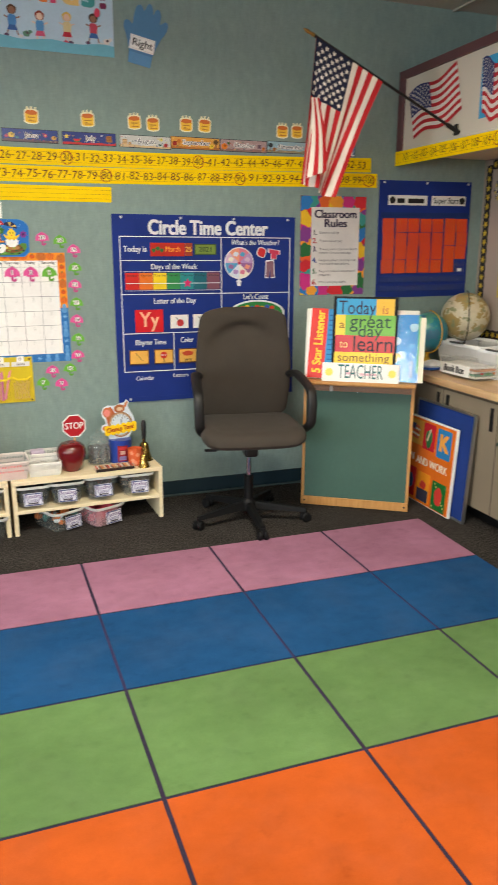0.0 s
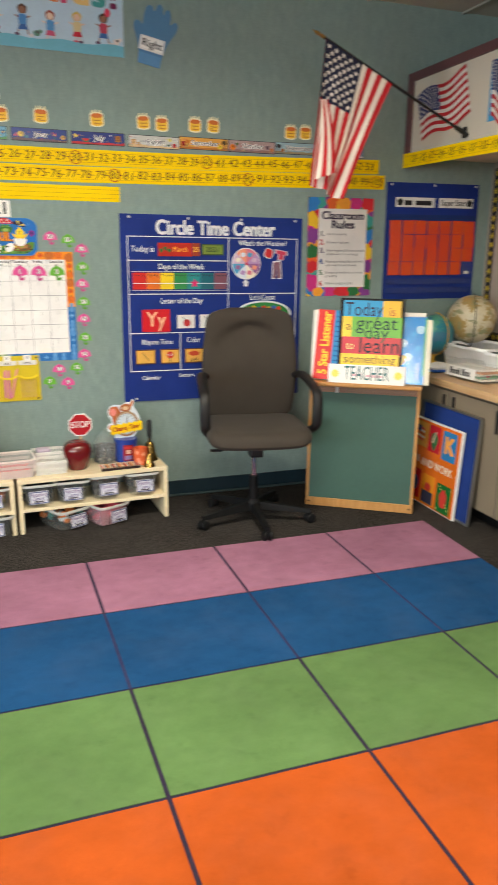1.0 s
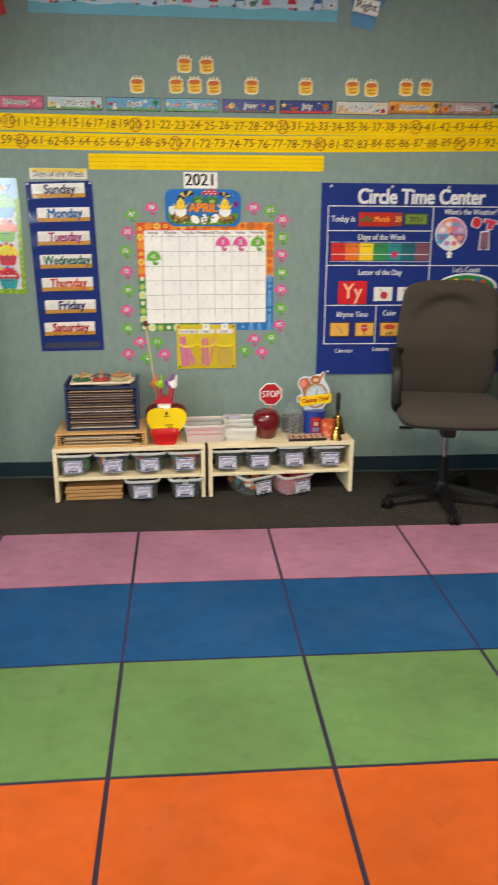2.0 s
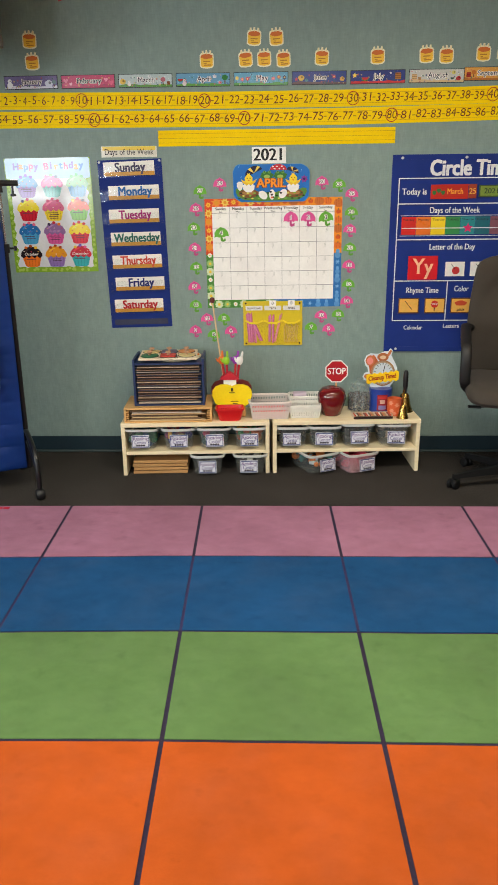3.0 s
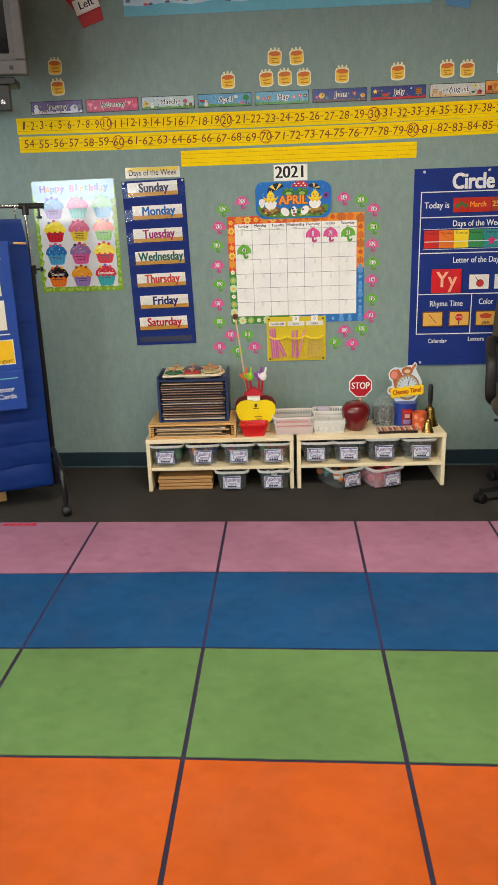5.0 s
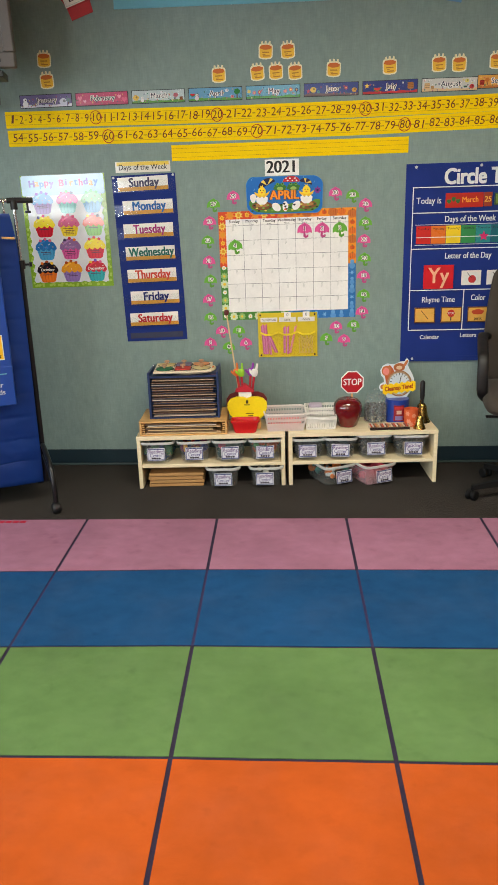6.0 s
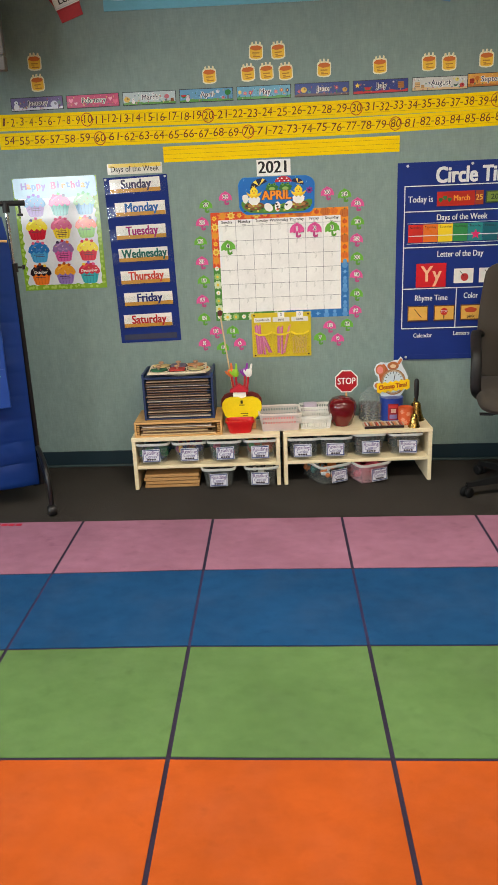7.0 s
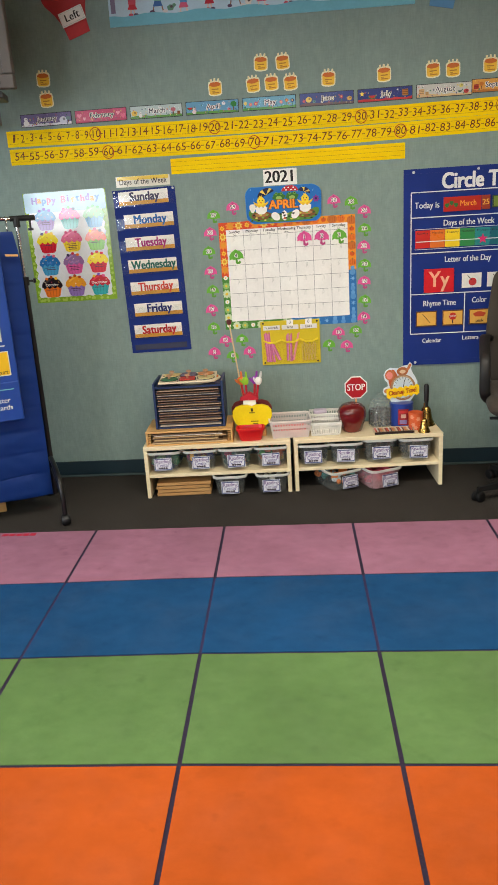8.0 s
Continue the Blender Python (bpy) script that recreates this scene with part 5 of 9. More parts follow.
MARKERS = [(27, -0.167, 1.414, 0), (29, -0.064, 1.449, 1), (25, -0.191, 1.328, 1), (23, -0.205, 1.233, 0), (21, -0.203, 1.130, 1), (19, -0.199, 1.032, 0), (17, -0.212, 0.930, 1), (15, -0.208, 0.833, 0), (13, -0.149, 0.760, 1), (11, -0.057, 0.760, 0), (5, -0.214, 0.696, 1), (8, -0.114, 0.672, 0), (6, -0.020, 0.692, 1), (30, 0.459, 1.452, 1), (28, 0.547, 1.439, 0), (26, 0.613, 1.393, 1), (24, 0.614, 1.303, 0), (22, 0.609, 1.217, 1), (20, 0.612, 1.124, 0), (18, 0.609, 1.036, 1), (16, 0.611, 0.938, 0), (14, 0.604, 0.849, 1), (12, 0.560, 0.779, 0), (10, 0.468, 0.773, 1), (7, 0.416, 0.710, 0), (9, 0.511, 0.701, 1)]
for number, mx, mz, pink in MARKERS:
    umbrella(mx, mz, number, PINK if pink else GREEN, 0.0, 0.94)
for number, i, j, colour in ((1, 4, 0, PINK), (2, 5, 0, PINK), (3, 6, 0, GREEN), (4, 0, 1, GREEN)):
    umbrella(0.212 + (CAL_X[i] + CAL_X[i + 1]) / 2, 1.10 + CAL_Y[j] - 0.03, number, colour, 0.009, 1.05)


def counting_pouch():
    p = thing("counting_pouch", on_north(0.208, 0.735, 0.3) @ Matrix.Translation((0, 0, 0.006)), "yellow clear-pocket pouch holding bundles of pink straws", "pocket chart")
    part("backing", cloth(0.318, 0.238, 16, 12, 0.0015, 5.0), plastic(214, 190, 34, 0.35), p, smooth=True)
    pinks = [plastic(206, 112, 156, 0.4), plastic(220, 140, 176, 0.4)]
    pale = plastic(216, 186, 96, 0.4)

    def bundle(x0, y0, x1, y1, n, tints):
        """n straws held close together, from the foot to the top."""
        for q in range(n):
            o = (q - (n - 1) / 2) * 0.0066
            part("straw", tube([(x0 + o * 0.9, y0, 0.0075 + 0.002 * (q % 2)), (x1 + o, y1 + 0.004 * ((q * 5) % 3 - 1), 0.0075 + 0.002 * (q % 2))], 0.0036, 6), tints[q % len(tints)], p)

    bundle(-0.118, -0.102, -0.128, 0.056, 5, pinks)
    bundle(-0.062, -0.094, -0.100, -0.006, 3, pinks)
    bundle(-0.092, -0.104, -0.104, 0.0, 2, pinks)
    bundle(-0.018, -0.098, -0.016, 0.045, 2, pinks)
    bundle(0.0, -0.104, 0.002, 0.045, 2, pinks[::-1])
    bundle(0.012, -0.098, 0.045, 0.050, 2, [pinks[1], plastic(226, 150, 130, 0.4)])
    for q in range(9):
        bundle(0.064 + 0.009 * q, -0.100, 0.062 + 0.009 * ((q * 5) % 9), -0.012 + 0.006 * (q % 3), 1, [pale])
    for k, cx in enumerate((-0.10, 0.0, 0.1)):
        pocket = part("clear_pocket", prism([(cx - 0.048, -0.11), (cx + 0.048, -0.11), (cx + 0.048, 0.02), (cx + 0.02, 0.006), (cx - 0.02, 0.006), (cx - 0.048, 0.02)], 0.0125, 0.0132), CLEAR_FILM, p)
        part("pocket_hem", prism([(cx - 0.048, 0.012), (cx - 0.02, -0.002), (cx + 0.02, -0.002), (cx + 0.048, 0.012), (cx + 0.048, 0.022), (cx + 0.02, 0.008), (cx - 0.02, 0.008), (cx - 0.048, 0.022)], 0.0133, 0.015), plastic(238, 214, 40, 0.4), pocket)
        lab = sheet("label_card", cx, 0.083, 0.09, 0.024, 0.0065, paper(226, 222, 214), p)
        text(("hundreds", "tens", "ones")[k], cx, 0.083, 0.02, 0.0085, INK, lab, 0.0)
        if k:
            dig = sheet("digit_card", cx, 0.108, 0.036, 0.03, 0.0065, WHITE, p)
            text("0", cx, 0.108, 0.024, 0.0085, GREY_INK, dig)
    for gx in (-0.145, 0.145):
        for gy in (-0.108, 0.108):
            flat("grommet", oval(gx, gy, 0.005, 0.005, 10), 0.006, BLACK, p)


counting_pouch()



def circle_chart():
    """Blue vinyl pocket chart; inside, places are wall metres less the chart's centre."""
    X0, Z0 = 1.331, 1.078
    c = thing("circle_time_chart", on_north(X0, Z0, 0.0), "royal blue vinyl circle time chart with white lettering and pocket cards", "pocket chart")
    part("backing", cloth(1.036, 1.0, 40, 40, 0.0052, 8.0), NAVY, c, smooth=True)
    white = paper(226, 228, 232)
    D = 0.0135

    def card(name, x0, x1, z1, z0, colour, depth=D, parent=c, r=0.0):
        return sheet(name, (x0 + x1) / 2 - X0, (z0 + z1) / 2 - Z0, x1 - x0, z1 - z0, depth, paper(*colour, 0.3), parent, r)

    def word(body, x, z, size, width=None, material=white, parent=c, depth=D, bold=0.02):
        return text(body, x - X0, z - Z0, size, depth, material, parent, bold, width=width)

    def rule(x0, z0, x1, z1, w=0.0048):
        return flat("white_line", rect((x0 + x1) / 2 - X0, (z0 + z1) / 2 - Z0, abs(x1 - x0) + w, abs(z1 - z0) + w), D - 0.0005, white, c, 0.0006)

    word("Circle Time Center", 1.340, 1.510, 0.105, 0.68, bold=0.042)
    rule(0.85, 1.465, 1.817, 1.465), rule(0.85, 0.747, 1.817, 0.747), rule(0.85, 0.747, 0.85, 1.465), rule(1.817, 0.747, 1.817, 1.465)
    rule(1.408, 0.955, 1.408, 1.465), rule(0.85, 1.342, 1.408, 1.342), rule(0.85, 1.165, 1.817, 1.165), rule(0.85, 0.955, 1.817, 0.955), rule(1.13, 0.747, 1.13, 0.955), rule(1.42, 0.747, 1.42, 0.955)
    word("Today is", 0.93, 1.400, 0.044, 0.125)
    m = card("month_slip", 1.012, 1.20, 1.434, 1.364, (180, 40, 30))
    word("March", 1.135, 1.40, 0.038, 0.08, paper(240, 170, 60), m, D + 0.002)
    for k in range(3):
        flat("leaf_print", oval(1.03 - X0 + 0.022 * k, 1.395 - Z0 + 0.01 * (k % 2), 0.011, 0.011, 8, 0.2, 3), D + 0.002, paper(50, 110, 50), m, 0.0005)
    d = card("date_slip", 1.203, 1.243, 1.434, 1.366, (150, 60, 40))
    word("25", 1.223, 1.40, 0.038, 0.034, paper(240, 190, 80), d, D + 0.002)
    yv = card("year_slip", 1.255, 1.38, 1.43, 1.372, (60, 84, 44))
    card("slip_face", 1.262, 1.373, 1.424, 1.378, (116, 140, 60), D + 0.0018, yv)
    word("2021", 1.318, 1.40, 0.036, 0.07, paper(50, 70, 40), yv, D + 0.004)
    word("Days of the Week", 1.14, 1.309, 0.042, 0.255)
    tints = [(206, 40, 34), (226, 116, 40), (238, 206, 40), (50, 136, 76), (40, 136, 140), (24, 96, 110), (124, 76, 90)]
    for k, tint in enumerate(tints):
        x0 = 0.872 + 0.0755 * k
        dc = card("day_card", x0, x0 + 0.0735, 1.278, 1.19, tint)
        word(("Sunday", "Monday", "Tuesday", "Wednesday", "Thursday", "Friday", "Saturday")[k], x0 + 0.0367, 1.264, 0.0155, min(0.062, 0.0095 * len(("Sunday", "Monday", "Tuesday", "Wednesday", "Thursday", "Friday", "Saturday")[k])), paper(44, 34, 44), dc, D + 0.002, 0.0)
    for y0 in (1.284, 1.184):
        rule(0.868, y0, 1.402, y0, 0.0025)
    sheet("elastic_band", 1.136 - X0, 1.222 - Z0, 0.525, 0.004, D + 0.003, white, c, thick=0.0008)
    flat("star_marker", star(1.212 - X0, 1.222 - Z0, 0.026, 0.45), D + 0.005, paper(220, 40, 110), c)
    word("Letter of the Day", 1.14, 1.127, 0.042, 0.235)
    L = card("letter_card", 0.918, 1.072, 1.083, 0.962, (204, 30, 40))
    word("Yy", 0.995, 1.026, 0.115, 0.11, paper(240, 190, 150), L, D + 0.002)
    for x0 in (1.113, 1.242):
        pc = card("picture_card", x0, x0 + 0.1, 1.052, 0.978, (232, 228, 222))
        flat("picture_print", oval(x0 + 0.055 - X0, 1.008 - Z0, 0.02, 0.02, 16), D + 0.002, paper(196, 50, 50), pc, 0.0006)
        flat("picture_stem", rect(x0 + 0.04 - X0, 1.028 - Z0, 0.003, 0.035, 0, 40), D + 0.0022, INK, pc, 0.0006)
    word("Rhyme Time", 1.0, 0.905, 0.042, 0.17)
    word("Color", 1.205, 0.912, 0.042, 0.075)
    for k, x0 in enumerate((0.882, 1.02, 1.158)):
        card("picture_card", x0 - 0.003, x0 + 0.105, 0.866, 0.785, (96, 60, 30), D - 0.001)
        pc = card("picture_card", x0 + 0.002, x0 + 0.1, 0.86, 0.791, (226, 174, 84))
        if k == 0:
            flat("picture_stem", rect(x0 + 0.05 - X0, 0.828 - Z0, 0.003, 0.06, 0, 40), D + 0.002, INK, pc, 0.0006)
        elif k == 1:
            flat("picture_print", oval(x0 + 0.05 - X0, 0.833 - Z0, 0.02, 0.02, 8), D + 0.002, paper(200, 40, 30), pc, 0.0006)
            flat("picture_stem", rect(x0 + 0.05 - X0, 0.805 - Z0, 0.005, 0.02), D + 0.002, INK, pc, 0.0006)
            word("STOP", x0 + 0.05, 0.833, 0.016, 0.032, white, pc, D + 0.003, 0.0)
        else:
            flat("picture_print", oval(x0 + 0.05 - X0, 0.838 - Z0, 0.032, 0.014, 14, 0.1, 5), D + 0.002, paper(196, 70, 40), pc, 0.0006)
            word("pink", x0 + 0.052, 0.804, 0.024, None, INK, pc, D + 0.002)
    word("Calendar", 0.962, 0.708, 0.032, 0.1)
    word("Letters", 1.165, 0.716, 0.032, 0.085)
    word("What's the Weather?", 1.61, 1.438, 0.04, 0.285)
    wheel = flat("weather_wheel", oval(1.512 - X0, 1.328 - Z0, 0.086, 0.086, 40), D, white, c)
    wedge = [(176, 140, 190), (214, 120, 140), (232, 150, 120), (206, 176, 200), (80, 160, 200), (214, 222, 232), (232, 226, 206), (150, 100, 150)]
    for k, tint in enumerate(wedge):
        pts = [(1.512 - X0, 1.328 - Z0)] + oval(1.512 - X0, 1.328 - Z0, 0.081, 0.081, 5, a0=45 * k, a1=45 * k + 45)
        flat("wheel_wedge", pts, D + 0.0018, paper(*tint, 0.3), wheel, 0.0006)
        a = radians(45 * k + 22)
        flat("wheel_print", oval(1.512 - X0 + 0.052 * math.cos(a), 1.328 - Z0 + 0.052 * math.sin(a), 0.016, 0.013, 10, 0.15, 4), D + 0.0026, paper(*wedge[(k + 3) % 8], 0.3), wheel, 0.0005)
    flat("pivot", oval(1.512 - X0, 1.328 - Z0, 0.008, 0.008, 12), D + 0.0034, paper(200, 40, 60), wheel)
    flat("arrow", [(1.500 - X0, 1.204 - Z0), (1.522 - X0, 1.204 - Z0), (1.522 - X0, 1.224 - Z0), (1.53 - X0, 1.224 - Z0), (1.511 - X0, 1.245 - Z0), (1.492 - X0, 1.224 - Z0), (1.500 - X0, 1.224 - Z0)], D, white, c)
    for name, pts, colour in (("hat_card", oval(1.645 - X0, 1.386 - Z0, 0.024, 0.026, 16, 0.08, 4), (206, 40, 44)),
                              ("shirt_card", [(1.69 - X0, 1.405 - Z0), (1.75 - X0, 1.395 - Z0), (1.752 - X0, 1.375 - Z0), (1.735 - X0, 1.375 - Z0), (1.733 - X0, 1.352 - Z0), (1.703 - X0, 1.352 - Z0), (1.705 - X0, 1.38 - Z0), (1.69 - X0, 1.385 - Z0)], (206, 60, 90)),
                              ("trousers_card", [(1.675 - X0, 1.335 - Z0), (1.715 - X0, 1.34 - Z0), (1.722 - X0, 1.25 - Z0), (1.70 - X0, 1.25 - Z0), (1.695 - X0, 1.305 - Z0), (1.69 - X0, 1.25 - Z0), (1.672 - X0, 1.25 - Z0)], (136, 96, 110))):
        mx, my = sum(p[0] for p in pts) / len(pts), sum(p[1] for p in pts) / len(pts)
        w = flat(name, [(mx + (px - mx) * 1.22, my + (py - my) * 1.14) for px, py in pts], D, white, c)
        flat("printed_face", pts, D + 0.0018, paper(*colour, 0.3), w, 0.0006)
    word("Let's Count", 1.612, 1.142, 0.042, 0.15)
    disc = flat("counting_mat", oval(1.62 - X0, 1.05 - Z0, 0.17, 0.075, 40), D, white, c)
    flat("mat_face", oval(1.62 - X0, 1.05 - Z0, 0.155, 0.065, 40), D + 0.0018, paper(40, 130, 60), disc)
    for k in range(7):
        flat("counter_print", oval(1.53 - X0 + 0.03 * k, 1.08 - Z0 + 0.006 * (k % 2), 0.014, 0.012, 12), D + 0.0036, paper(*[(220, 60, 40), (240, 180, 40), (60, 90, 180)][k % 3]), disc, 0.0006)
    part("top_hem", prism(rect(0, 0.488, 1.034, 0.022), 0.0085, 0.0105), NAVY, c, "stitched top hem")
    part("bottom_hem", prism(rect(0, -0.486, 1.034, 0.026), 0.0085, 0.0105), NAVY, c, "stitched bottom hem")
    for gx in (-0.47, -0.15, 0.15, 0.47):
        flat("grommet", oval(gx, 0.484, 0.007, 0.007, 12), D, paper(196, 198, 202, 0.3), c)
    flat("grommet", oval(-0.455, -0.484, 0.007, 0.007, 12), D, paper(196, 198, 202, 0.3), c)


circle_chart()


def rules_poster():
    p = thing("classroom_rules_poster", on_north(2.094, 1.423, 0.4), "classroom rules poster with a rainbow paint-blob border", "poster")
    W, H = 0.416, 0.553
    sheet("printed_edge", 0, 0, W, H, 0.0, paper(120, 60, 110), p)
    tints = [(236, 190, 40), (40, 110, 60), (206, 50, 130), (230, 100, 40), (40, 120, 190), (130, 60, 140), (210, 40, 50), (240, 160, 50), (60, 150, 140)]
    rnd = random.Random(5)
    k = 0
    for lap in range(2):
        for side in range(4):
            n = (5, 6, 5, 6)[side]
            for i in range(n):
                t = -0.5 + (i + 0.25 + 0.5 * lap) / n
                half = 0.036 if lap == 0 else 0.03
                x, y = [(t * (W - half), -H / 2 + half), (W / 2 - half, t * (H - half)), (t * (W - half), H / 2 - half), (-W / 2 + half, t * (H - half))][side]
                blob = oval(0, 0, rnd.uniform(0.036, 0.052), rnd.uniform(0.030, 0.042), 36, rnd.uniform(0.10, 0.16), 5 + k % 2)
                c, s = math.cos(k * 1.7), math.sin(k * 1.7)
                pts = [(max(-W / 2 + 0.001, min(W / 2 - 0.001, x + u * c - v * s)), max(-H / 2 + 0.001, min(H / 2 - 0.001, y + u * s + v * c))) for u, v in blob]
                flat("paint_blob", pts, 0.0016 + 0.00003 * k, paper(*tints[(k * 4 + side) % 9]), p, 0.0004)
                k += 1
    sheet("white_panel", 0.012, -0.005, 0.306, 0.440, 0.0036, paper(228, 224, 220), p)
    text("Classroom", 0.012, 0.176, 0.062, 0.0056, paper(40, 26, 60), p, 0.035, width=0.27)
    text("Rules", 0.012, 0.126, 0.062, 0.0056, paper(40, 26, 60), p, 0.035, width=0.145)
    lines = [("1.", (40, 30, 60), ["Listen carefully."]), ("2.", (190, 40, 60), ["Follow directions."]), ("3.", (60, 30, 90), ["Work quietly. Do not disturb", "others who are working."]),
             ("4.", (40, 70, 150), ["Respect others. Be kind with", "your words and actions."]), ("5.", (20, 110, 60), ["Respect school and personal", "property."]), ("6.", (190, 40, 50), ["Work and play safely."])]
    y = 0.075
    for num, colour, rows in lines:
        text(num, -0.118, y, 0.04, 0.0056, paper(*colour), p, 0.035)
        for q, row in enumerate(rows):
            text(row, -0.09, y - 0.02 * q, 0.0205, 0.0056, paper(90, 88, 92), p, 0.0, align="LEFT")
        y -= 0.046 if len(rows) == 1 else 0.062


rules_poster()


def star_chart():
    c = thing("orange_pocket_chart", on_north(2.703, 1.463, 0.6), "navy pocket chart with rows of orange cards", "pocket chart")
    part("backing", cloth(0.635, 0.675, 24, 26, 0.0038, 12.0), NAVY, c, smooth=True)
    for cx, w in ((-0.128, 0.265), (0.155, 0.24)):
        lab = sheet("label_card", cx, 0.227, w, 0.056, 0.011, paper(226, 224, 220), c)
        if cx > 0:
            text("Super Stars", cx - 0.018, 0.227, 0.048, 0.013, INK, lab, 0.02, width=0.175)
            flat("paw_print", oval(cx + 0.095, 0.227, 0.02, 0.02, 14, 0.1, 5), 0.013, INK, lab, 0.0006)
        else:
            flat("paw_print", oval(cx - 0.105, 0.227, 0.02, 0.02, 14, 0.1, 5), 0.013, INK, lab, 0.0006)
            bars([(cx - 0.048, 0.224, 0.05, 0.026), (cx + 0.055, 0.224, 0.11, 0.026)], 0.013, INK, lab)
    orange = paper(216, 66, 14)
    for j in range(4):
        sheet("clear_pocket", 0, 0.085 - 0.08 * j, 0.60, 0.074, 0.0135, CLEAR_FILM, c, thick=0.0006)
        for i in range(7):
            if (i, j) == (6, 3):
                continue
            sheet("orange_card", -0.251 + 0.0855 * i + random.uniform(-0.003, 0.003), 0.085 - 0.08 * j + random.uniform(-0.002, 0.002), 0.0765, 0.0785, 0.0105 + 0.0002 * (i % 3), orange, c, tilt=random.uniform(-1.5, 1.5))
    sheet("white_tag", 0.262, -0.18, 0.028, 0.018, 0.0125, WHITE, c)
    sheet("pocket_strip", 0, 0.143, 0.61, 0.03, 0.0105, fabric(22, 46, 104), c)
    for yy in (-0.23, -0.285):
        sheet("lower_pocket", 0, yy, 0.61, 0.034, 0.0105, plastic(24, 50, 116, 0.25), c, thick=0.001)
    for gx in (-0.29, 0.0, 0.29):
        flat("grommet", oval(gx, 0.325, 0.007, 0.007, 12), 0.0105, paper(196, 198, 202, 0.3), c)


star_chart()


# ---- flag, flag print and pledge on the wall box ----
def flag_strips(point, red, white, blue, parent, nu=2, nv=18, stars_r=0.011, offset=0.0015, canton_v=0.4):
    """Thirteen stripes, canton and stars laid over a surface point(u, v), u down the hoist, v along the fly."""
    def patch(u0, u1, v0, v1, off=0.0, nu=nu, nv=nv):
        bm = bmesh.new()
        g = [[bm.verts.new(point(u0 + (u1 - u0) * i / nu, v0 + (v1 - v0) * j / nv, off)) for j in range(nv + 1)] for i in range(nu + 1)]
        for i in range(nu):
            for j in range(nv):
                bm.faces.new((g[i][j], g[i][j + 1], g[i + 1][j + 1], g[i + 1][j]))
        return bm

    for k in range(13):
        part("stripe", patch(k / 13, (k + 1) / 13, 0, 1), red if k % 2 == 0 else white, parent, smooth=True)
    canton = part("canton", patch(0, 7 / 13, 0, canton_v, offset, 6, 12), blue, parent, smooth=True)
    bm = bmesh.new()
    for r in range(9):
        for q in range(6 if r % 2 == 0 else 5):
            u = (r + 1) / 10 * 7 / 13
            v = ((2 * q + 1) if r % 2 == 0 else (2 * q + 2)) / 12 * canton_v
            c0, cu, cv = point(u, v, 2 * offset), point(u + 0.01, v, 2 * offset), point(u, v + 0.01, 2 * offset)
            e1, e2 = (cv - c0).normalized(), (cu - c0).normalized()
            bm.faces.new([bm.verts.new(c0 + e1 * px - e2 * py) for px, py in star(0, 0, stars_r)])
    tagged(part("star_pattern", bm, white, canton), kind="stuff")


def flag():
    f = thing("flag", pose(0, 0, 0), "American flag hanging on a slanted black staff", "flag")
    base, tip = Vector((2.475, -0.589, 1.985)), Vector((1.672, -0.589, 2.349))
    d = (tip - base).normalized()
    part("staff", tube([base, tip], 0.0072, 10), BLACK_METAL, f)
    part("finial", join(tube([tip - d * 0.01, tip, tip + d * 0.012, tip + d * 0.03, tip + d * 0.055], [0.007, 0.009, 0.006, 0.009, 0.001], 10)), mat("dull_gilt", (150, 118, 66), 0.4, 0.8, vary=0.15, scale=18), f, "gilt spear tip", smooth=True)
    part("bracket", join(box(2.468, 2.478, -0.602, -0.576, 1.962, 2.015, 0.003), tube([base - d * 0.02, base + d * 0.06], 0.0115, 10)), BLACK, f)
    A, B, C, D = Vector((1.686, 0, 2.338)), Vector((2.040, 0, 2.176)), Vector((1.788, 0, 1.640)), Vector((1.636, 0, 1.705))

    def point(u, v, off):
        top, low = A.lerp(B, u), D.lerp(C, u)
        p = top.lerp(low, v)
        p.x -= 0.006 * math.sin(math.pi * v) * (1 - u)
        fold = 0.030 * v * math.sin(u * 9.5 + v * 1.6) + 0.016 * v * math.sin(u * 21 - v * 3)
        p.y = -0.592 + fold - off - 0.004
        p.x += 0.012 * v * math.cos(u * 9.5 + v * 1.6)
        return p

    red, white = fabric(186, 34, 40), fabric(226, 216, 204)
    flag_strips(point, red, white, fabric(26, 30, 54), f, 3, 22, 0.0125, 0.0022, 0.385)
    # the fly's upper corner, folded back over the cloth
    T0, T1, B0, B1 = Vector((1.650, -0.640, 2.075)), Vector((1.686, -0.640, 2.075)), Vector((1.622, -0.668, 1.722)), Vector((1.724, -0.668, 1.757))
    for k, tint in enumerate((white, red, white, red)):
        u0, u1 = k / 4, (k + 1) / 4
        bm = bmesh.new()
        g = [[bm.verts.new(T0.lerp(T1, u).lerp(B0.lerp(B1, u), v) + Vector((0.012 * math.sin(math.pi * v), -0.012 * math.sin(math.pi * u) * v, 0))) for v in [q / 10 for q in range(11)]] for u in (u0, (u0 + u1) / 2, u1)]
        for i in range(2):
            for j in range(10):
                bm.faces.new((g[i][j], g[i][j + 1], g[i + 1][j + 1], g[i + 1][j]))
        part("folded_stripe", bm, tint, f, smooth=True)


flag()


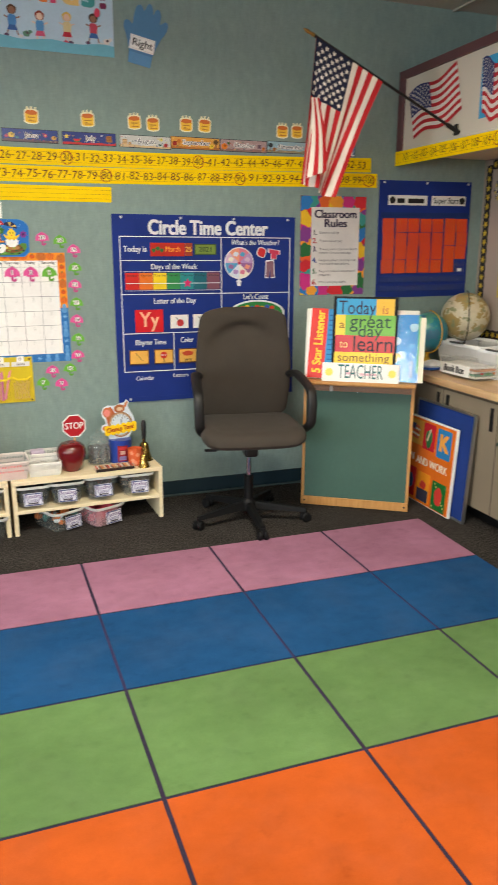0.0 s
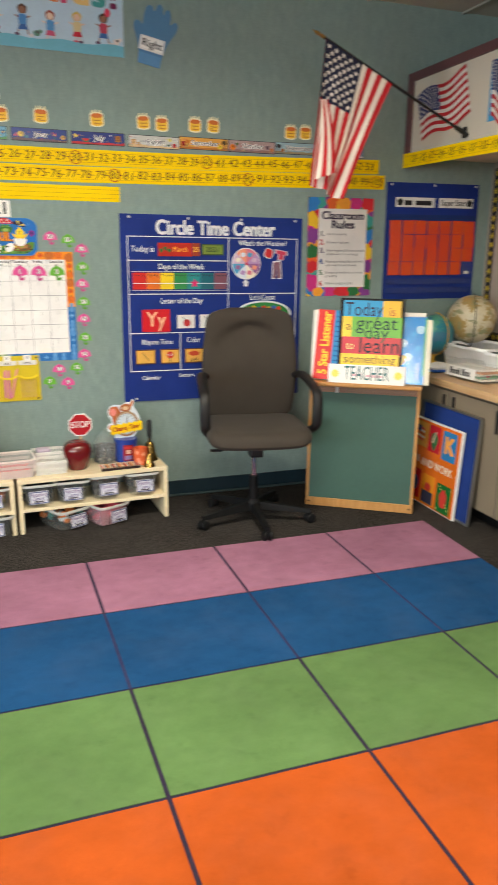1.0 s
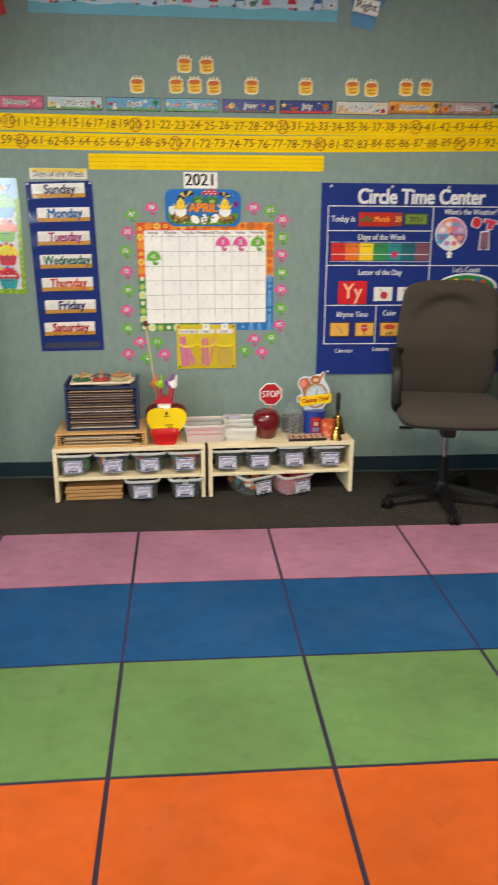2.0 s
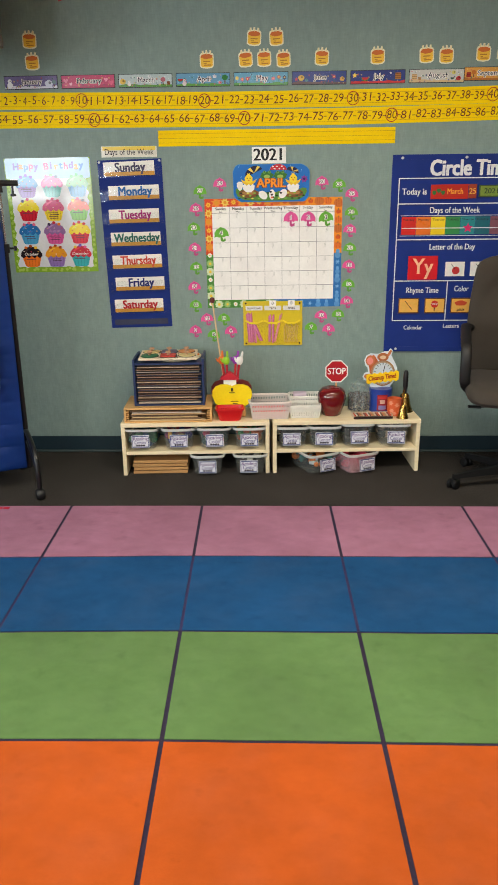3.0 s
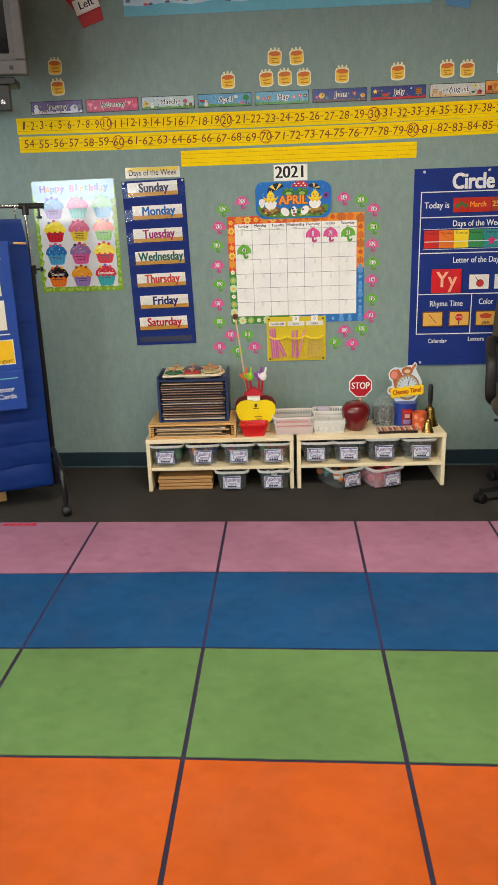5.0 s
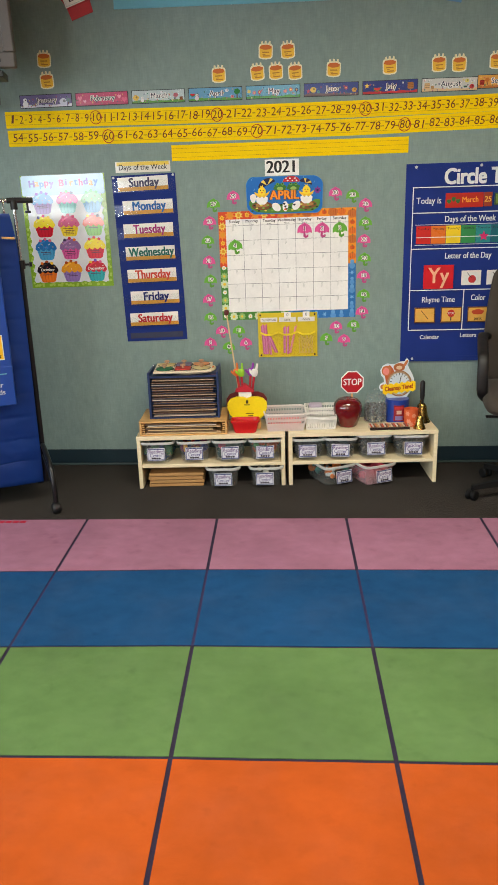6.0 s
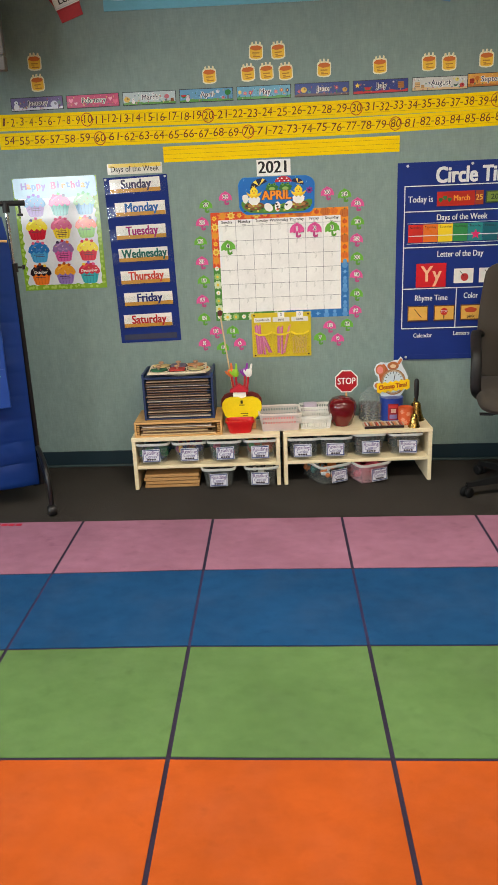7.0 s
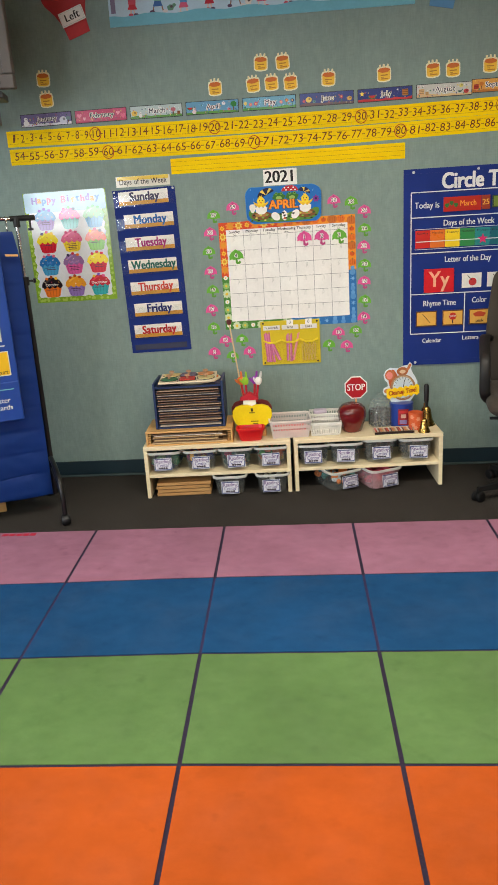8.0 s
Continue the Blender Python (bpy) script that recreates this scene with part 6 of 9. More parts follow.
def flag_print():
    p = thing("flag_print", on_east(2.493, -0.12, 2.06), "paper cut-out of a waving American flag", "wall decoration")

    def point(u, v, off):
        x = -0.02 + v * 0.434 + 0.07 * u
        y = 0.185 + 0.06 * v - (0.245 - 0.01 * v) * u + 0.016 * math.sin(v * 7.5)
        return Vector((x, y, 0.002 + off * 0.4))

    flag_strips(point, paper(186, 36, 44), paper(224, 218, 210), paper(44, 52, 104), p, 1, 16, 0.009, 0.002, 0.45)


flag_print()


def pledge_poster():
    p = thing("pledge_poster", on_east(2.493, -0.745, 2.0), "sky-blue pledge poster with a flag picture", "poster")
    sheet("sheet", 0.245, 0.15, 0.49, 0.268, 0.0, paper(64, 158, 204), p)
    text("THE PLEDGE OF ALLEGIANCE", 0.285, 0.245, 0.03, 0.002, INK, p, 0.012, width=0.345)
    rows = ["I pledge allegiance", "to the Flag", "of the United States of America,", "and to the Republic", "for which it stands,", "one nation under God,", "indivisible,", "with liberty", "and justice for all."]
    for k, row in enumerate(rows):
        text(row, 0.315, 0.215 - 0.0218 * k, 0.0205, 0.002, INK, p, 0.0, shear=0.2)

    def point(u, v, off):
        x = 0.004 + 0.165 * v + 0.02 * u * (1 - v)
        y = 0.283 - 0.255 * u - 0.05 * v + 0.014 * math.sin(v * 8.0 + u)
        return Vector((x, y, 0.003 + off * 0.4))

    flag_strips(point, paper(186, 36, 44), paper(224, 218, 210), paper(44, 52, 104), p, 1, 14, 0.006, 0.002, 0.55)


pledge_poster()

# ---- low shelves along the wall ----
SHELF_YAW = 2.80


def on_shelf(x, y, z=0.0, yaw=0.0):
    """A place in the shelves' own plan: x along them from their joint, y from the front edge backwards."""
    return pose(0.2, -0.364, 0, 0, 0, SHELF_YAW) @ pose(x, y, z, 0, 0, yaw)


def shelf_unit(x0, x1):
    s = thing("low_shelf", on_shelf(0, 0), "low pale birch shelf unit with one middle shelf", "shelf", "low shelves against the wall")
    d = 0.29
    part("top", box(x0, x1, 0, d, 0.262, 0.284, 0.003), BIRCH, s)
    for a in (x0 + 0.001, x1 - 0.021):
        part("side_panel", box(a, a + 0.02, 0.001, d - 0.001, 0.0, 0.262, 0.002), BIRCH, s)
    part("middle_shelf", box(x0 + 0.021, x1 - 0.021, 0.004, d - 0.002, 0.112, 0.13, 0.002), BIRCH, s)
    return s


shelf_unit(-0.776, -0.008)
shelf_unit(0.008, 0.776)


def tray_shape(w, d, h, taper=0.82, wall=0.003, lip=0.008, power=7.0, n=32):
    """An open tub: outer skin, rolled rim, inner skin, floor."""
    def ring(k, z, extra=0.0):
        return [(x + (extra if x > 0 else -extra) * min(1, abs(x) * 30), y + (extra if y > 0 else -extra) * min(1, abs(y) * 30), z) for x, y in squircle(w * k, d * k, n, power)]
    rings = [ring(taper * 0.9, 0.0), ring(taper, 0.006), ring(0.985, h - 0.012), ring(0.985, h - 0.011, lip), ring(0.985, h, lip), ring(0.985, h, 0.0), ring(0.955, h - 0.004), ring(taper * 0.96, 0.01), ring(taper * 0.85, 0.008)]
    return loft(rings, True)


def clutter(w, d, z, n, seed, colours, size=0.018, parent=None):
    """Small loose pieces heaped in a tub, one part for each colour."""
    rnd = random.Random(seed)
    heaps = {c: [] for c in colours}
    for k in range(n):
        s = size * rnd.uniform(0.6, 1.3)
        b = box(-s, s, -s * rnd.uniform(0.3, 1), s * rnd.uniform(0.3, 1), -s * 0.4, s * 0.4, s * 0.2, 1) if k % 3 else lathe([(0, -s), (s * 0.7, -s * 0.7), (s, 0), (s * 0.7, s * 0.7), (0, s)], 8)
        moved(b, pose(rnd.uniform(-w, w) / 2, rnd.uniform(-d, d) / 2, z + rnd.uniform(0, 0.05), rnd.uniform(0, 360), rnd.uniform(0, 360), rnd.uniform(0, 360)))
        heaps[colours[k % len(colours)]].append(b)
    for c, bs in heaps.items():
        if bs:
            tagged(part("content_heap", join(*bs), plastic(*c, 0.5), parent, smooth=False), kind="stuff")


BIN_TINTS = [[(30, 100, 66), (20, 40, 50), (30, 70, 110)], [(176, 34, 40), (36, 44, 120), (206, 150, 60), (120, 40, 80)], [(30, 60, 60), (50, 80, 66), (176, 60, 100)], [(60, 120, 60), (190, 150, 60), (40, 40, 44), (190, 90, 40)],
             [(26, 30, 34), (44, 46, 50)], [(40, 70, 70), (24, 28, 36)], [(44, 36, 34), (90, 60, 46)], [(90, 80, 70), (46, 46, 46), (150, 130, 110)]]


def book_bin(m, w, d, h, tints, seed, label_dx=0.0, tilt=0.0, n=60, tint=None):
    b = thing("plastic_bin", m, "translucent plastic bin with a printed reading centre label", "storage bin", "reading centre bins")
    part("tub", tray_shape(w, d, h), tint or BIN_CLEAR, b, smooth=True)
    ring = lambda k, z: [(x * k, y * (1 + (k - 1) * w / d), z) for x, y in squircle(w * 0.985 + 0.016, d * 0.985 + 0.016, 40, 7.0)]
    part("rim", loft([ring(1.0, h - 0.011), ring(1.012, h - 0.009), ring(1.012, h + 0.001), ring(0.93, h + 0.0015), ring(0.93, h + 0.0003), ring(0.995, h + 0.0002), ring(0.995, h - 0.011)], False), CLEAR_RIM, b, "pale thickened rim", smooth=True)
    clutter(w * 0.68, d * 0.68, 0.03, n, seed, tints, 0.02, b)
    lab = part("label_card", moved(prism(rect(0, 0, 0.092, 0.066, 0, tilt), 0, 0.0012), pose(label_dx, -d / 2 * 0.925 - 0.006, h * 0.45, 83, 0, 0)), paper(214, 214, 222), b)
    m2 = pose(label_dx, -d / 2 * 0.925 - 0.0075, h * 0.45, 83, 0, 0)
    frame_pts = [prism(rect(0, 0.029, 0.0865, 0.0036), 0.0002, 0.0006), prism(rect(0, -0.029, 0.0865, 0.0036), 0.0002, 0.0006), prism(rect(-0.042, 0, 0.0036, 0.0538), 0.0002, 0.0006), prism(rect(0.042, 0, 0.0036, 0.0538), 0.0002, 0.0006)]
    frame_pts += [prism(rect(0, 0.0265, 0.080, 0.0012), 0.0002, 0.0006), prism(rect(0, -0.0265, 0.080, 0.0012), 0.0002, 0.0006)]
    part("label_border", moved(join(*frame_pts), m2), paper(72, 80, 124), lab)
    part("lettering", moved(letters("Reading", 0.028, 0.014, 0, 0.076), m2 @ pose(0, 0.015, 0.0006, 0, 0, tilt)), paper(112, 86, 134), lab)
    part("lettering", moved(letters("Center", 0.028, 0.014, 0, 0.064), m2 @ pose(0, -0.005, 0.0006, 0, 0, tilt)), paper(104, 98, 146), lab)
    part("label_picture", moved(join(*[prism(oval(-0.018 + 0.012 * q, -0.02, 0.006, 0.005, 8), 0.0002, 0.0007) for q in range(4)]), m2), paper(60, 50, 60), lab)
    return b


for k, bx in enumerate((-0.672, -0.484, -0.297, -0.110)):
    book_bin(on_shelf(bx, 0.13, 0.131, random.uniform(-2, 2)), 0.175, 0.25, 0.118, BIN_TINTS[k], 10 + k, 0.004 * (k % 3 - 1), (1.5, -1, 2, 0.5)[k])
for k, bx in enumerate((0.115, 0.283, 0.455, 0.645)):
    book_bin(on_shelf(bx, 0.13, 0.131, random.uniform(-3, 3)), 0.172, 0.25, (0.118, 0.118, 0.130, 0.124)[k], BIN_TINTS[4 + k], 20 + k, 0.006 * (k - 1), (0.5, -1, 2, -1.5)[k])
book_bin(on_shelf(-0.333, 0.10, 0.0, 0), 0.172, 0.26, 0.112, [(60, 60, 60), (90, 90, 90)], 31, 0.0, n=8)
book_bin(on_shelf(-0.112, 0.10, 0.0, 2), 0.172, 0.26, 0.112, [(220, 216, 200), (200, 190, 150)], 32, -0.01, n=9)
book_bin(on_shelf(0.225, 0.085, 0.0, 24), 0.18, 0.26, 0.112, [(230, 130, 60), (200, 210, 210), (60, 130, 120)], 33, 0.02, n=22)
book_bin(on_shelf(0.435, 0.085, 0.0, 22), 0.18, 0.26, 0.112, [(210, 60, 80), (226, 90, 110)], 34, 0.02, n=30, tint=mat("pink_clear_plastic", (226, 180, 186), 0.2, vary=0.02, alpha=0.4))


def wooden_trays():
    t = thing("wooden_puzzle_trays", on_shelf(-0.605, 0.02), "stack of three flat wooden puzzle trays on the floor", "puzzle tray")
    tray_wood = wood("aged_tray_wood", (166, 122, 72), (196, 152, 98))
    for k in range(4):
        dx = (0.0, 0.004, -0.002, 0.003)[k]
        part("tray_board", box(-0.122 + dx, 0.165 + dx, 0.0, 0.24, 0.002 + 0.019 * k, 0.0175 + 0.019 * k, 0.002), tray_wood, t)


wooden_trays()


def tray_box():
    """Open-fronted wooden sorter that the puzzle rack stands on."""
    t = thing("wooden_paper_tray", on_shelf(-0.53, 0.008, 0.2845), "honey-coloured wooden tray holding flat sheets", "paper tray")
    w, d, h = 0.226, 0.27, 0.078
    part("top", box(-w, w, 0, d, h - 0.01, h, 0.002), MAPLE, t)
    part("base", box(-w, w, 0.003, d, 0, 0.008, 0.001), MAPLE, t)
    for a in (-w + 0.0005, w - 0.0105):
        part("side_panel", box(a, a + 0.01, 0.001, d, 0.008, h - 0.01), MAPLE, t)
    part("back", box(-w + 0.0105, w - 0.0105, d - 0.008, d - 0.001, 0.008, h - 0.01), MAPLE, t)
    for sx in (-1, 1):
        part("comb_rail", join(*[box(sx * (w - 0.019) - 0.007, sx * (w - 0.019) + 0.007, 0.004, 0.02, 0.010 + 0.0115 * q, 0.015 + 0.0115 * q) for q in range(5)]), MAPLE, t, "slotted wooden rail")
    for k in range(7):
        tint = [(206, 176, 132), (120, 92, 66), (200, 168, 122), (96, 74, 56), (186, 152, 110), (216, 204, 184), (110, 88, 68)][k]
        part("flat_sheet", box(-w + 0.03 + 0.006 * (k % 3), w - 0.035 - 0.02 * ((k * 5) % 4), 0.006 + 0.004 * (k % 2), d - 0.03, 0.0095 + 0.0078 * k, 0.0145 + 0.0078 * k), paper(*tint), t)


tray_box()


def puzzle_rack():
    r = thing("puzzle_rack", on_shelf(-0.522, 0.05, 0.3632), "navy puzzle rack packed with wooden puzzles", "puzzle rack")
    blue = mat("navy_painted_wood", (34, 52, 92), 0.4, vary=0.1, scale=8)
    w, d, h = 0.182, 0.24, 0.226
    for a in (-w, w - 0.012):
        part("side_panel", box(a, a + 0.012, 0, d, 0, h + 0.016, 0.002), blue, r)
        for q in (0.03, d - 0.03):
            part("screw_head", moved(lathe([(0, 0.0015), (0.004, 0.001), (0.0045, 0), (0, 0)], 10), pose(a + 0.006, q, h + 0.0158)), CHROME, r)
    part("top", box(-w + 0.0125, w - 0.0125, 0.002, d, h - 0.012, h - 0.001), blue, r)
    part("base", box(-w + 0.0125, w - 0.0125, 0.002, d, 0.001, 0.009), blue, r)
    part("back", box(-w + 0.0125, w - 0.0125, d - 0.008, d - 0.001, 0.009, h - 0.012), blue, r)
    woods = [(190, 176, 160), (132, 104, 84), (146, 116, 96), (112, 84, 68), (170, 144, 120), (120, 92, 76)]
    n = 15
    for k in range(n):
        z = 0.012 + (h - 0.028) * k / n
        part("slot_rail", box(-w + 0.0125, w - 0.0125, 0.012, d - 0.01, z, z + 0.0025), blue, r)
        off = random.uniform(-0.012, 0.004)
        part("puzzle_board", box(-w + 0.016 + random.choice((0.0, 0.004, 0.008)), w - 0.018 - random.choice((0.0, 0.004, 0.016, 0.008)), off + 0.006, d - 0.02, z + 0.003, z + 0.0068, 0.001, 1), paper(*woods[(k * 5) % 6], 0.6), r)
    cp = thing("clock_puzzle", on_shelf(-0.489, 0.200, 0.5895, 0), "round pale wooden clock puzzle lying under a knob puzzle", "puzzle")
    part("disc", lathe([(0, 0), (0.128, 0), (0.130, 0.004), (0.127, 0.009), (0, 0.009)], 40), paper(226, 212, 178), cp, smooth=True)
    for k in range(12):
        q = radians(30 * k)
        part("number_piece", moved(lathe([(0, 0), (0.018, 0), (0.018, 0.006), (0, 0.006)], 12), pose(0.1 * math.cos(q), 0.1 * math.sin(q), 0.0092)), paper(*((226, 130, 60), (206, 66, 50), (236, 190, 90))[k % 3]), cp)
    p = thing("knob_puzzle", on_shelf(-0.525, 0.150, 0.6046, 2), "wooden knob puzzle lying on a round puzzle on the rack", "puzzle")
    part("board", box(-0.148, 0.148, -0.118, 0.118, 0, 0.01, 0.003), paper(222, 208, 180), p)
    part("board_line", join(*[box(x - 0.001, x + 0.001, -0.112, 0.112, 0.0101, 0.0106) for x in (-0.049, 0.049)], box(-0.142, 0.142, -0.001, 0.001, 0.0101, 0.0107)), paper(90, 70, 50), p, "dark printed dividing lines")
    pieces = [(-0.095, -0.055, (52, 110, 74)), (0.0, -0.058, (186, 62, 52)), (0.095, -0.055, (196, 180, 126)), (-0.09, 0.05, (214, 190, 130)), (0.0, 0.05, (110, 100, 120)), (0.09, 0.05, (206, 140, 90))]
    for k, (px, py, tint) in enumerate(pieces):
        pc = part("puzzle_piece", moved(prism(rect(0, 0, 0.078, 0.075, 0.01) if k % 3 == 1 else oval(0, 0, 0.042, 0.038, 20, 0.05, 3), 0, 0.007), pose(px, py, 0.0102)), paper(*tint), p)
        part("piece_edge", moved(prism(rect(0, 0, 0.088, 0.085, 0.012) if k % 3 == 1 else oval(0, 0, 0.047, 0.043, 20, 0.05, 3), 0, 0.0012), pose(px, py, 0.0101)), INK, pc)
        part("knob", moved(lathe([(0, 0), (0.006, 0), (0.006, 0.008), (0.014, 0.012), (0.014, 0.017), (0.008, 0.02), (0, 0.02)], 14), pose(px, py, 0.0172)), paper(184, 142, 110), pc, smooth=True)
    return r


puzzle_rack()


def apple_holder():
    """Flat apple-shaped stand with a little house box and hand-tipped pointers."""
    a = thing("apple_pointer_stand", on_shelf(-0.2, 0.11, 0.2845, -2), "yellow apple-shaped stand holding hand-tipped pointers", "pointer stand")
    half = [(0.0, 0.058), (0.02, 0.066), (0.055, 0.068), (0.085, 0.058), (0.102, 0.036), (0.104, 0.008), (0.09, -0.03), (0.062, -0.056), (0.03, -0.066), (0.0, -0.062)]
    outline = half + [(-x, y) for x, y in half[-2:0:-1]]
    part("apple_face", moved(prism(outline, -0.007, 0.007), pose(0, 0, 0.105, 90, 0, 0)), paper(242, 212, 20, 0.4), a)
    back = [(x * 1.04 - 0.004, y * 1.12 + 0.006) for x, y in outline]
    part("apple_back", moved(prism(back, -0.006, 0.006), pose(0, 0.05, 0.105, 90, 0, 0)), mat("dark_red_wood", (110, 30, 30), 0.45), a)
    part("foot", box(-0.07, 0.07, -0.012, 0.06, 0.0, 0.045, 0.004), MAPLE, a)
    house = part("house_box", join(box(-0.044, 0.022, 0.010, 0.042, 0.145, 0.195)), WHITE, a)
    part("roof", moved(prism([(-0.056, 0), (0.04, 0), (0.04, 0.01), (-0.008, 0.04), (-0.056, 0.01)], -0.022, 0.022), pose(-0.004, 0.026, 0.1952, 90, 0, 0)), paper(190, 36, 50), house)
    part("emblem", moved(prism(rect(0, 0, 0.012, 0.018, 0.003), 0, 0.003), pose(0.0, -0.0075, 0.146, 90, 0, 0)), paper(70, 58, 24), a)
    m = pose(0, -0.0082, 0.1, 90, 0, 0)
    for bx, by, bw in ((0.0, 0.03, 0.03), (0.012, -0.016, 0.04), (0.016, -0.028, 0.026)):
        part("writing_bar", moved(prism(rect(bx, by, bw, 0.005), 0, 0.0006), m), paper(120, 98, 24), a)
    for px, py, lean, hue, sleeve in ((-0.062, 0.045, -8, (236, 120, 50), (206, 60, 60)), (-0.035, 0.03, -4, (150, 204, 40), (190, 40, 60)), (0.022, 0.045, 4, (150, 50, 170), (206, 50, 60)), (0.042, 0.03, 8, (236, 232, 226), (190, 30, 50))):
        ptr = part("pointer_rod", moved(tube([(0, 0, 0.0), (0, 0, 0.10)], 0.006, 8), pose(px * 0.6, py, 0.18, 0, lean, 0)), paper(*sleeve), a)
        top = pose(px * 0.6, py, 0.18, 0, lean, 0) @ Matrix.Translation((0, 0, 0.092)) @ Matrix.Diagonal((0.86, 0.86, 0.86, 1))
        palm = loft([[(x, y, z) for x, y in squircle(w, w * 0.6, 12, 3)] for w, z in ((0.018, 0), (0.036, 0.008), (0.042, 0.025), (0.036, 0.042), (0.016, 0.048))])
        index = tube([(0.008, 0, 0.04), (0.01, 0, 0.065), (0.011, 0, 0.082)], [0.0075, 0.007, 0.005], 8)
        thumb = tube([(-0.018, -0.004, 0.018), (-0.028, -0.006, 0.032), (-0.03, -0.006, 0.042)], [0.007, 0.006, 0.004], 8)
        part("pointer_glove", moved(join(palm, index, thumb), top), plastic(*hue, 0.5), ptr, smooth=True)
    stick = part("long_pointer", tube([(-0.03, 0.055, 0.06), (-0.095, 0.06, 0.59)], 0.004, 8), wood("pale_dowel", (206, 176, 130), (222, 196, 150), (12, 12, 1)), a)
    part("rubber_tip", moved(lathe([(0, -0.016), (0.010, -0.012), (0.014, 0), (0.011, 0.012), (0, 0.016)], 14), pose(-0.096, 0.06, 0.60)), mat("dark_red_rubber", (96, 30, 30), 0.5), stick, smooth=True)
    t = thing("red_tub", on_shelf(-0.212, 0.052, 0.2845, 1), "small bright red plastic tub", "tub")
    part("tub", tray_shape(0.142, 0.08, 0.068, 0.8, 0.003, 0.005, 6.0), plastic(206, 24, 28, 0.35), t, smooth=True)


apple_holder()


def slatted_basket(name, m, w, d, h, material, label, cols, rows=2, taper=0.86, group="", slot_h=None):
    """A moulded basket: rim, corner posts and bars round real slots."""
    b = thing(name, m, label, "basket", group)
    part("base", moved(prism(rect(0, 0, w * taper, d * taper, 0.012), 0, 0.004), pose(0, 0, 0)), material, b)
    rim = loft([[(x * k, y * k2, z) for x, y in squircle(w, d, 36, 8)] for k, k2, z in ((0.97, 0.96, h - 0.014), (1.03, 1.04, h - 0.014), (1.03, 1.04, h - 0.002), (0.97, 0.96, h), (0.97, 0.96, h - 0.014))], False)
    part("rim", rim, material, b, smooth=True)

    def bar(t, side, wid, z0, z1):
        out = []
        for z in (z0, z1):
            k = taper + (0.985 - taper) * z / h
            if side in (0, 2):
                s = -1 if side == 0 else 1
                c = (t * w * k, s * d / 2 * k)
                ring = [(c[0] - wid / 2, c[1] - 0.0015), (c[0] + wid / 2, c[1] - 0.0015), (c[0] + wid / 2, c[1] + 0.0015), (c[0] - wid / 2, c[1] + 0.0015)]
            else:
                s = 1 if side == 1 else -1
                c = (s * w / 2 * k, t * d * k)
                ring = [(c[0] - 0.0015, c[1] - wid / 2), (c[0] + 0.0015, c[1] - wid / 2), (c[0] + 0.0015, c[1] + wid / 2), (c[0] - 0.0015, c[1] + wid / 2)]
            out.append([(x, y, z) for x, y in ring])
        return loft(out)

    bands = [(0.0, 0.14), (0.98 - 0.12, 0.98)] if rows == 1 else [(0.0, 0.13), (0.48, 0.56), (0.88, 0.98)]
    for side in range(4):
        n = cols if side in (0, 2) else max(3, round(cols * d / w))
        span = w if side in (0, 2) else d
        bs = [bar(-0.5 + i / n, side, span / n * (0.46 if 0 < i < n else 0.5), 0.002, h - 0.012) for i in range(n + 1)]
        bs += [bar(0.0, side, span * (taper + (0.985 - taper) * (a + c) / 2), a * h + 0.002, c * h) for a, c in bands]
        part("side_grille", join(*bs), material, b)
    return b


WHITE_PL = plastic(228, 226, 220, 0.4)
FROSTED = mat("frosted_plastic", (250, 245, 242), 0.3, vary=0.03, alpha=0.62)


def frosted_basket(m, w, d, h):
    """A see-through basket: solid lower walls, two rows of square holes under the rim."""
    b = thing("plastic_basket", m, "frosted clear plastic basket with pink papers inside", "basket")
    k = 0.86
    low = [(-w / 2 * k, -d / 2 * k), (w / 2 * k, -d / 2 * k), (w / 2 * k, d / 2 * k), (-w / 2 * k, d / 2 * k)]
    top = [(-w / 2, -d / 2), (w / 2, -d / 2), (w / 2, d / 2), (-w / 2, d / 2)]
    part("base", prism(low, 0.0, 0.003), FROSTED, b)
    for s in range(4):
        p0, p1, q0, q1 = Vector((*low[s], 0)), Vector((*low[(s + 1) % 4], 0)), Vector((*top[s], h - 0.004)), Vector((*top[(s + 1) % 4], h - 0.004))
        n = int((p1 - p0).length / 0.0125)
        us = [0.0] + [t for i in range(n) for t in ((i + 0.7) / (n + 0.9), (i + 1.25) / (n + 0.9))] + [1.0]
        vs = [0.0, 0.46, 0.56, 0.72, 0.84, 1.0]
        bm = bmesh.new()
        g = [[bm.verts.new(p0.lerp(p1, u).lerp(q0.lerp(q1, u), v)) for v in vs] for u in us]
        for i in range(len(us) - 1):
            for j in range(len(vs) - 1):
                if not (i % 2 == 1 and j in (1, 3)):
                    bm.faces.new((g[i][j], g[i + 1][j], g[i + 1][j + 1], g[i][j + 1]))
        bmesh.ops.solidify(bm, geom=bm.faces[:], thickness=0.002)
        part("pierced_side", bm, FROSTED, b)
    part("rim", loft([[(x * a, y * a, z) for x, y in squircle(w, d, 36, 10)] for a, z in ((0.98, h - 0.008), (1.04, h - 0.008), (1.04, h), (0.98, h), (0.98, h - 0.008))], False), plastic(232, 226, 220, 0.35), b, "white rolled rim", smooth=True)
    part("content_heap", box(-w * 0.4, w * 0.4, -d * 0.38, d * 0.38, 0.004, h * 0.42, 0.006), paper(232, 140, 136), b, "pink papers")


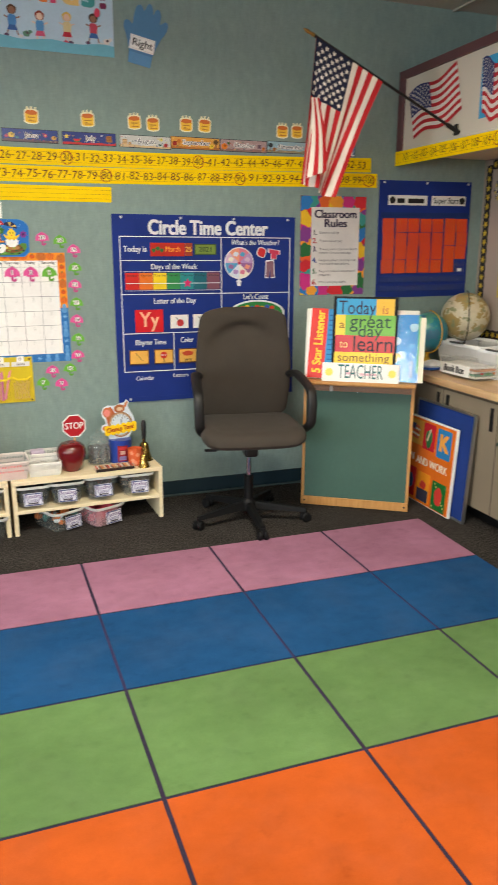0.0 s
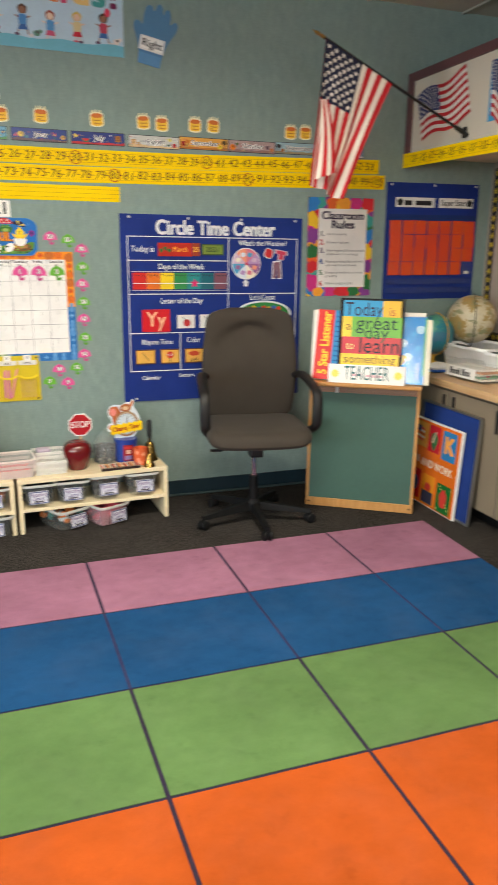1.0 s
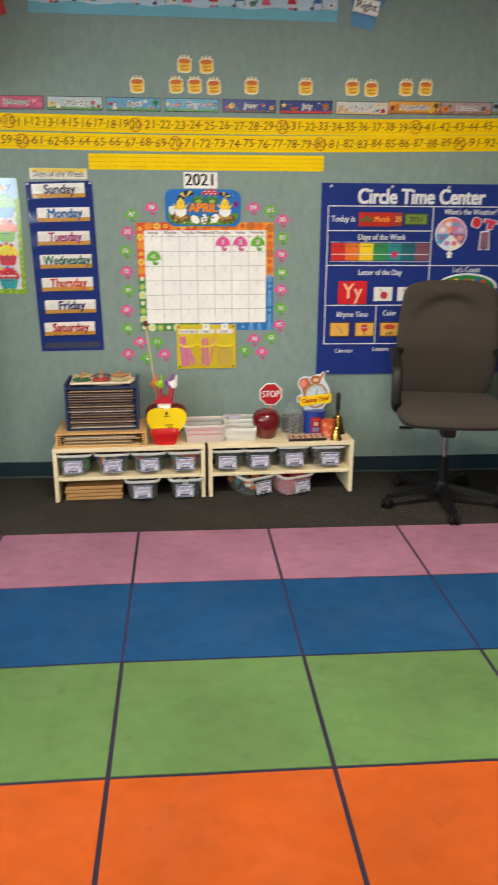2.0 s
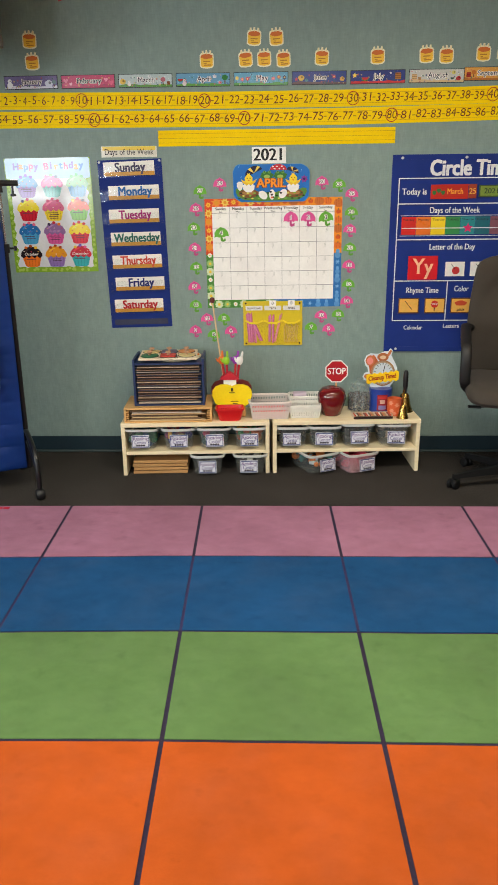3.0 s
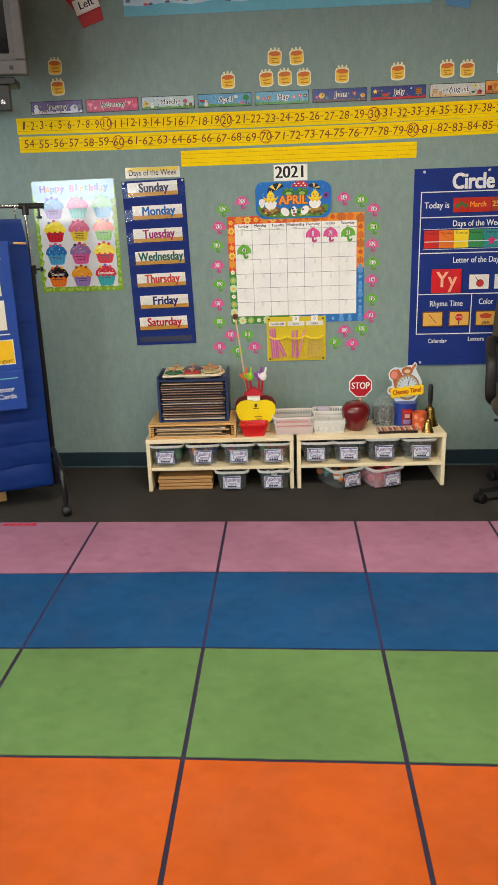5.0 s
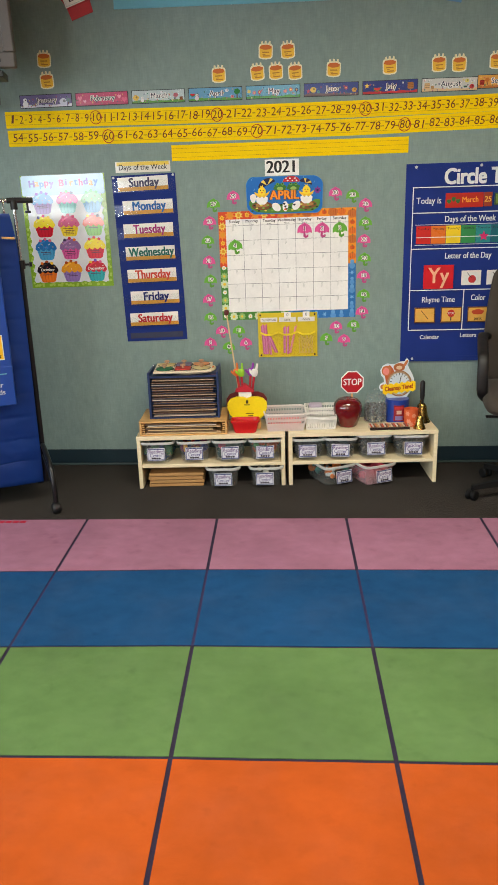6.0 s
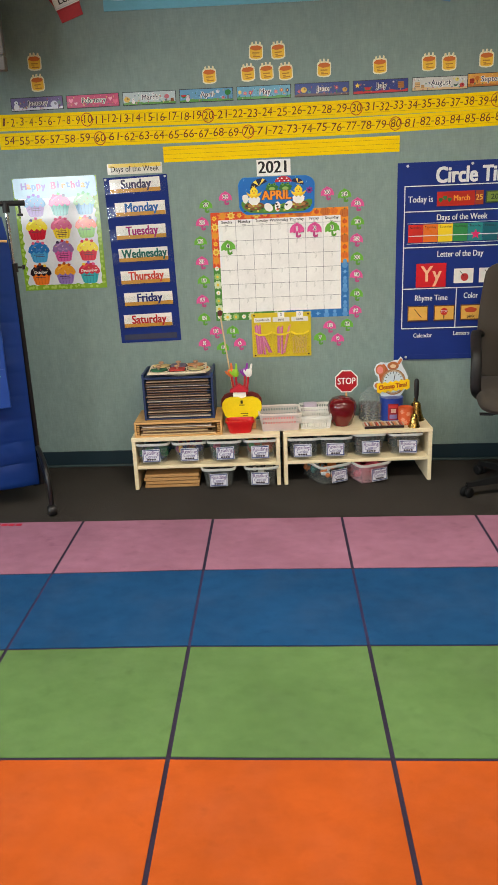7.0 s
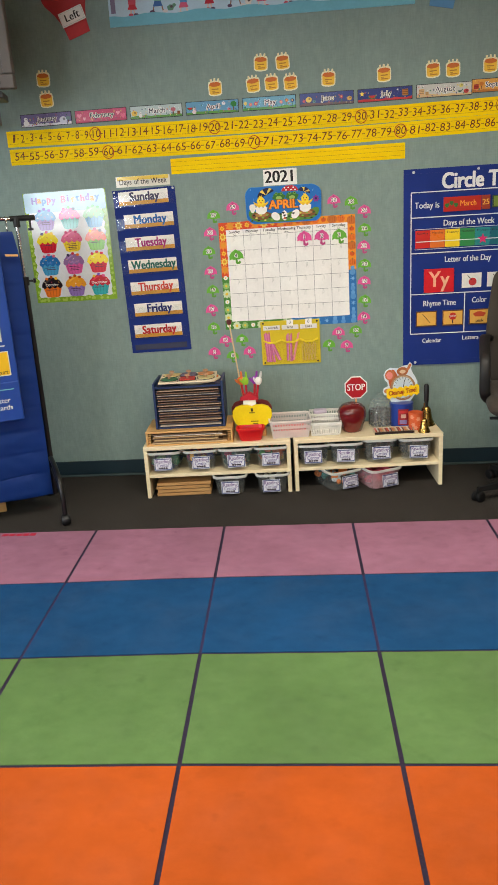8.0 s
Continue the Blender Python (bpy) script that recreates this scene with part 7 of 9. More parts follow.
frosted_basket(on_shelf(-0.005, 0.125, 0.2845, 1.5), 0.215, 0.19, 0.095)
slatted_basket("plastic_basket", on_shelf(0.18, 0.105, 0.2845, 0), 0.165, 0.115, 0.07, WHITE_PL, "small white slotted plastic basket of pens", 12, 1)
wb = slatted_basket("plastic_basket", on_shelf(0.19, 0.225, 0.2845, 0), 0.165, 0.11, 0.088, WHITE_PL, "small white slotted plastic basket", 12, 1)
part("content_heap", box(-0.06, 0.01, -0.03, 0.03, 0.04, 0.098, 0.008), paper(196, 180, 196), wb, "wrapped tissue packet")


def apple_jar():
    a = thing("apple_jar", on_shelf(0.325, 0.125, 0.2845), "glossy dark red ceramic apple jar", "jar")
    glaze = mat("dark_red_glaze", (104, 12, 18), 0.12, vary=0.12, scale=6, fine=0.02, coat=0.6)
    body = [(0, 0.0), (0.046, 0.0), (0.052, 0.006), (0.066, 0.05), (0.075, 0.085), (0.074, 0.094)]
    part("body", lathe(body + [(0.0, 0.094)], 36), glaze, a, smooth=True)
    part("lid", lathe([(0.0, 0.0945), (0.0745, 0.0945), (0.0745, 0.105), (0.068, 0.126), (0.052, 0.143), (0.03, 0.15), (0.014, 0.145), (0.0, 0.138)], 36), glaze, a, smooth=True)
    s = thing("stop_sign", on_shelf(0.352, 0.165, 0.38), "small red and white stop sign on a wooden stick", "sign")
    part("stick", tube([(0, 0.0, 0.02), (0, 0, 0.12)], 0.005, 8), MAPLE, s)
    m = pose(0, -0.006, 0.128, 90, 0, -1)
    octo = lambda r: [(r * math.cos(radians(22.5 + 45 * i)), r * math.sin(radians(22.5 + 45 * i))) for i in range(8)]
    plate = part("plate", moved(prism(octo(0.064), -0.002, 0.002), m), WHITE, s)
    part("red_face", moved(prism(octo(0.058), 0.0021, 0.003), m), paper(178, 20, 32), plate)
    part("lettering", moved(letters("STOP", 0.05, 0.02, 0, 0.094), m @ Matrix.Translation((0, 0, 0.0034))), WHITE, plate)


apple_jar()


def glass_jar():
    j = thing("glass_jar", on_shelf(0.483, 0.195, 0.2845) @ Matrix.Diagonal((1.16, 1.16, 1.04, 1)), "clear lidded glass jar half full of silver beads", "jar")
    glass = mat("jar_glass", (214, 222, 222), 0.06, 0.0, vary=0, fine=0, alpha=0.085, spec=0.9)
    part("glass_body", lathe([(0, 0), (0.05, 0), (0.056, 0.008), (0.057, 0.10), (0.05, 0.118), (0.043, 0.124), (0.043, 0.132), (0.04, 0.132), (0.04, 0.122), (0.053, 0.10), (0.052, 0.01), (0, 0.006)], 30), glass, j, smooth=True)
    part("glass_lid", lathe([(0, 0.132), (0.046, 0.133), (0.046, 0.140), (0.028, 0.15), (0.012, 0.154), (0.012, 0.158), (0.018, 0.165), (0.014, 0.174), (0, 0.176)], 30), glass, j, smooth=True)
    rnd = random.Random(4)
    tints = {0: [], 1: [], 2: []}
    k = 0
    for layer in range(9):
        for r, n in ((0.0465, 26), (0.035, 18), (0.02, 9)):
            if r < 0.04 and layer < 7:
                continue
            for i in range(n):
                a, s = 2 * math.pi * (i + 0.5 * (layer % 2)) / n + rnd.uniform(-0.06, 0.06), rnd.uniform(0.0046, 0.0058)
                b = lathe([(0, -s), (s * 0.8, -s * 0.6), (s, 0), (s * 0.8, s * 0.6), (0, s)], 7)
                tints[(k * 7 + layer) % 3].append(moved(b, pose(r * math.cos(a), r * math.sin(a), 0.013 + 0.0092 * layer + rnd.uniform(-0.002, 0.002))))
                k += 1
    for k, m in enumerate((CHROME, BLACK, plastic(120, 120, 122, 0.2))):
        tagged(part("beads", join(*tints[k]), m, j, smooth=True), kind="stuff")


glass_jar()


def cleanup_tin():
    t = thing("blue_tin", on_shelf(0.597, 0.195, 0.2845), "round blue tin with a red printed picture", "tin")
    blue = mat("blue_tin_paint", (30, 62, 150), 0.3, vary=0.06, coat=0.3)
    part("body", lathe([(0, 0), (0.061, 0), (0.062, 0.004), (0.062, 0.122), (0.06, 0.124), (0.0, 0.124)], 36), blue, t, smooth=True)

    def band(r, half, z0, z1):
        bm = bmesh.new()
        cols = [[bm.verts.new((r * math.sin(radians(q)), -r * math.cos(radians(q)), z)) for z in (z0, z1)] for q in range(-half, half + 1, 4)]
        for u, v in zip(cols, cols[1:]):
            bm.faces.new((u[0], v[0], v[1], u[1]))
        return bm

    pr = part("printed_panel", band(0.0624, 26, 0.012, 0.098), paper(150, 34, 40), t, smooth=True)
    part("printed_shape", band(0.0628, 12, 0.05, 0.07), paper(206, 170, 150), pr, smooth=True)
    part("printed_shape", band(0.0628, 18, 0.018, 0.04), paper(130, 120, 170), pr, smooth=True)
    part("printed_band", band(0.063, 22, 0.076, 0.09), paper(196, 50, 50), pr, smooth=True)
    s = thing("cleanup_sign", on_shelf(0.592, 0.245, 0.39), "cardboard cut-out sign with a clock face and yellow banner", "sign")
    m = pose(0.004, -0.03, 0.104, 84, 0, 4) @ Matrix.Diagonal((0.9, 0.93, 1, 1))

    def card(name, pts, z, material, parent, thick=0.002):
        return part(name, moved(prism(pts, z, z + thick), m), material, parent)

    outline = [(-0.03, -0.1), (0.05, -0.1), (0.09, -0.05), (0.1, -0.02), (0.1, 0.015), (0.09, 0.04), (0.074, 0.068), (0.064, 0.09), (0.072, 0.116), (0.058, 0.130), (0.044, 0.113), (0.02, 0.112), (-0.01, 0.1), (-0.035, 0.1), (-0.06, 0.104), (-0.086, 0.092), (-0.1, 0.065), (-0.094, 0.036), (-0.08, 0.022), (-0.076, 0.0), (-0.1, -0.01), (-0.108, -0.03), (-0.1, -0.05), (-0.075, -0.055), (-0.06, -0.09)]
    card("board", outline, 0.0, paper(216, 226, 234), s)
    card("brown_shape", oval(-0.045, 0.035, 0.028, 0.056, 20, 0.06, 5), 0.0022, paper(186, 96, 52), s)
    ear = card("brown_shape", oval(-0.064, 0.062, 0.028, 0.030, 16), 0.0024, paper(196, 112, 70), s)
    card("pink_shape", oval(-0.066, 0.06, 0.019, 0.021, 14), 0.0046, paper(232, 140, 130), ear)
    card("brown_shape", oval(-0.084, -0.028, 0.016, 0.014, 14), 0.0022, paper(206, 130, 84), s)
    crown = card("winder_print", oval(0.012, 0.08, 0.034, 0.024, 18), 0.0024, paper(176, 104, 60), s)
    card("winder_eye", oval(0.012, 0.078, 0.018, 0.011, 14), 0.0046, paper(226, 196, 160), crown, 0.0006)
    card("finger_print", [(0.034, 0.088), (0.050, 0.086), (0.066, 0.112), (0.060, 0.122), (0.050, 0.114)], 0.0026, paper(200, 120, 76), s)
    rim = card("clock_rim", oval(0.012, -0.012, 0.074, 0.074, 40), 0.0050, paper(168, 124, 88), s)
    card("clock_ring", oval(0.012, -0.012, 0.067, 0.067, 36), 0.0055, paper(214, 196, 170), rim, 0.0015)
    card("clock_face", oval(0.012, -0.012, 0.06, 0.06, 36), 0.0066, paper(206, 218, 226), rim)
    ticks = [prism(rect(0.012 + 0.05 * math.sin(radians(a)), -0.008 + 0.05 * math.cos(radians(a)), 0.003, 0.012, 0, -a), 0, 0.0006) for a in range(-120, 121, 20)]
    part("clock_marks", moved(moved(join(*ticks), pose(0, 0, 0.0088)), m), INK, rim)
    card("clock_hand", rect(0.018, 0.012, 0.004, 0.04, 0, -12), 0.0092, INK, rim, 0.0008)
    jag = []
    for i in range(13):
        jag.append((-0.088 + 0.0163 * i, -0.066 - 0.010 * (i % 2) + 0.0014 * i))
    for i in range(12, -1, -1):
        jag.append((-0.088 + 0.0163 * i, -0.022 + 0.010 * (i % 2) + 0.0014 * i))
    ban = card("yellow_banner", jag, 0.0096, paper(252, 206, 10), s)
    part("lettering", moved(letters("Cleanup Time!", 0.036, 0.045, 0, 0.168), m @ pose(0.008, -0.0355, 0.0122, 0, 0, 5)), paper(168, 66, 14), ban)


cleanup_tin()


def bell(m, s, handle, label):
    b = thing("hand_bell", m, label, "bell", "hand bells")
    part("bell_cup", lathe([(0, 0.112 * s), (0.016 * s, 0.11 * s), (0.026 * s, 0.098 * s), (0.031 * s, 0.07 * s), (0.036 * s, 0.04 * s), (0.046 * s, 0.015 * s), (0.052 * s, 0.0), (0.049 * s, 0.0), (0.042 * s, 0.016 * s), (0.03 * s, 0.05 * s), (0.022 * s, 0.095 * s), (0, 0.1 * s)], 32), BRASS, b, smooth=True)
    if handle:
        part("handle", lathe([(0, 0.11 * s), (0.010 * s, 0.112 * s), (0.010 * s, 0.13 * s), (0.014 * s, 0.15 * s), (0.015 * s, 0.2 * s), (0.014 * s, 0.235 * s), (0.008 * s, 0.246 * s), (0, 0.248 * s)], 18), BLACK, b, "black turned handle", smooth=True)
    else:
        part("handle", lathe([(0, 0.11 * s), (0.007 * s, 0.112 * s), (0.006 * s, 0.15 * s), (0.009 * s, 0.19 * s), (0.006 * s, 0.225 * s), (0.008 * s, 0.24 * s), (0, 0.245 * s)], 18), BRASS, b, smooth=True)


bell(on_shelf(0.722, 0.165, 0.2845), 0.9, True, "brass hand bell with a black wooden handle")
bell(on_shelf(0.685, 0.035, 0.2845), 0.62, False, "small all-brass hand bell")


def small_shelf_things():
    c = thing("orange_cup", on_shelf(0.653, 0.098, 0.2845), "orange paper-covered cup with pale flowers", "cup")
    part("cup_wall", lathe([(0, 0), (0.034, 0), (0.036, 0.002), (0.037, 0.09), (0.034, 0.09), (0.033, 0.004), (0, 0.004)], 28), paper(214, 96, 50), c, smooth=True)
    for a, z in ((-30, 0.03), (10, 0.06), (35, 0.025), (-10, 0.015), (-40, 0.07)):
        part("flower_print", moved(prism(star(0, 0, 0.014, 0.6, 0, 6), 0, 0.0006), pose(0, 0, z) @ pose(0, 0, 0, 0, 0, a) @ pose(0, -0.0372, 0, 90, 0, 0)), paper(228, 150, 116), c)
    k = thing("crayon_box", on_shelf(0.53, 0.055, 0.2845, 1), "flat open box of assorted crayons", "crayon box")
    part("tray", join(box(-0.1, 0.1, -0.032, 0.032, 0, 0.004), box(-0.1, 0.1, -0.034, -0.031, 0, 0.009), box(-0.1, 0.1, 0.031, 0.034, 0, 0.02), box(-0.102, -0.099, -0.034, 0.034, 0, 0.02), box(0.099, 0.102, -0.034, 0.034, 0, 0.02)), paper(206, 184, 160), k)
    part("front_edge", box(-0.1015, 0.1015, -0.0365, -0.0345, 0, 0.012), paper(44, 32, 30), k, "dark printed front edge")
    tints = [(206, 90, 60), (226, 206, 186), (220, 140, 90), (230, 222, 214), (150, 84, 70), (206, 170, 120), (120, 90, 70)]
    for i in range(22):
        part("crayon", moved(tube([(0, -0.028, 0), (0, 0.02, 0), (0, 0.028, 0)], [0.004, 0.004, 0.0015], 7), pose(-0.093 + 0.0088 * i, random.uniform(-0.002, 0.002), 0.0165)), paper(*tints[i * 3 % 7]), k)


small_shelf_things()

# ---- office chair ----
def office_chair():
    c = thing("office_chair", pose(1.410, -0.475, 0, 0, 0, -9.5), "dark brown-grey upholstered swivel office chair with armrests", "chair")
    # five-star base on castors, a little forward of the seat
    off = pose(-0.008, -0.035, -0.006)
    hub = lathe([(0, 0.06), (0.035, 0.06), (0.042, 0.075), (0.038, 0.115), (0.03, 0.13), (0, 0.13)], 24)
    part("hub", moved(hub, off), NYLON_BLACK, c, smooth=True)
    for k in range(5):
        a = 273.5 + 72 * k
        arm = loft([[(r, y, z) for y, z in ((-w, z0), (w, z0), (w * 0.7, z1), (-w * 0.7, z1))] for r, w, z0, z1 in ((0.03, 0.021, 0.07, 0.112), (0.15, 0.018, 0.068, 0.100), (0.27, 0.015, 0.062, 0.083), (0.305, 0.014, 0.06, 0.08))])
        leg = part("base_arm", moved(arm, off @ pose(0, 0, 0, 0, 0, a)), NYLON_BLACK, c)
        wheel = join(moved(lathe([(0, -0.011), (0.02, -0.011), (0.026, -0.006), (0.026, 0.006), (0.02, 0.011), (0, 0.011)], 18), pose(0.0, 0.015, 0.026, 90, 0, 0)),
                     moved(lathe([(0, -0.011), (0.02, -0.011), (0.026, -0.006), (0.026, 0.006), (0.02, 0.011), (0, 0.011)], 18), pose(0.0, -0.015, 0.026, 90, 0, 0)), tube([(0, 0, 0.03), (0, 0, 0.065)], 0.008, 8), box(-0.018, 0.014, -0.005, 0.005, 0.02, 0.052, 0.003))
        part("castor", moved(wheel, pose(0.302 * math.cos(radians(a)) - 0.008, 0.302 * math.sin(radians(a)) - 0.035, 0, 0, 0, a + 30 * (k % 3))), NYLON_BLACK, leg, smooth=True)
    part("column_sleeve", moved(lathe([(0, 0.12), (0.025, 0.12), (0.024, 0.255), (0, 0.255)], 20), off), NYLON_BLACK, c, smooth=True)
    part("gas_lift", moved(lathe([(0, 0.255), (0.0125, 0.255), (0.0125, 0.41), (0, 0.41)], 16), off), CHROME, c, "bright steel column", smooth=True)
    part("tilt_mechanism", join(box(-0.06, 0.06, -0.10, 0.10, 0.405, 0.435, 0.01), box(-0.036, 0.036, -0.080, 0.015, 0.355, 0.405, 0.012)), BLACK, c)
    part("height_lever", join(tube([(-0.06, -0.06, 0.41), (-0.2, -0.08, 0.405)], 0.006, 8), moved(loft([[(x, y, z) for x, y in squircle(0.012, 0.030, 12, 3)] for z in (-0.03, 0.03)]), pose(-0.215, -0.085, 0.405, 0, 90, 0))), BLACK, c)
    # seat: waterfall front edge
    rows = []
    for i in range(15):
        a = radians(-90 + 180 * i / 14)
        z, kw = 0.485 + 0.045 * math.copysign(abs(math.sin(a)) ** 0.9, a), (0.80 + 0.20 * math.cos(a) ** 0.8) if 0 < i < 14 else 0.76
        kd = kw
        rows.append([(x * kw, y * kd - 0.015, z - 0.024 * max(0, (-y * kd - 0.13) / 0.11) ** 2 * (1 if z > 0.48 else 0.3) + 0.006 * (abs(x * kw) / 0.25) ** 2) for x, y in squircle(0.53, 0.49, 56, 7.0)])
    part("seat", loft(rows), UPHOLSTERY, c, smooth=True)
    # backrest: tall rounded panel, hollowed for the shoulders
    rings = []
    N = 44
    for i in range(N + 1):
        t = i / N
        z = 0.50 + 0.60 * t
        w = 0.490 + 0.045 * math.sin(math.pi * min(1, t * 1.1)) - 0.02 * t
        if t > 0.86:
            q = (t - 0.86) / 0.14
            w *= math.sqrt(max(0.0, 1 - (q * 0.93) ** 3.2)) * 0.985 + 0.015
        if t < 0.05:
            w *= 0.90 + 2 * t
        th = 0.085 * (1 - 0.35 * t) * (1 if t < 0.93 else math.sqrt(max(0.05, 1 - ((t - 0.93) / 0.07) ** 2)))
        yc = 0.200 + 0.100 * t + 0.02 * math.cos(math.pi * (t - 0.3)) + 0.100 * max(0.0, (0.50 - t) / 0.50) ** 1.5      # tucked in under the lumbar bulge
        ring = []
        for x, y in squircle(w, th, 44, 3.4):
            dish = 0.016 * (1 - (2 * x / max(w, 0.05)) ** 2) if y < 0 else 0.0
            hollow = 0.030 * math.exp(-((t - 0.835 + 4.5 * x * x) / (0.03 if t + 4.5 * x * x > 0.835 else 0.11)) ** 2 - (x / 0.165) ** 4) - 0.008 * math.exp(-((t - 0.92) / 0.05) ** 2 - (x / 0.16) ** 2) + 0.005 * math.exp(-((t - 0.70) / 0.03) ** 2 - (x / 0.05) ** 2) if y < 0 else 0.0
            ring.append((x + 0.014, yc + y + dish + hollow - 0.012 * (2 * x / 0.5) ** 2, z))
        rings.append(ring)
    part("backrest", loft(rings), UPHOLSTERY, c, smooth=True)
    part("back_bar", box(-0.03, 0.03, 0.08, 0.335, 0.42, 0.44, 0.004), BLACK, c)
    part("back_post", box(-0.03, 0.03, 0.312, 0.335, 0.44, 0.72, 0.004), BLACK, c)
    # looped armrests
    x0 = 0.014
    for s in (-1, 1):
        loop = bent([(x0 + s * 0.25, 0.235, 0.735), (x0 + s * 0.272, 0.19, 0.750), (x0 + s * 0.283, 0.07, 0.738), (x0 + s * 0.289, -0.05, 0.714), (x0 + s * 0.290, -0.106, 0.690), (x0 + s * 0.290, -0.126, 0.640), (x0 + s * 0.289, -0.124, 0.575), (x0 + s * 0.285, -0.112, 0.530), (x0 + s * 0.266, -0.060, 0.492), (x0 + s * 0.225, -0.020, 0.465)], 5)
        rings = []
        for i, p in enumerate(loop):
            d = (loop[min(i + 1, len(loop) - 1)] - loop[max(i - 1, 0)]).normalized()
            side = Vector((1, 0, 0))
            side = (side - d * side.dot(d)).normalized()
            up = d.cross(side)
            rings.append([p + side * x + up * y for x, y in squircle(0.05, 0.032, 16, 3)])
        part("armrest", loft(rings), ARM_PLASTIC, c, smooth=True)


office_chair()


# ---- easel with books, leaning boards ----
def easel():
    e = thing("easel", pose(2.009, -0.537, 0, 0, 0, -33.2), "wooden book easel with a green chalkboard front", "easel")
    W, tilt = 0.2975, 2.5
    lean = pose(0, 0, 0, -tilt, 0, 0)

    def bit(name, bm, material, parent=e, label=""):
        return part(name, moved(bm, lean), material, parent, label)

    bit("chalkboard", box(-W + 0.014, W - 0.014, 0.004, 0.012, 0.05, 0.675), CHALK, e, "green chalkboard panel")
    bit("bottom_rail", box(-W, W, -0.004, 0.018, 0.004, 0.052, 0.002), OAK_EDGE)
    for s in (-1, 1):
        bit("stile", box(s * W - (0.016 if s > 0 else 0), s * W + (0.016 if s < 0 else 0), -0.003, 0.018, 0.0535, 0.70, 0.002), OAK_EDGE)
        bit("screw", moved(lathe([(0, 0.002), (0.005, 0.001), (0.006, 0), (0, 0)], 10), pose(s * (W - 0.02), -0.0045, 0.028, 90, 0, 0)), BLACK)
        part("rear_leg", moved(box(s * (W - 0.02) - 0.012, s * (W - 0.02) + 0.012, -0.010, 0.010, 0.0, 0.76, 0.002), pose(0, 0.20, 0.003, 12, 0, 0)), OAK_EDGE, e)
    bit("top_rail", box(-W + 0.0165, W - 0.0165, 0.001, 0.018, 0.655, 0.70, 0.002), wood("grey_brown_rail", (140, 104, 78), (158, 120, 92)))
    part("rear_panel", moved(box(-W + 0.035, W - 0.035, -0.003, 0.003, 0.12, 0.70), pose(0, 0.20, 0.003, 12, 0, 0)), CHALK, e)
    part("ledge", box(-W - 0.004, W + 0.004, -0.075, 0.04, 0.703, 0.722, 0.003), OAK_EDGE, e, "projecting wooden book ledge")
    part("ledge_lip", box(-W - 0.004, W + 0.004, -0.083, -0.0755, 0.709, 0.7275, 0.002), OAK_EDGE, e)
    part("upper_panel", moved(box(-W, W, 0.0, 0.012, 0.0, 0.375, 0.003), pose(0, 0.015, 0.723, -9, 0, 0)), mat("white_board", (226, 222, 210), 0.4), e, "cream upper board")
    bit("clear_strip", box(-W + 0.02, W - 0.02, -0.004, -0.001, 0.652, 0.692), CLEAR_FILM, e, "clear plastic sign strip")
    bit("clip", box(-0.155, -0.139, -0.009, -0.0045, 0.654, 0.694, 0.002), CLEAR_RIM, e, "clear plastic clip")


easel()


def on_easel(x, y, lean=-9):
    return pose(2.009, -0.537, 0.723, 0, 0, -33.2) @ pose(x, y, 0, lean, 0, 0) @ pose(0, 0, 0, 90, 0, 0)


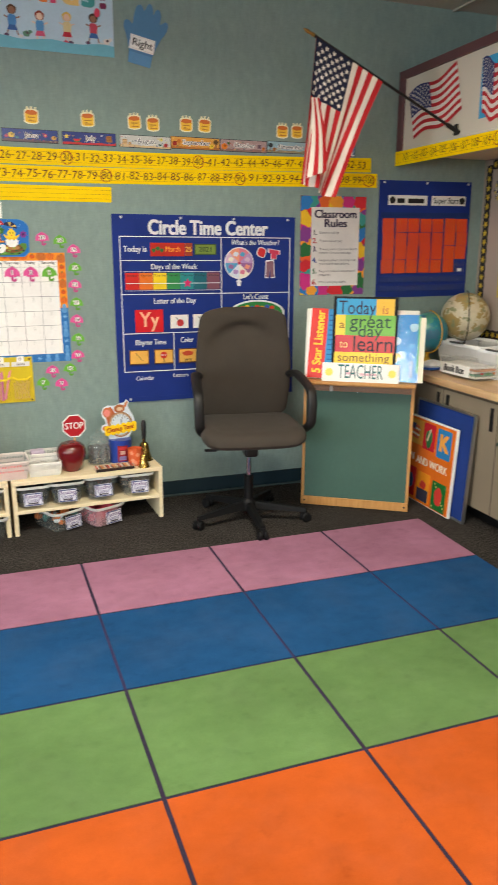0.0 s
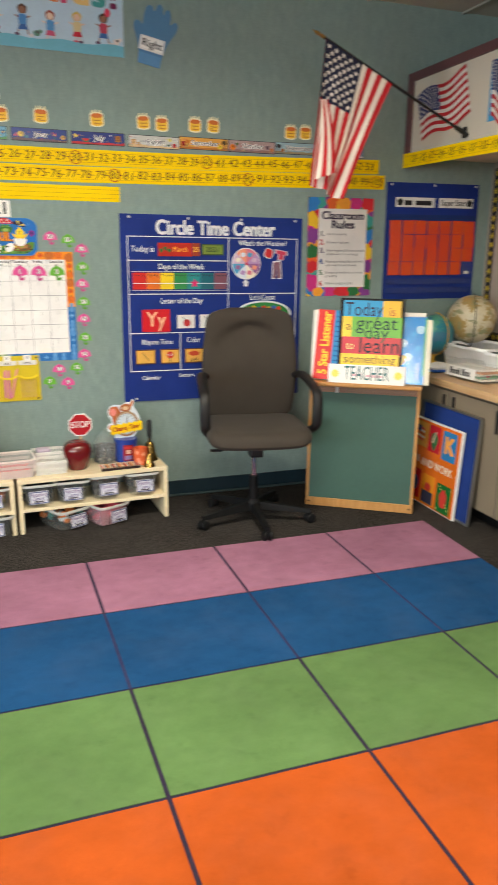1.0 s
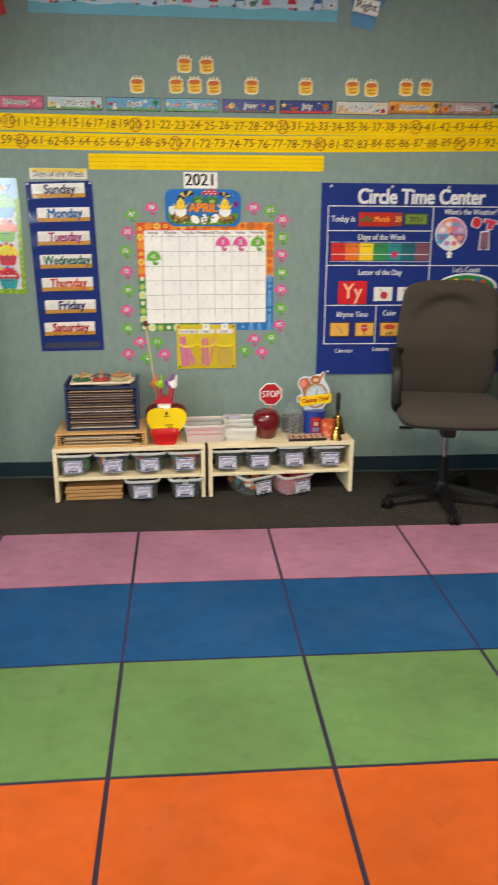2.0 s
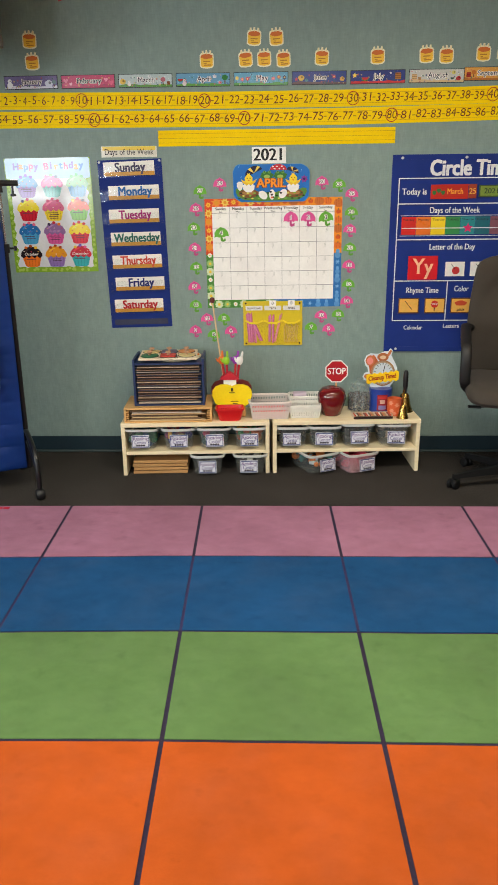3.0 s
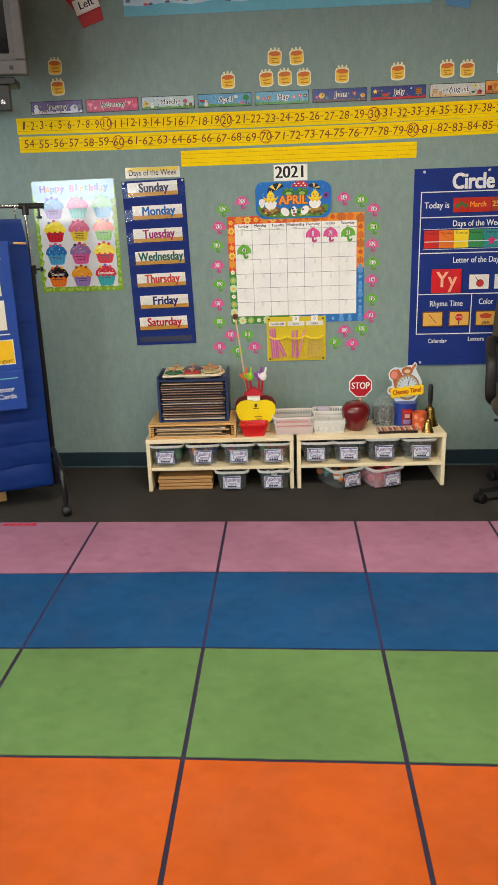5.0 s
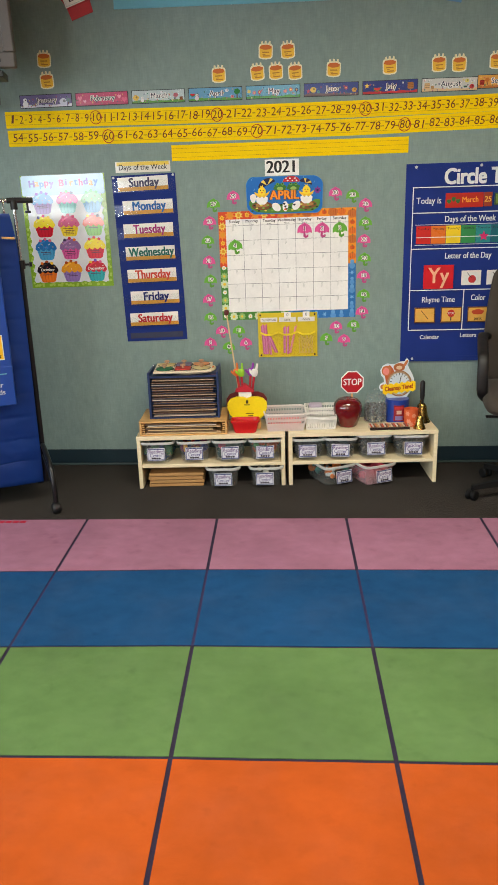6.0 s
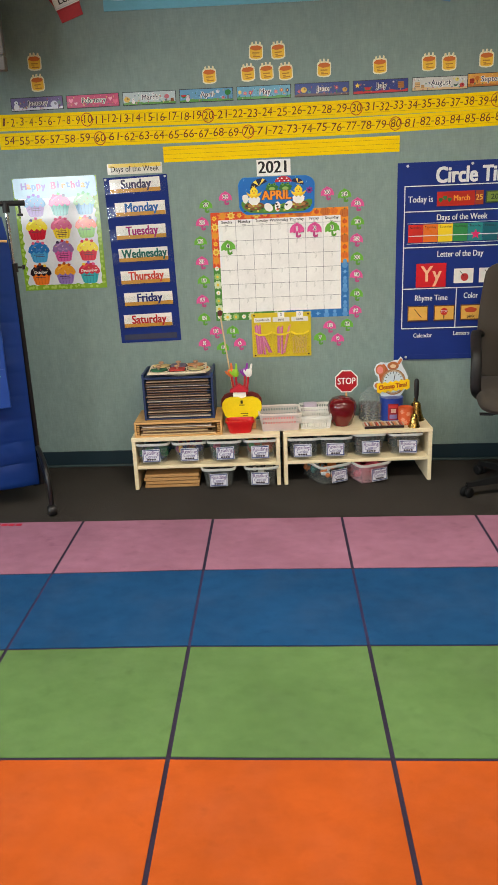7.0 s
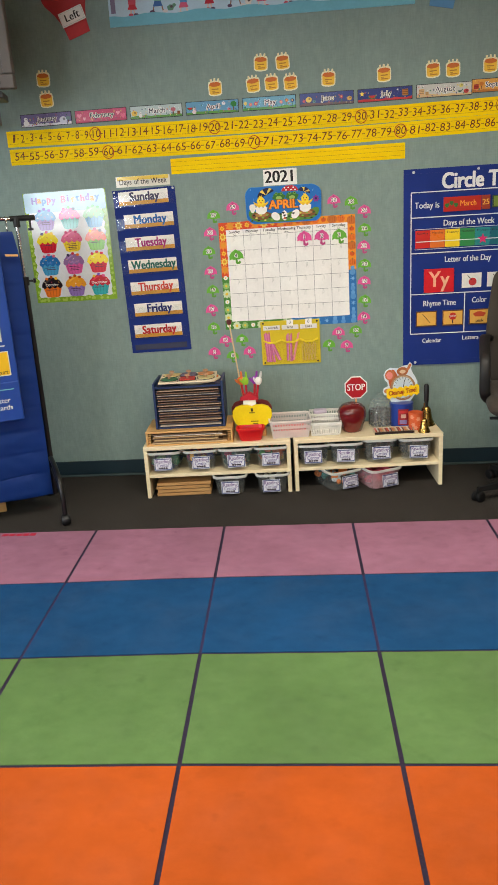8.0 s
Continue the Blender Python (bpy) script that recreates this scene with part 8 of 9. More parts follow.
def easel_books():
    b = thing("big_book", on_easel(-0.188, 0.004) @ pose(0, 0, 0, 0, 0, -2.2), "red and blue big book titled on its edge", "book")
    part("page_block", prism(rect(0.024, 0.188, 0.252, 0.372), -0.006, 0.004), WHITE, b)
    part("cover", prism(rect(0.03, 0.19, 0.244, 0.372), 0.0042, 0.006), paper(40, 140, 200, 0.35), b)
    sheet("red_band", -0.048, 0.19, 0.09, 0.372, 0.0062, paper(222, 44, 28, 0.3), b)
    part("lettering", moved(letters("5 Star Listener", 0.066, 0.035, 0, 0.335), pose(-0.043, 0.197, 0.0084, 0, 0, 90)), paper(246, 206, 50), b)
    for k in range(13):
        sheet("ruled_line", 0.075, 0.03 + 0.026 * k, 0.14, 0.006, 0.0062, paper(20, 96, 160), b, thick=0.0006)
    h = thing("blue_book", on_easel(0.235, 0.000), "shiny blue book in a plastic sleeve", "book")
    part("page_block", prism(rect(0.006, 0.17, 0.185, 0.34), -0.006, 0.004), paper(232, 228, 206), h)
    part("cover", prism(rect(-0.012, 0.177, 0.166, 0.352), 0.0042, 0.006), paper(38, 140, 214, 0.2, 0.4), h)
    for q in range(9):
        flat("cloud_print", oval(-0.05 + 0.028 * (q % 4) + 0.006 * (q % 3), 0.12 + 0.024 * q, 0.016 + 0.006 * (q % 3), 0.012 + 0.005 * ((q * 2) % 3), 24, 0.05, 3), 0.0062 + 0.0003 * q, paper(*((70, 170, 228), (176, 216, 236), (52, 152, 222))[q % 3], 0.2, 0.4), h, 0.0005)
    sheet("sleeve", -0.012, 0.183, 0.17, 0.352, 0.0098, mat("shiny_sleeve", (230, 236, 240), 0.12, 1.0, vary=0.02, alpha=0.04, bump=0.5, bscale=22), h, thick=0.0006, label="crinkled clear sleeve")
    flat("yellow_print", oval(-0.055, 0.13, 0.034, 0.026, 14, 0.18, 3), 0.0062, paper(240, 200, 50, 0.2, 0.4), h)
    sheet("green_edge", 0.066, 0.2, 0.01, 0.3, 0.0062, paper(90, 180, 120, 0.2, 0.4), h)
    part("lettering", moved(letters("HANDS", 0.026, 0.03, 0, 0.09), pose(0.035, 0.07, 0.0108, 0, 0, 90)), paper(220, 230, 240), h)
    s = thing("framed_motto", on_easel(0.020, -0.026, -7) @ pose(0, 0.012, 0), "black-framed colourful motto sign", "sign")
    part("frame", join(prism(rect(0, 0.215, 0.335, 0.432), -0.004, 0.004)), mat("matt_black_frame", (14, 14, 15), 0.6, spec=0.3), s)
    tiles = [((-0.043, 0.378, 0.215, 0.085), (40, 150, 200)), ((0.108, 0.378, 0.086, 0.085), (226, 180, 40)), ((-0.128, 0.283, 0.05, 0.10), (240, 200, 50)), ((0.03, 0.283, 0.26, 0.10), (110, 176, 50)), ((-0.11, 0.18, 0.08, 0.085), (206, 44, 50)), ((0.05, 0.18, 0.22, 0.085), (200, 46, 40)), ((0.0, 0.068, 0.31, 0.125), (244, 206, 40))]
    for q, ((x, y, w, h2), tint) in enumerate(tiles):
        x, y, w, h2 = x * 0.955, 0.215 + (y - 0.215) * 0.96, w * 0.955, h2 * 0.96
        sheet("colour_block", x, y, min(w + 0.013, 0.306) if abs(x) < 0.01 else w + 0.013, h2 + 0.016, 0.0042 + 0.0002 * q, paper(*tint, 0.35, 0.1), s)
    for body, x, y, size, width, tint in (("Today", -0.045, 0.378, 0.1, 0.195, (30, 36, 60)), ("is", 0.11, 0.370, 0.062, 0.03, (180, 90, 40)), ("a", -0.125, 0.288, 0.062, 0.028, (120, 80, 30)), ("great", 0.03, 0.305, 0.1, 0.215, (40, 70, 40)),
                                          ("day", 0.03, 0.252, 0.092, 0.125, (40, 70, 40)), ("to", -0.11, 0.182, 0.062, 0.042, (244, 200, 120)), ("learn", 0.05, 0.182, 0.115, 0.205, (40, 20, 30)), ("something", 0.0, 0.108, 0.064, 0.27, (120, 80, 30))):
        text(body, x * 0.955, 0.215 + (y - 0.215) * 0.96, size, 0.0078, paper(*tint, 0.4), s, 0.0, width=width)
    t = thing("name_strip", on_easel(0.012, -0.058, -6), "white lettered name strip with yellow suns", "sign")
    part("card", prism(rect(0, 0.05, 0.404, 0.10), -0.001, 0.001), WHITE, t)
    text("TEACHER", 0.0, 0.052, 0.105, 0.0014, paper(50, 110, 110), t, 0.0, width=0.235)
    bars([(-0.05, 0.046, 0.05, 0.012), (0.04, 0.043, 0.085, 0.012)], 0.0002, paper(226, 186, 194), t)
    for x in (-0.165, 0.165):
        flat("sun_print", star(x, 0.05, 0.024, 0.72, 0, 11), 0.0012, paper(246, 230, 110), t, 0.0005)


easel_books()


def leaning_boards():
    # against the cabinets: local x along the board towards the room, y up, z out
    m = pose(2.437, -0.43, 0.0, 90, 0, -90) @ pose(0, 0, 0, -3, 0, 0)
    b = thing("blue_board", m, "blue felt board in a thin aluminium frame leaning on the cabinets", "notice board")
    part("felt", prism(rect(0.262, 0.29, 0.51, 0.575), -0.005, 0.003), fabric(28, 58, 130), b)
    al = mat("aluminium", (178, 178, 176), 0.35, 0.9)
    for name, r in (("top_rail", rect(0.262, 0.582, 0.525, 0.012)), ("bottom_rail", rect(0.262, 0.006, 0.525, 0.012)), ("side_rail", rect(0.523, 0.294, 0.012, 0.563)), ("side_rail", rect(0.001, 0.294, 0.012, 0.563))):
        part(name, prism(r, -0.007, 0.007), al, b)
    m2 = pose(2.412, -0.405, 0.0, 90, 0, -90) @ pose(0, 0, 0, -3, 0, 0)
    k = thing("big_book", m2, "orange alphabet big book standing against a blue board", "book")
    part("page_block", prism(rect(0.23, 0.245, 0.45, 0.49), -0.008, 0.004), WHITE, k)
    part("cover", prism(rect(0.225, 0.243, 0.436, 0.478), 0.0042, 0.006), paper(226, 112, 34, 0.25), k)
    sheet("heading_block", 0.10, 0.40, 0.15, 0.14, 0.0062, paper(214, 150, 60, 0.25), k)
    blocks = [(0.075, 0.40, 0.085, 0.13, (220, 160, 70)), (0.21, 0.395, 0.115, 0.15, (196, 40, 50)), (0.352, 0.385, 0.125, 0.16, (50, 130, 190)), (0.07, 0.11, 0.10, 0.17, (190, 40, 40)), (0.2, 0.1, 0.12, 0.17, (234, 150, 40)), (0.352, 0.09, 0.13, 0.16, (40, 110, 50))]
    for q, (x, y, w, h, tint) in enumerate(blocks):
        blk = sheet("picture_block", x, y, w, h, 0.0064, paper(*tint, 0.25), k, 0.008)
        if q == 0:
            for r in range(5):
                sheet("stripe_print", x, y - 0.03 + 0.016 * r, 0.07, 0.008, 0.0082, paper(*((200, 40, 50) if r % 2 == 0 else (230, 226, 220))), blk, tilt=-8)
            sheet("corner_print", x - 0.018, y + 0.03, 0.034, 0.034, 0.0092, paper(40, 50, 100), blk, tilt=-8)
        elif q == 1:
            flat("leaf_print", oval(x, y - 0.01, 0.03, 0.05, 16, 0.1, 3), 0.0082, paper(40, 110, 60), blk)
            sheet("stem_print", x, y + 0.01, 0.012, 0.07, 0.0094, paper(230, 210, 180), blk, tilt=-20)
        elif q == 2:
            text("K", x, y, 0.13, 0.0084, paper(244, 170, 70), blk, 0.05)
        elif q == 3:
            flat("drop_print", oval(x, y, 0.03, 0.045, 16), 0.0082, paper(30, 60, 110), blk)
        elif q == 4:
            sheet("tractor_print", x, y - 0.045, 0.11, 0.07, 0.0082, paper(50, 50, 70), blk)
            flat("tractor_print", oval(x, y + 0.015, 0.03, 0.024, 14, 0.1, 4), 0.0082, paper(200, 50, 40), blk)
        else:
            flat("fruit_print", oval(x, y, 0.034, 0.052, 16, 0.08, 5), 0.0082, paper(206, 60, 50), blk)
            for r in range(10):
                flat("dot_print", oval(x - 0.05 + 0.1 * ((r * 7) % 10) / 9, y - 0.065 + 0.13 * ((r * 3) % 10) / 9, 0.005, 0.005, 8), 0.0083, paper(220, 220, 120), blk, 0.0005)
    text("AND WORK", 0.255, 0.245, 0.062, 0.0066, paper(240, 226, 200), k, 0.03, width=0.3)
    text("N", 0.06, 0.252, 0.062, 0.0066, paper(240, 226, 200), k, 0.03)


leaning_boards()

# ---- things on the counter ----
def map_print(name, sea, lands, scale):
    """Printed globe: seas with ragged lands in two tints."""
    m = mat(name, sea, 0.32, vary=0.1, scale=7, fine=0.05, fscale=60, coat=0.25)
    nt = m.node_tree
    p = nt.nodes["Principled BSDF"]
    col = p.inputs["Base Color"].links[0].from_socket
    col = mixed(nt, ramp(nt, grain(nt, scale, 6, (1, 1, 1.3), 0.6), 0.515, 0.53), col, lin(*lands[0]))
    col = mixed(nt, ramp(nt, grain(nt, scale * 1.7, 6, (1.2, 1, 1), 0.6), 0.56, 0.575), col, lin(*lands[1]))
    nt.links.new(col, p.inputs["Base Color"])
    return m


def globe(m, r, sea, land, label, arm, spots, hb=0.135, meridian=0.004, turn=130):
    g = thing("globe", m, label, "globe", "globes on the counter")
    ball = map_print("globe_print", sea, land, spots)
    n = 28
    part("sphere", moved(lathe([(r * math.sin(math.pi * i / n), -r * math.cos(math.pi * i / n)) for i in range(n + 1)], 40), pose(0, 0, r + hb)), ball, g, smooth=True)
    arc = [(0, (r + 0.012) * math.sin(radians(t)), (r + 0.012) * math.cos(radians(t)) + r + hb) for t in range(0, 181, 10)]
    part("meridian", moved(tube(arc, meridian, 8), pose(0, 0, 0, 0, 0, turn)), arm, g, smooth=True)
    part("stand", lathe([(0, 0), (0.085, 0), (0.085, 0.01), (0.03, 0.025), (0.012, 0.045), (0.012, hb - 0.008), (0, hb - 0.008)], 28), arm, g, smooth=True)


globe(pose(2.928, -0.165, 0.7225), 0.146, (216, 206, 176), [(176, 152, 96), (150, 152, 112)], "large antique-toned globe with a dark meridian", BLACK, 11, 0.140, 0.003, 152)
globe(pose(2.69, -0.14, 0.7225), 0.116, (36, 136, 158), [(84, 160, 140), (60, 120, 150)], "small teal globe on a yellow stand beside a larger one", plastic(214, 168, 52, 0.4), 6, 0.084, 0.0035, 185)


def holed_tub(m, w, d, h, label):
    """A basket whose sides are pierced by rows of small square holes."""
    b = thing("white_basket", m, label, "basket", "white baskets on the counter")
    pl = plastic(254, 253, 250, 0.45)
    k = 0.86
    low = [(-w / 2 * k, -d / 2 * k), (w / 2 * k, -d / 2 * k), (w / 2 * k, d / 2 * k), (-w / 2 * k, d / 2 * k)]
    top = [(-w / 2, -d / 2), (w / 2, -d / 2), (w / 2, d / 2), (-w / 2, d / 2)]
    part("base", prism(low, 0.0, 0.004), pl, b)
    for s in range(4):
        p0, p1, q0, q1 = Vector((*low[s], 0)), Vector((*low[(s + 1) % 4], 0)), Vector((*top[s], h - 0.01)), Vector((*top[(s + 1) % 4], h - 0.01))
        n = int((p1 - p0).length / 0.027)
        us = [0.0] + [t for i in range(n) for t in ((i + 0.80) / (n + 0.9), (i + 1.08) / (n + 0.9))] + [1.0]
        vs = [0.0] + [t for j in range(4) for t in (0.14 + 0.115 * j, 0.19 + 0.115 * j)] + [1.0]
        bm = bmesh.new()
        g = [[bm.verts.new(p0.lerp(p1, u).lerp(q0.lerp(q1, u), v)) for v in vs] for u in us]
        for i in range(len(us) - 1):
            for j in range(len(vs) - 1):
                if not (i % 2 == 1 and j % 2 == 1):
                    bm.faces.new((g[i][j], g[i + 1][j], g[i + 1][j + 1], g[i][j + 1]))
        bmesh.ops.solidify(bm, geom=bm.faces[:], thickness=0.0025)
        part("pierced_side", bm, pl, b)
    part("rim", loft([[(x * a, y * c, z) for x, y in squircle(w, d, 36, 9)] for a, c, z in ((0.98, 0.985, h - 0.014), (1.05, 1.04, h - 0.02), (1.058, 1.045, h - 0.006), (1.04, 1.03, h), (0.98, 0.985, h), (0.98, 0.985, h - 0.014))], False), pl, b, smooth=True)
    part("grip", box(-w / 2 - 0.017, -w / 2 + 0.004, -0.06, 0.06, h - 0.002, h + 0.006, 0.003), plastic(86, 86, 84, 0.5), b, "grey soft grip")
    return b


holed_tub(pose(2.893, -0.375, 0.7225, 0, 0, 2), 0.315, 0.41, 0.157, "white perforated plastic basket with grey grips")
tb = holed_tub(pose(2.862, -0.742, 0.7225, 0, 0, 4), 0.31, 0.285, 0.157, "white perforated plastic basket holding cards")
part("content_heap", box(-0.11, 0.12, -0.11, -0.05, 0.005, 0.11, 0.006), paper(214, 208, 196), tb, "stack of small cards")


def counter_things():
    b = thing("book_box", pose(2.655, -0.615, 0.7225, 0, 0, 2), "clear shallow lidded box labelled for books", "storage box")
    part("tub", tray_shape(0.175, 0.35, 0.090, 0.96, 0.003, 0.004, 10.0, 36), CLEAR, b, smooth=True)
    for q in range(5):
        part("small_book", box(-0.072 + 0.004 * (q % 2), 0.070 - 0.006 * (q % 3), -0.14 + 0.01 * (q % 3), 0.13 + 0.006 * (q % 2), 0.010 + 0.013 * q, 0.021 + 0.013 * q, 0.002), paper(*((226, 220, 204), (120, 160, 130), (230, 226, 214), (206, 150, 110), (236, 232, 222))[q]), b)
    lab = part("label_card", moved(prism(rect(0, 0, 0.255, 0.058), 0, 0.001), pose(-0.0895, 0.015, 0.044, 86, 0, -90)), WHITE, b)
    part("lettering", moved(letters("Book Box", 0.050, 0.045, 0, 0.175), pose(-0.0912, 0.02, 0.044, 86, 0, -90)), INK, lab)
    part("lid", moved(prism(rect(0, 0, 0.186, 0.36, 0.012), 0, 0.003), pose(0, 0, 0.0905)), CLEAR, b)
    for k in range(4):
        part("button", moved(prism(oval(0, 0, 0.007, 0.007, 12), 0, 0.004), pose(-0.06 + 0.04 * k, -0.1755, 0.045, 90, 0, 0)), paper(*[(180, 60, 60), (90, 140, 80), (200, 120, 60), (150, 60, 70)][k]), b)
    r = slatted_basket("red_basket", pose(2.665, -1.09, 0.7225, 0, 0, 90), 0.19, 0.11, 0.075, plastic(206, 34, 40, 0.4), "small red slotted plastic basket of round tags", 12, 2)
    for k in range(4):
        part("round_tag", moved(lathe([(0, -0.002), (0.045, -0.002), (0.045, 0.002), (0, 0.002)], 24), pose(-0.05 + 0.016 * k, 0.0, 0.07, 76, 0, 78)), paper(226, 220, 214), r)
    part("red_card", moved(box(-0.05, 0.05, -0.002, 0.002, 0.0, 0.11), pose(0.05, 0.0, 0.01, -12, 0, 0)), paper(206, 40, 50), r)
    t = thing("blue_tray", pose(2.63, -0.27, 0.7225, 0, 0, 10), "blue shallow tray with white tissue on it", "tray")
    part("tray", tray_shape(0.19, 0.2, 0.018, 0.94, 0.003, 0.004, 8.0), plastic(50, 100, 190, 0.4), t, smooth=True)
    part("tissue", moved(lathe([(0, 0), (0.06, 0.0), (0.065, 0.012), (0.05, 0.03), (0.02, 0.04), (0, 0.036)], 12), pose(0.01, -0.01, 0.009)), paper(232, 230, 226), t)
    f = thing("picture_card", pose(2.81, -0.69, 0.845, 0, 0, -38) @ pose(0, 0, 0, -14, 0, 0) @ pose(0, 0, 0, 0, 20, 0), "white picture card in a thin brown edge", "card")
    part("card", box(0.0, 0.26, -0.003, 0.003, 0.0, 0.20, 0.001), paper(120, 88, 80), f)
    part("paper", box(0.007, 0.253, -0.0045, -0.003, 0.007, 0.193), WHITE, f)
    part("printed_line", moved(join(prism(rect(0.13, 0.022, 0.22, 0.002), 0, 0.0008), prism(rect(0.13, 0.178, 0.22, 0.002), 0, 0.0008), prism(rect(0.022, 0.1, 0.002, 0.158), 0, 0.0008)), pose(0, -0.0046, 0, 90, 0, 0)), paper(150, 110, 110), f)
    part("drawn_shape", moved(join(prism(oval(0.105, 0.125, 0.03, 0.028, 18, 0.06, 5), 0, 0.001), prism([(0.07, 0.04), (0.14, 0.04), (0.125, 0.095), (0.085, 0.095)], 0, 0.001)), pose(0, -0.0046, 0, 90, 0, 0)), paper(196, 176, 166), f)


counter_things()

# ---- chart stand and television at the west end ----
def chart_stand():
    yaw = 28.2
    M = pose(-1.028, -0.515, 0, 0, 0, yaw)     # local x to the stand's right end, y away from the room
    s = thing("chart_stand", M, "black rolling chart stand with a chrome telescopic pole", "chart stand")
    L = 0.98
    for k, x in enumerate((0.0, -L)):
        part("lower_pole", tube([(x, 0, 0.09), (x, 0, 1.16)], 0.013, 12), BLACK_METAL, s, smooth=True)
        part("chrome_pole", tube([(x, 0, 1.16), (x, 0, 1.435)], 0.0085, 12), CHROME, s, "chrome inner pole", smooth=True)
        part("clamp_collar", join(lathe([(0, 1.145), (0.02, 1.145), (0.02, 1.185), (0, 1.185)], 14), tube([(0.015, 0, 1.165), (0.04, -0.01, 1.165)], 0.005, 8), moved(lathe([(0, -0.008), (0.011, -0.006), (0.011, 0.006), (0, 0.008)], 10), pose(0.043, -0.011, 1.165, 0, 90, 0))) if k == 0 else
             moved(lathe([(0, 1.145), (0.02, 1.145), (0.02, 1.185), (0, 1.185)], 14), pose(x, 0, 0)), BLACK, s)
        part("tee_joint", join(moved(tube([(0, 0, 1.41), (0, 0, 1.455)], 0.016, 12), pose(x, 0, 0)), tube([(x - 0.03, 0, 1.45), (x + 0.085, 0, 1.45)], 0.013, 12), tube([(x + 0.06, 0, 1.44), (x + 0.06, 0, 1.405)], 0.005, 8), moved(lathe([(0, 0), (0.013, 0.002), (0.013, 0.012), (0, 0.014)], 12), pose(x + 0.06, 0, 1.392))), BLACK, s)
        foot = tube(bent([(x, 0.24, 0.06), (x, 0.238, 0.15), (x, 0.205, 0.222), (x, 0.12, 0.262), (x, 0, 0.285), (x, -0.12, 0.262), (x, -0.205, 0.222), (x, -0.238, 0.15), (x, -0.24, 0.06)], 5), 0.0125, 10)
        ft = part("foot_tube", foot, BLACK_METAL, s, smooth=True)
        part("foot_brace", tube(bent([(x, 0.236, 0.12), (x, 0.19, 0.165), (x, 0.03, 0.225), (x, -0.03, 0.225), (x, -0.19, 0.165), (x, -0.236, 0.12)], 4), 0.009, 8), BLACK_METAL, ft)
        for y in (-0.24, 0.24):
            part("castor", join(moved(lathe([(0, -0.02), (0.022, -0.02), (0.028, -0.012), (0.028, 0.012), (0.022, 0.02), (0, 0.02)], 18), pose(x, y, 0.028, 0, 90, 0)), tube([(x, y, 0.03), (x, y, 0.07)], 0.007, 8)), BLACK, ft, smooth=True)
    part("top_bar", tube([(-L, 0, 1.45), (0.0, 0, 1.45)], 0.009, 12), CHROME, s, "chrome hanging bar", smooth=True)

    c = thing("hanging_pocket_chart", M @ pose(0, -0.035, 0), "long royal blue pocket chart hung on the stand", "pocket chart")
    W0, W1, top, low = -0.93, -0.012, 1.392, 0.105
    bm = bmesh.new()
    nx, nz = 30, 156
    g = []
    folds = 11                                             # pockets with a thin sewn seam below each
    for j in range(nz + 1):
        z = top - (top - low) * j / nz
        q = j / nz * folds
        pleat = q - math.floor(q)
        swell = 0.006 * math.sin(math.pi * pleat) ** 0.25 + 0.004 * pleat
        inset = 0.020 * max(0.0, 1 - j / nz / 0.13) ** 1.5
        row = []
        for i in range(nx + 1):
            x = W0 + (W1 - inset - W0) * i / nx
            rim = min(1.0, (nx - i) / 3, i / 3)
            crease = 0.010 * noise.noise((x * 5, z * 9, 1.0)) + 0.004 * noise.noise((x * 17, z * 24, 4.0))
            sag = 0.006 * noise.noise((x * 4, math.floor(q) * 1.7, 2.0))
            row.append(bm.verts.new((x - 0.006 * (j / nz), -(swell + crease) * (0.25 + 0.75 * rim) - 0.02 * (1 - j / nz), z + sag)))
        g.append(row)
    for j in range(nz):
        for i in range(nx):
            bm.faces.new((g[j][i], g[j][i + 1], g[j + 1][i + 1], g[j + 1][i]))
    bmesh.ops.solidify(bm, geom=bm.faces[:], thickness=0.003)
    part("panel", bm, NYLON, c, "quilted glossy blue nylon", smooth=True)
    for x in (-0.05, -0.3, -0.6, -0.88):
        ring = [(x, 0.018 + 0.014 * math.cos(a) - 0.014, 1.425 + 0.036 * math.sin(a)) for a in [2 * math.pi * k / 16 for k in range(17)]]
        part("hanging_ring", tube(ring, 0.0022, 6), CHROME, c, smooth=True)
    white = paper(228, 226, 220)
    front = lambda x, z: pose(x - 0.02, -0.0565, z, 90, 0, 0)

    def card(x0, x1, z1, z0, tint, name="pocket_card"):
        return part(name, moved(prism(rect(0, 0, x1 - x0, z1 - z0), 0, 0.0015), front((x0 + x1) / 2, (z0 + z1) / 2)), paper(*tint), c)

    part("front_layer", box(-0.62, -0.104, -0.056, -0.040, 0.525, 1.30, 0.006), NYLON, c, "narrower blue front layer")
    card(-0.50, -0.140, 1.20, 1.06, (226, 220, 206))
    card(-0.50, -0.134, 1.04, 0.905, (224, 218, 200))
    yl = card(-0.30, -0.115, 0.860, 0.745, (236, 188, 30))
    part("picture_print", moved(prism(rect(-0.045, -0.008, 0.05, 0.075, 0.01), 0.0016, 0.0024), front(-0.2075, 0.8025)), paper(214, 150, 150), yl)
    part("lettering", moved(letters("yogurt", 0.028, 0, 0.2), front(-0.165, 0.762) @ Matrix.Translation((0, 0, 0.002))), INK, yl)
    part("card_edge", moved(join(prism(rect(0, 0.0555, 0.185, 0.004), 0.0016, 0.002), prism(rect(0, -0.0555, 0.185, 0.004), 0.0016, 0.002), prism(rect(0.0905, 0, 0.004, 0.107), 0.0016, 0.002)), front(-0.2075, 0.8025)), white, yl)
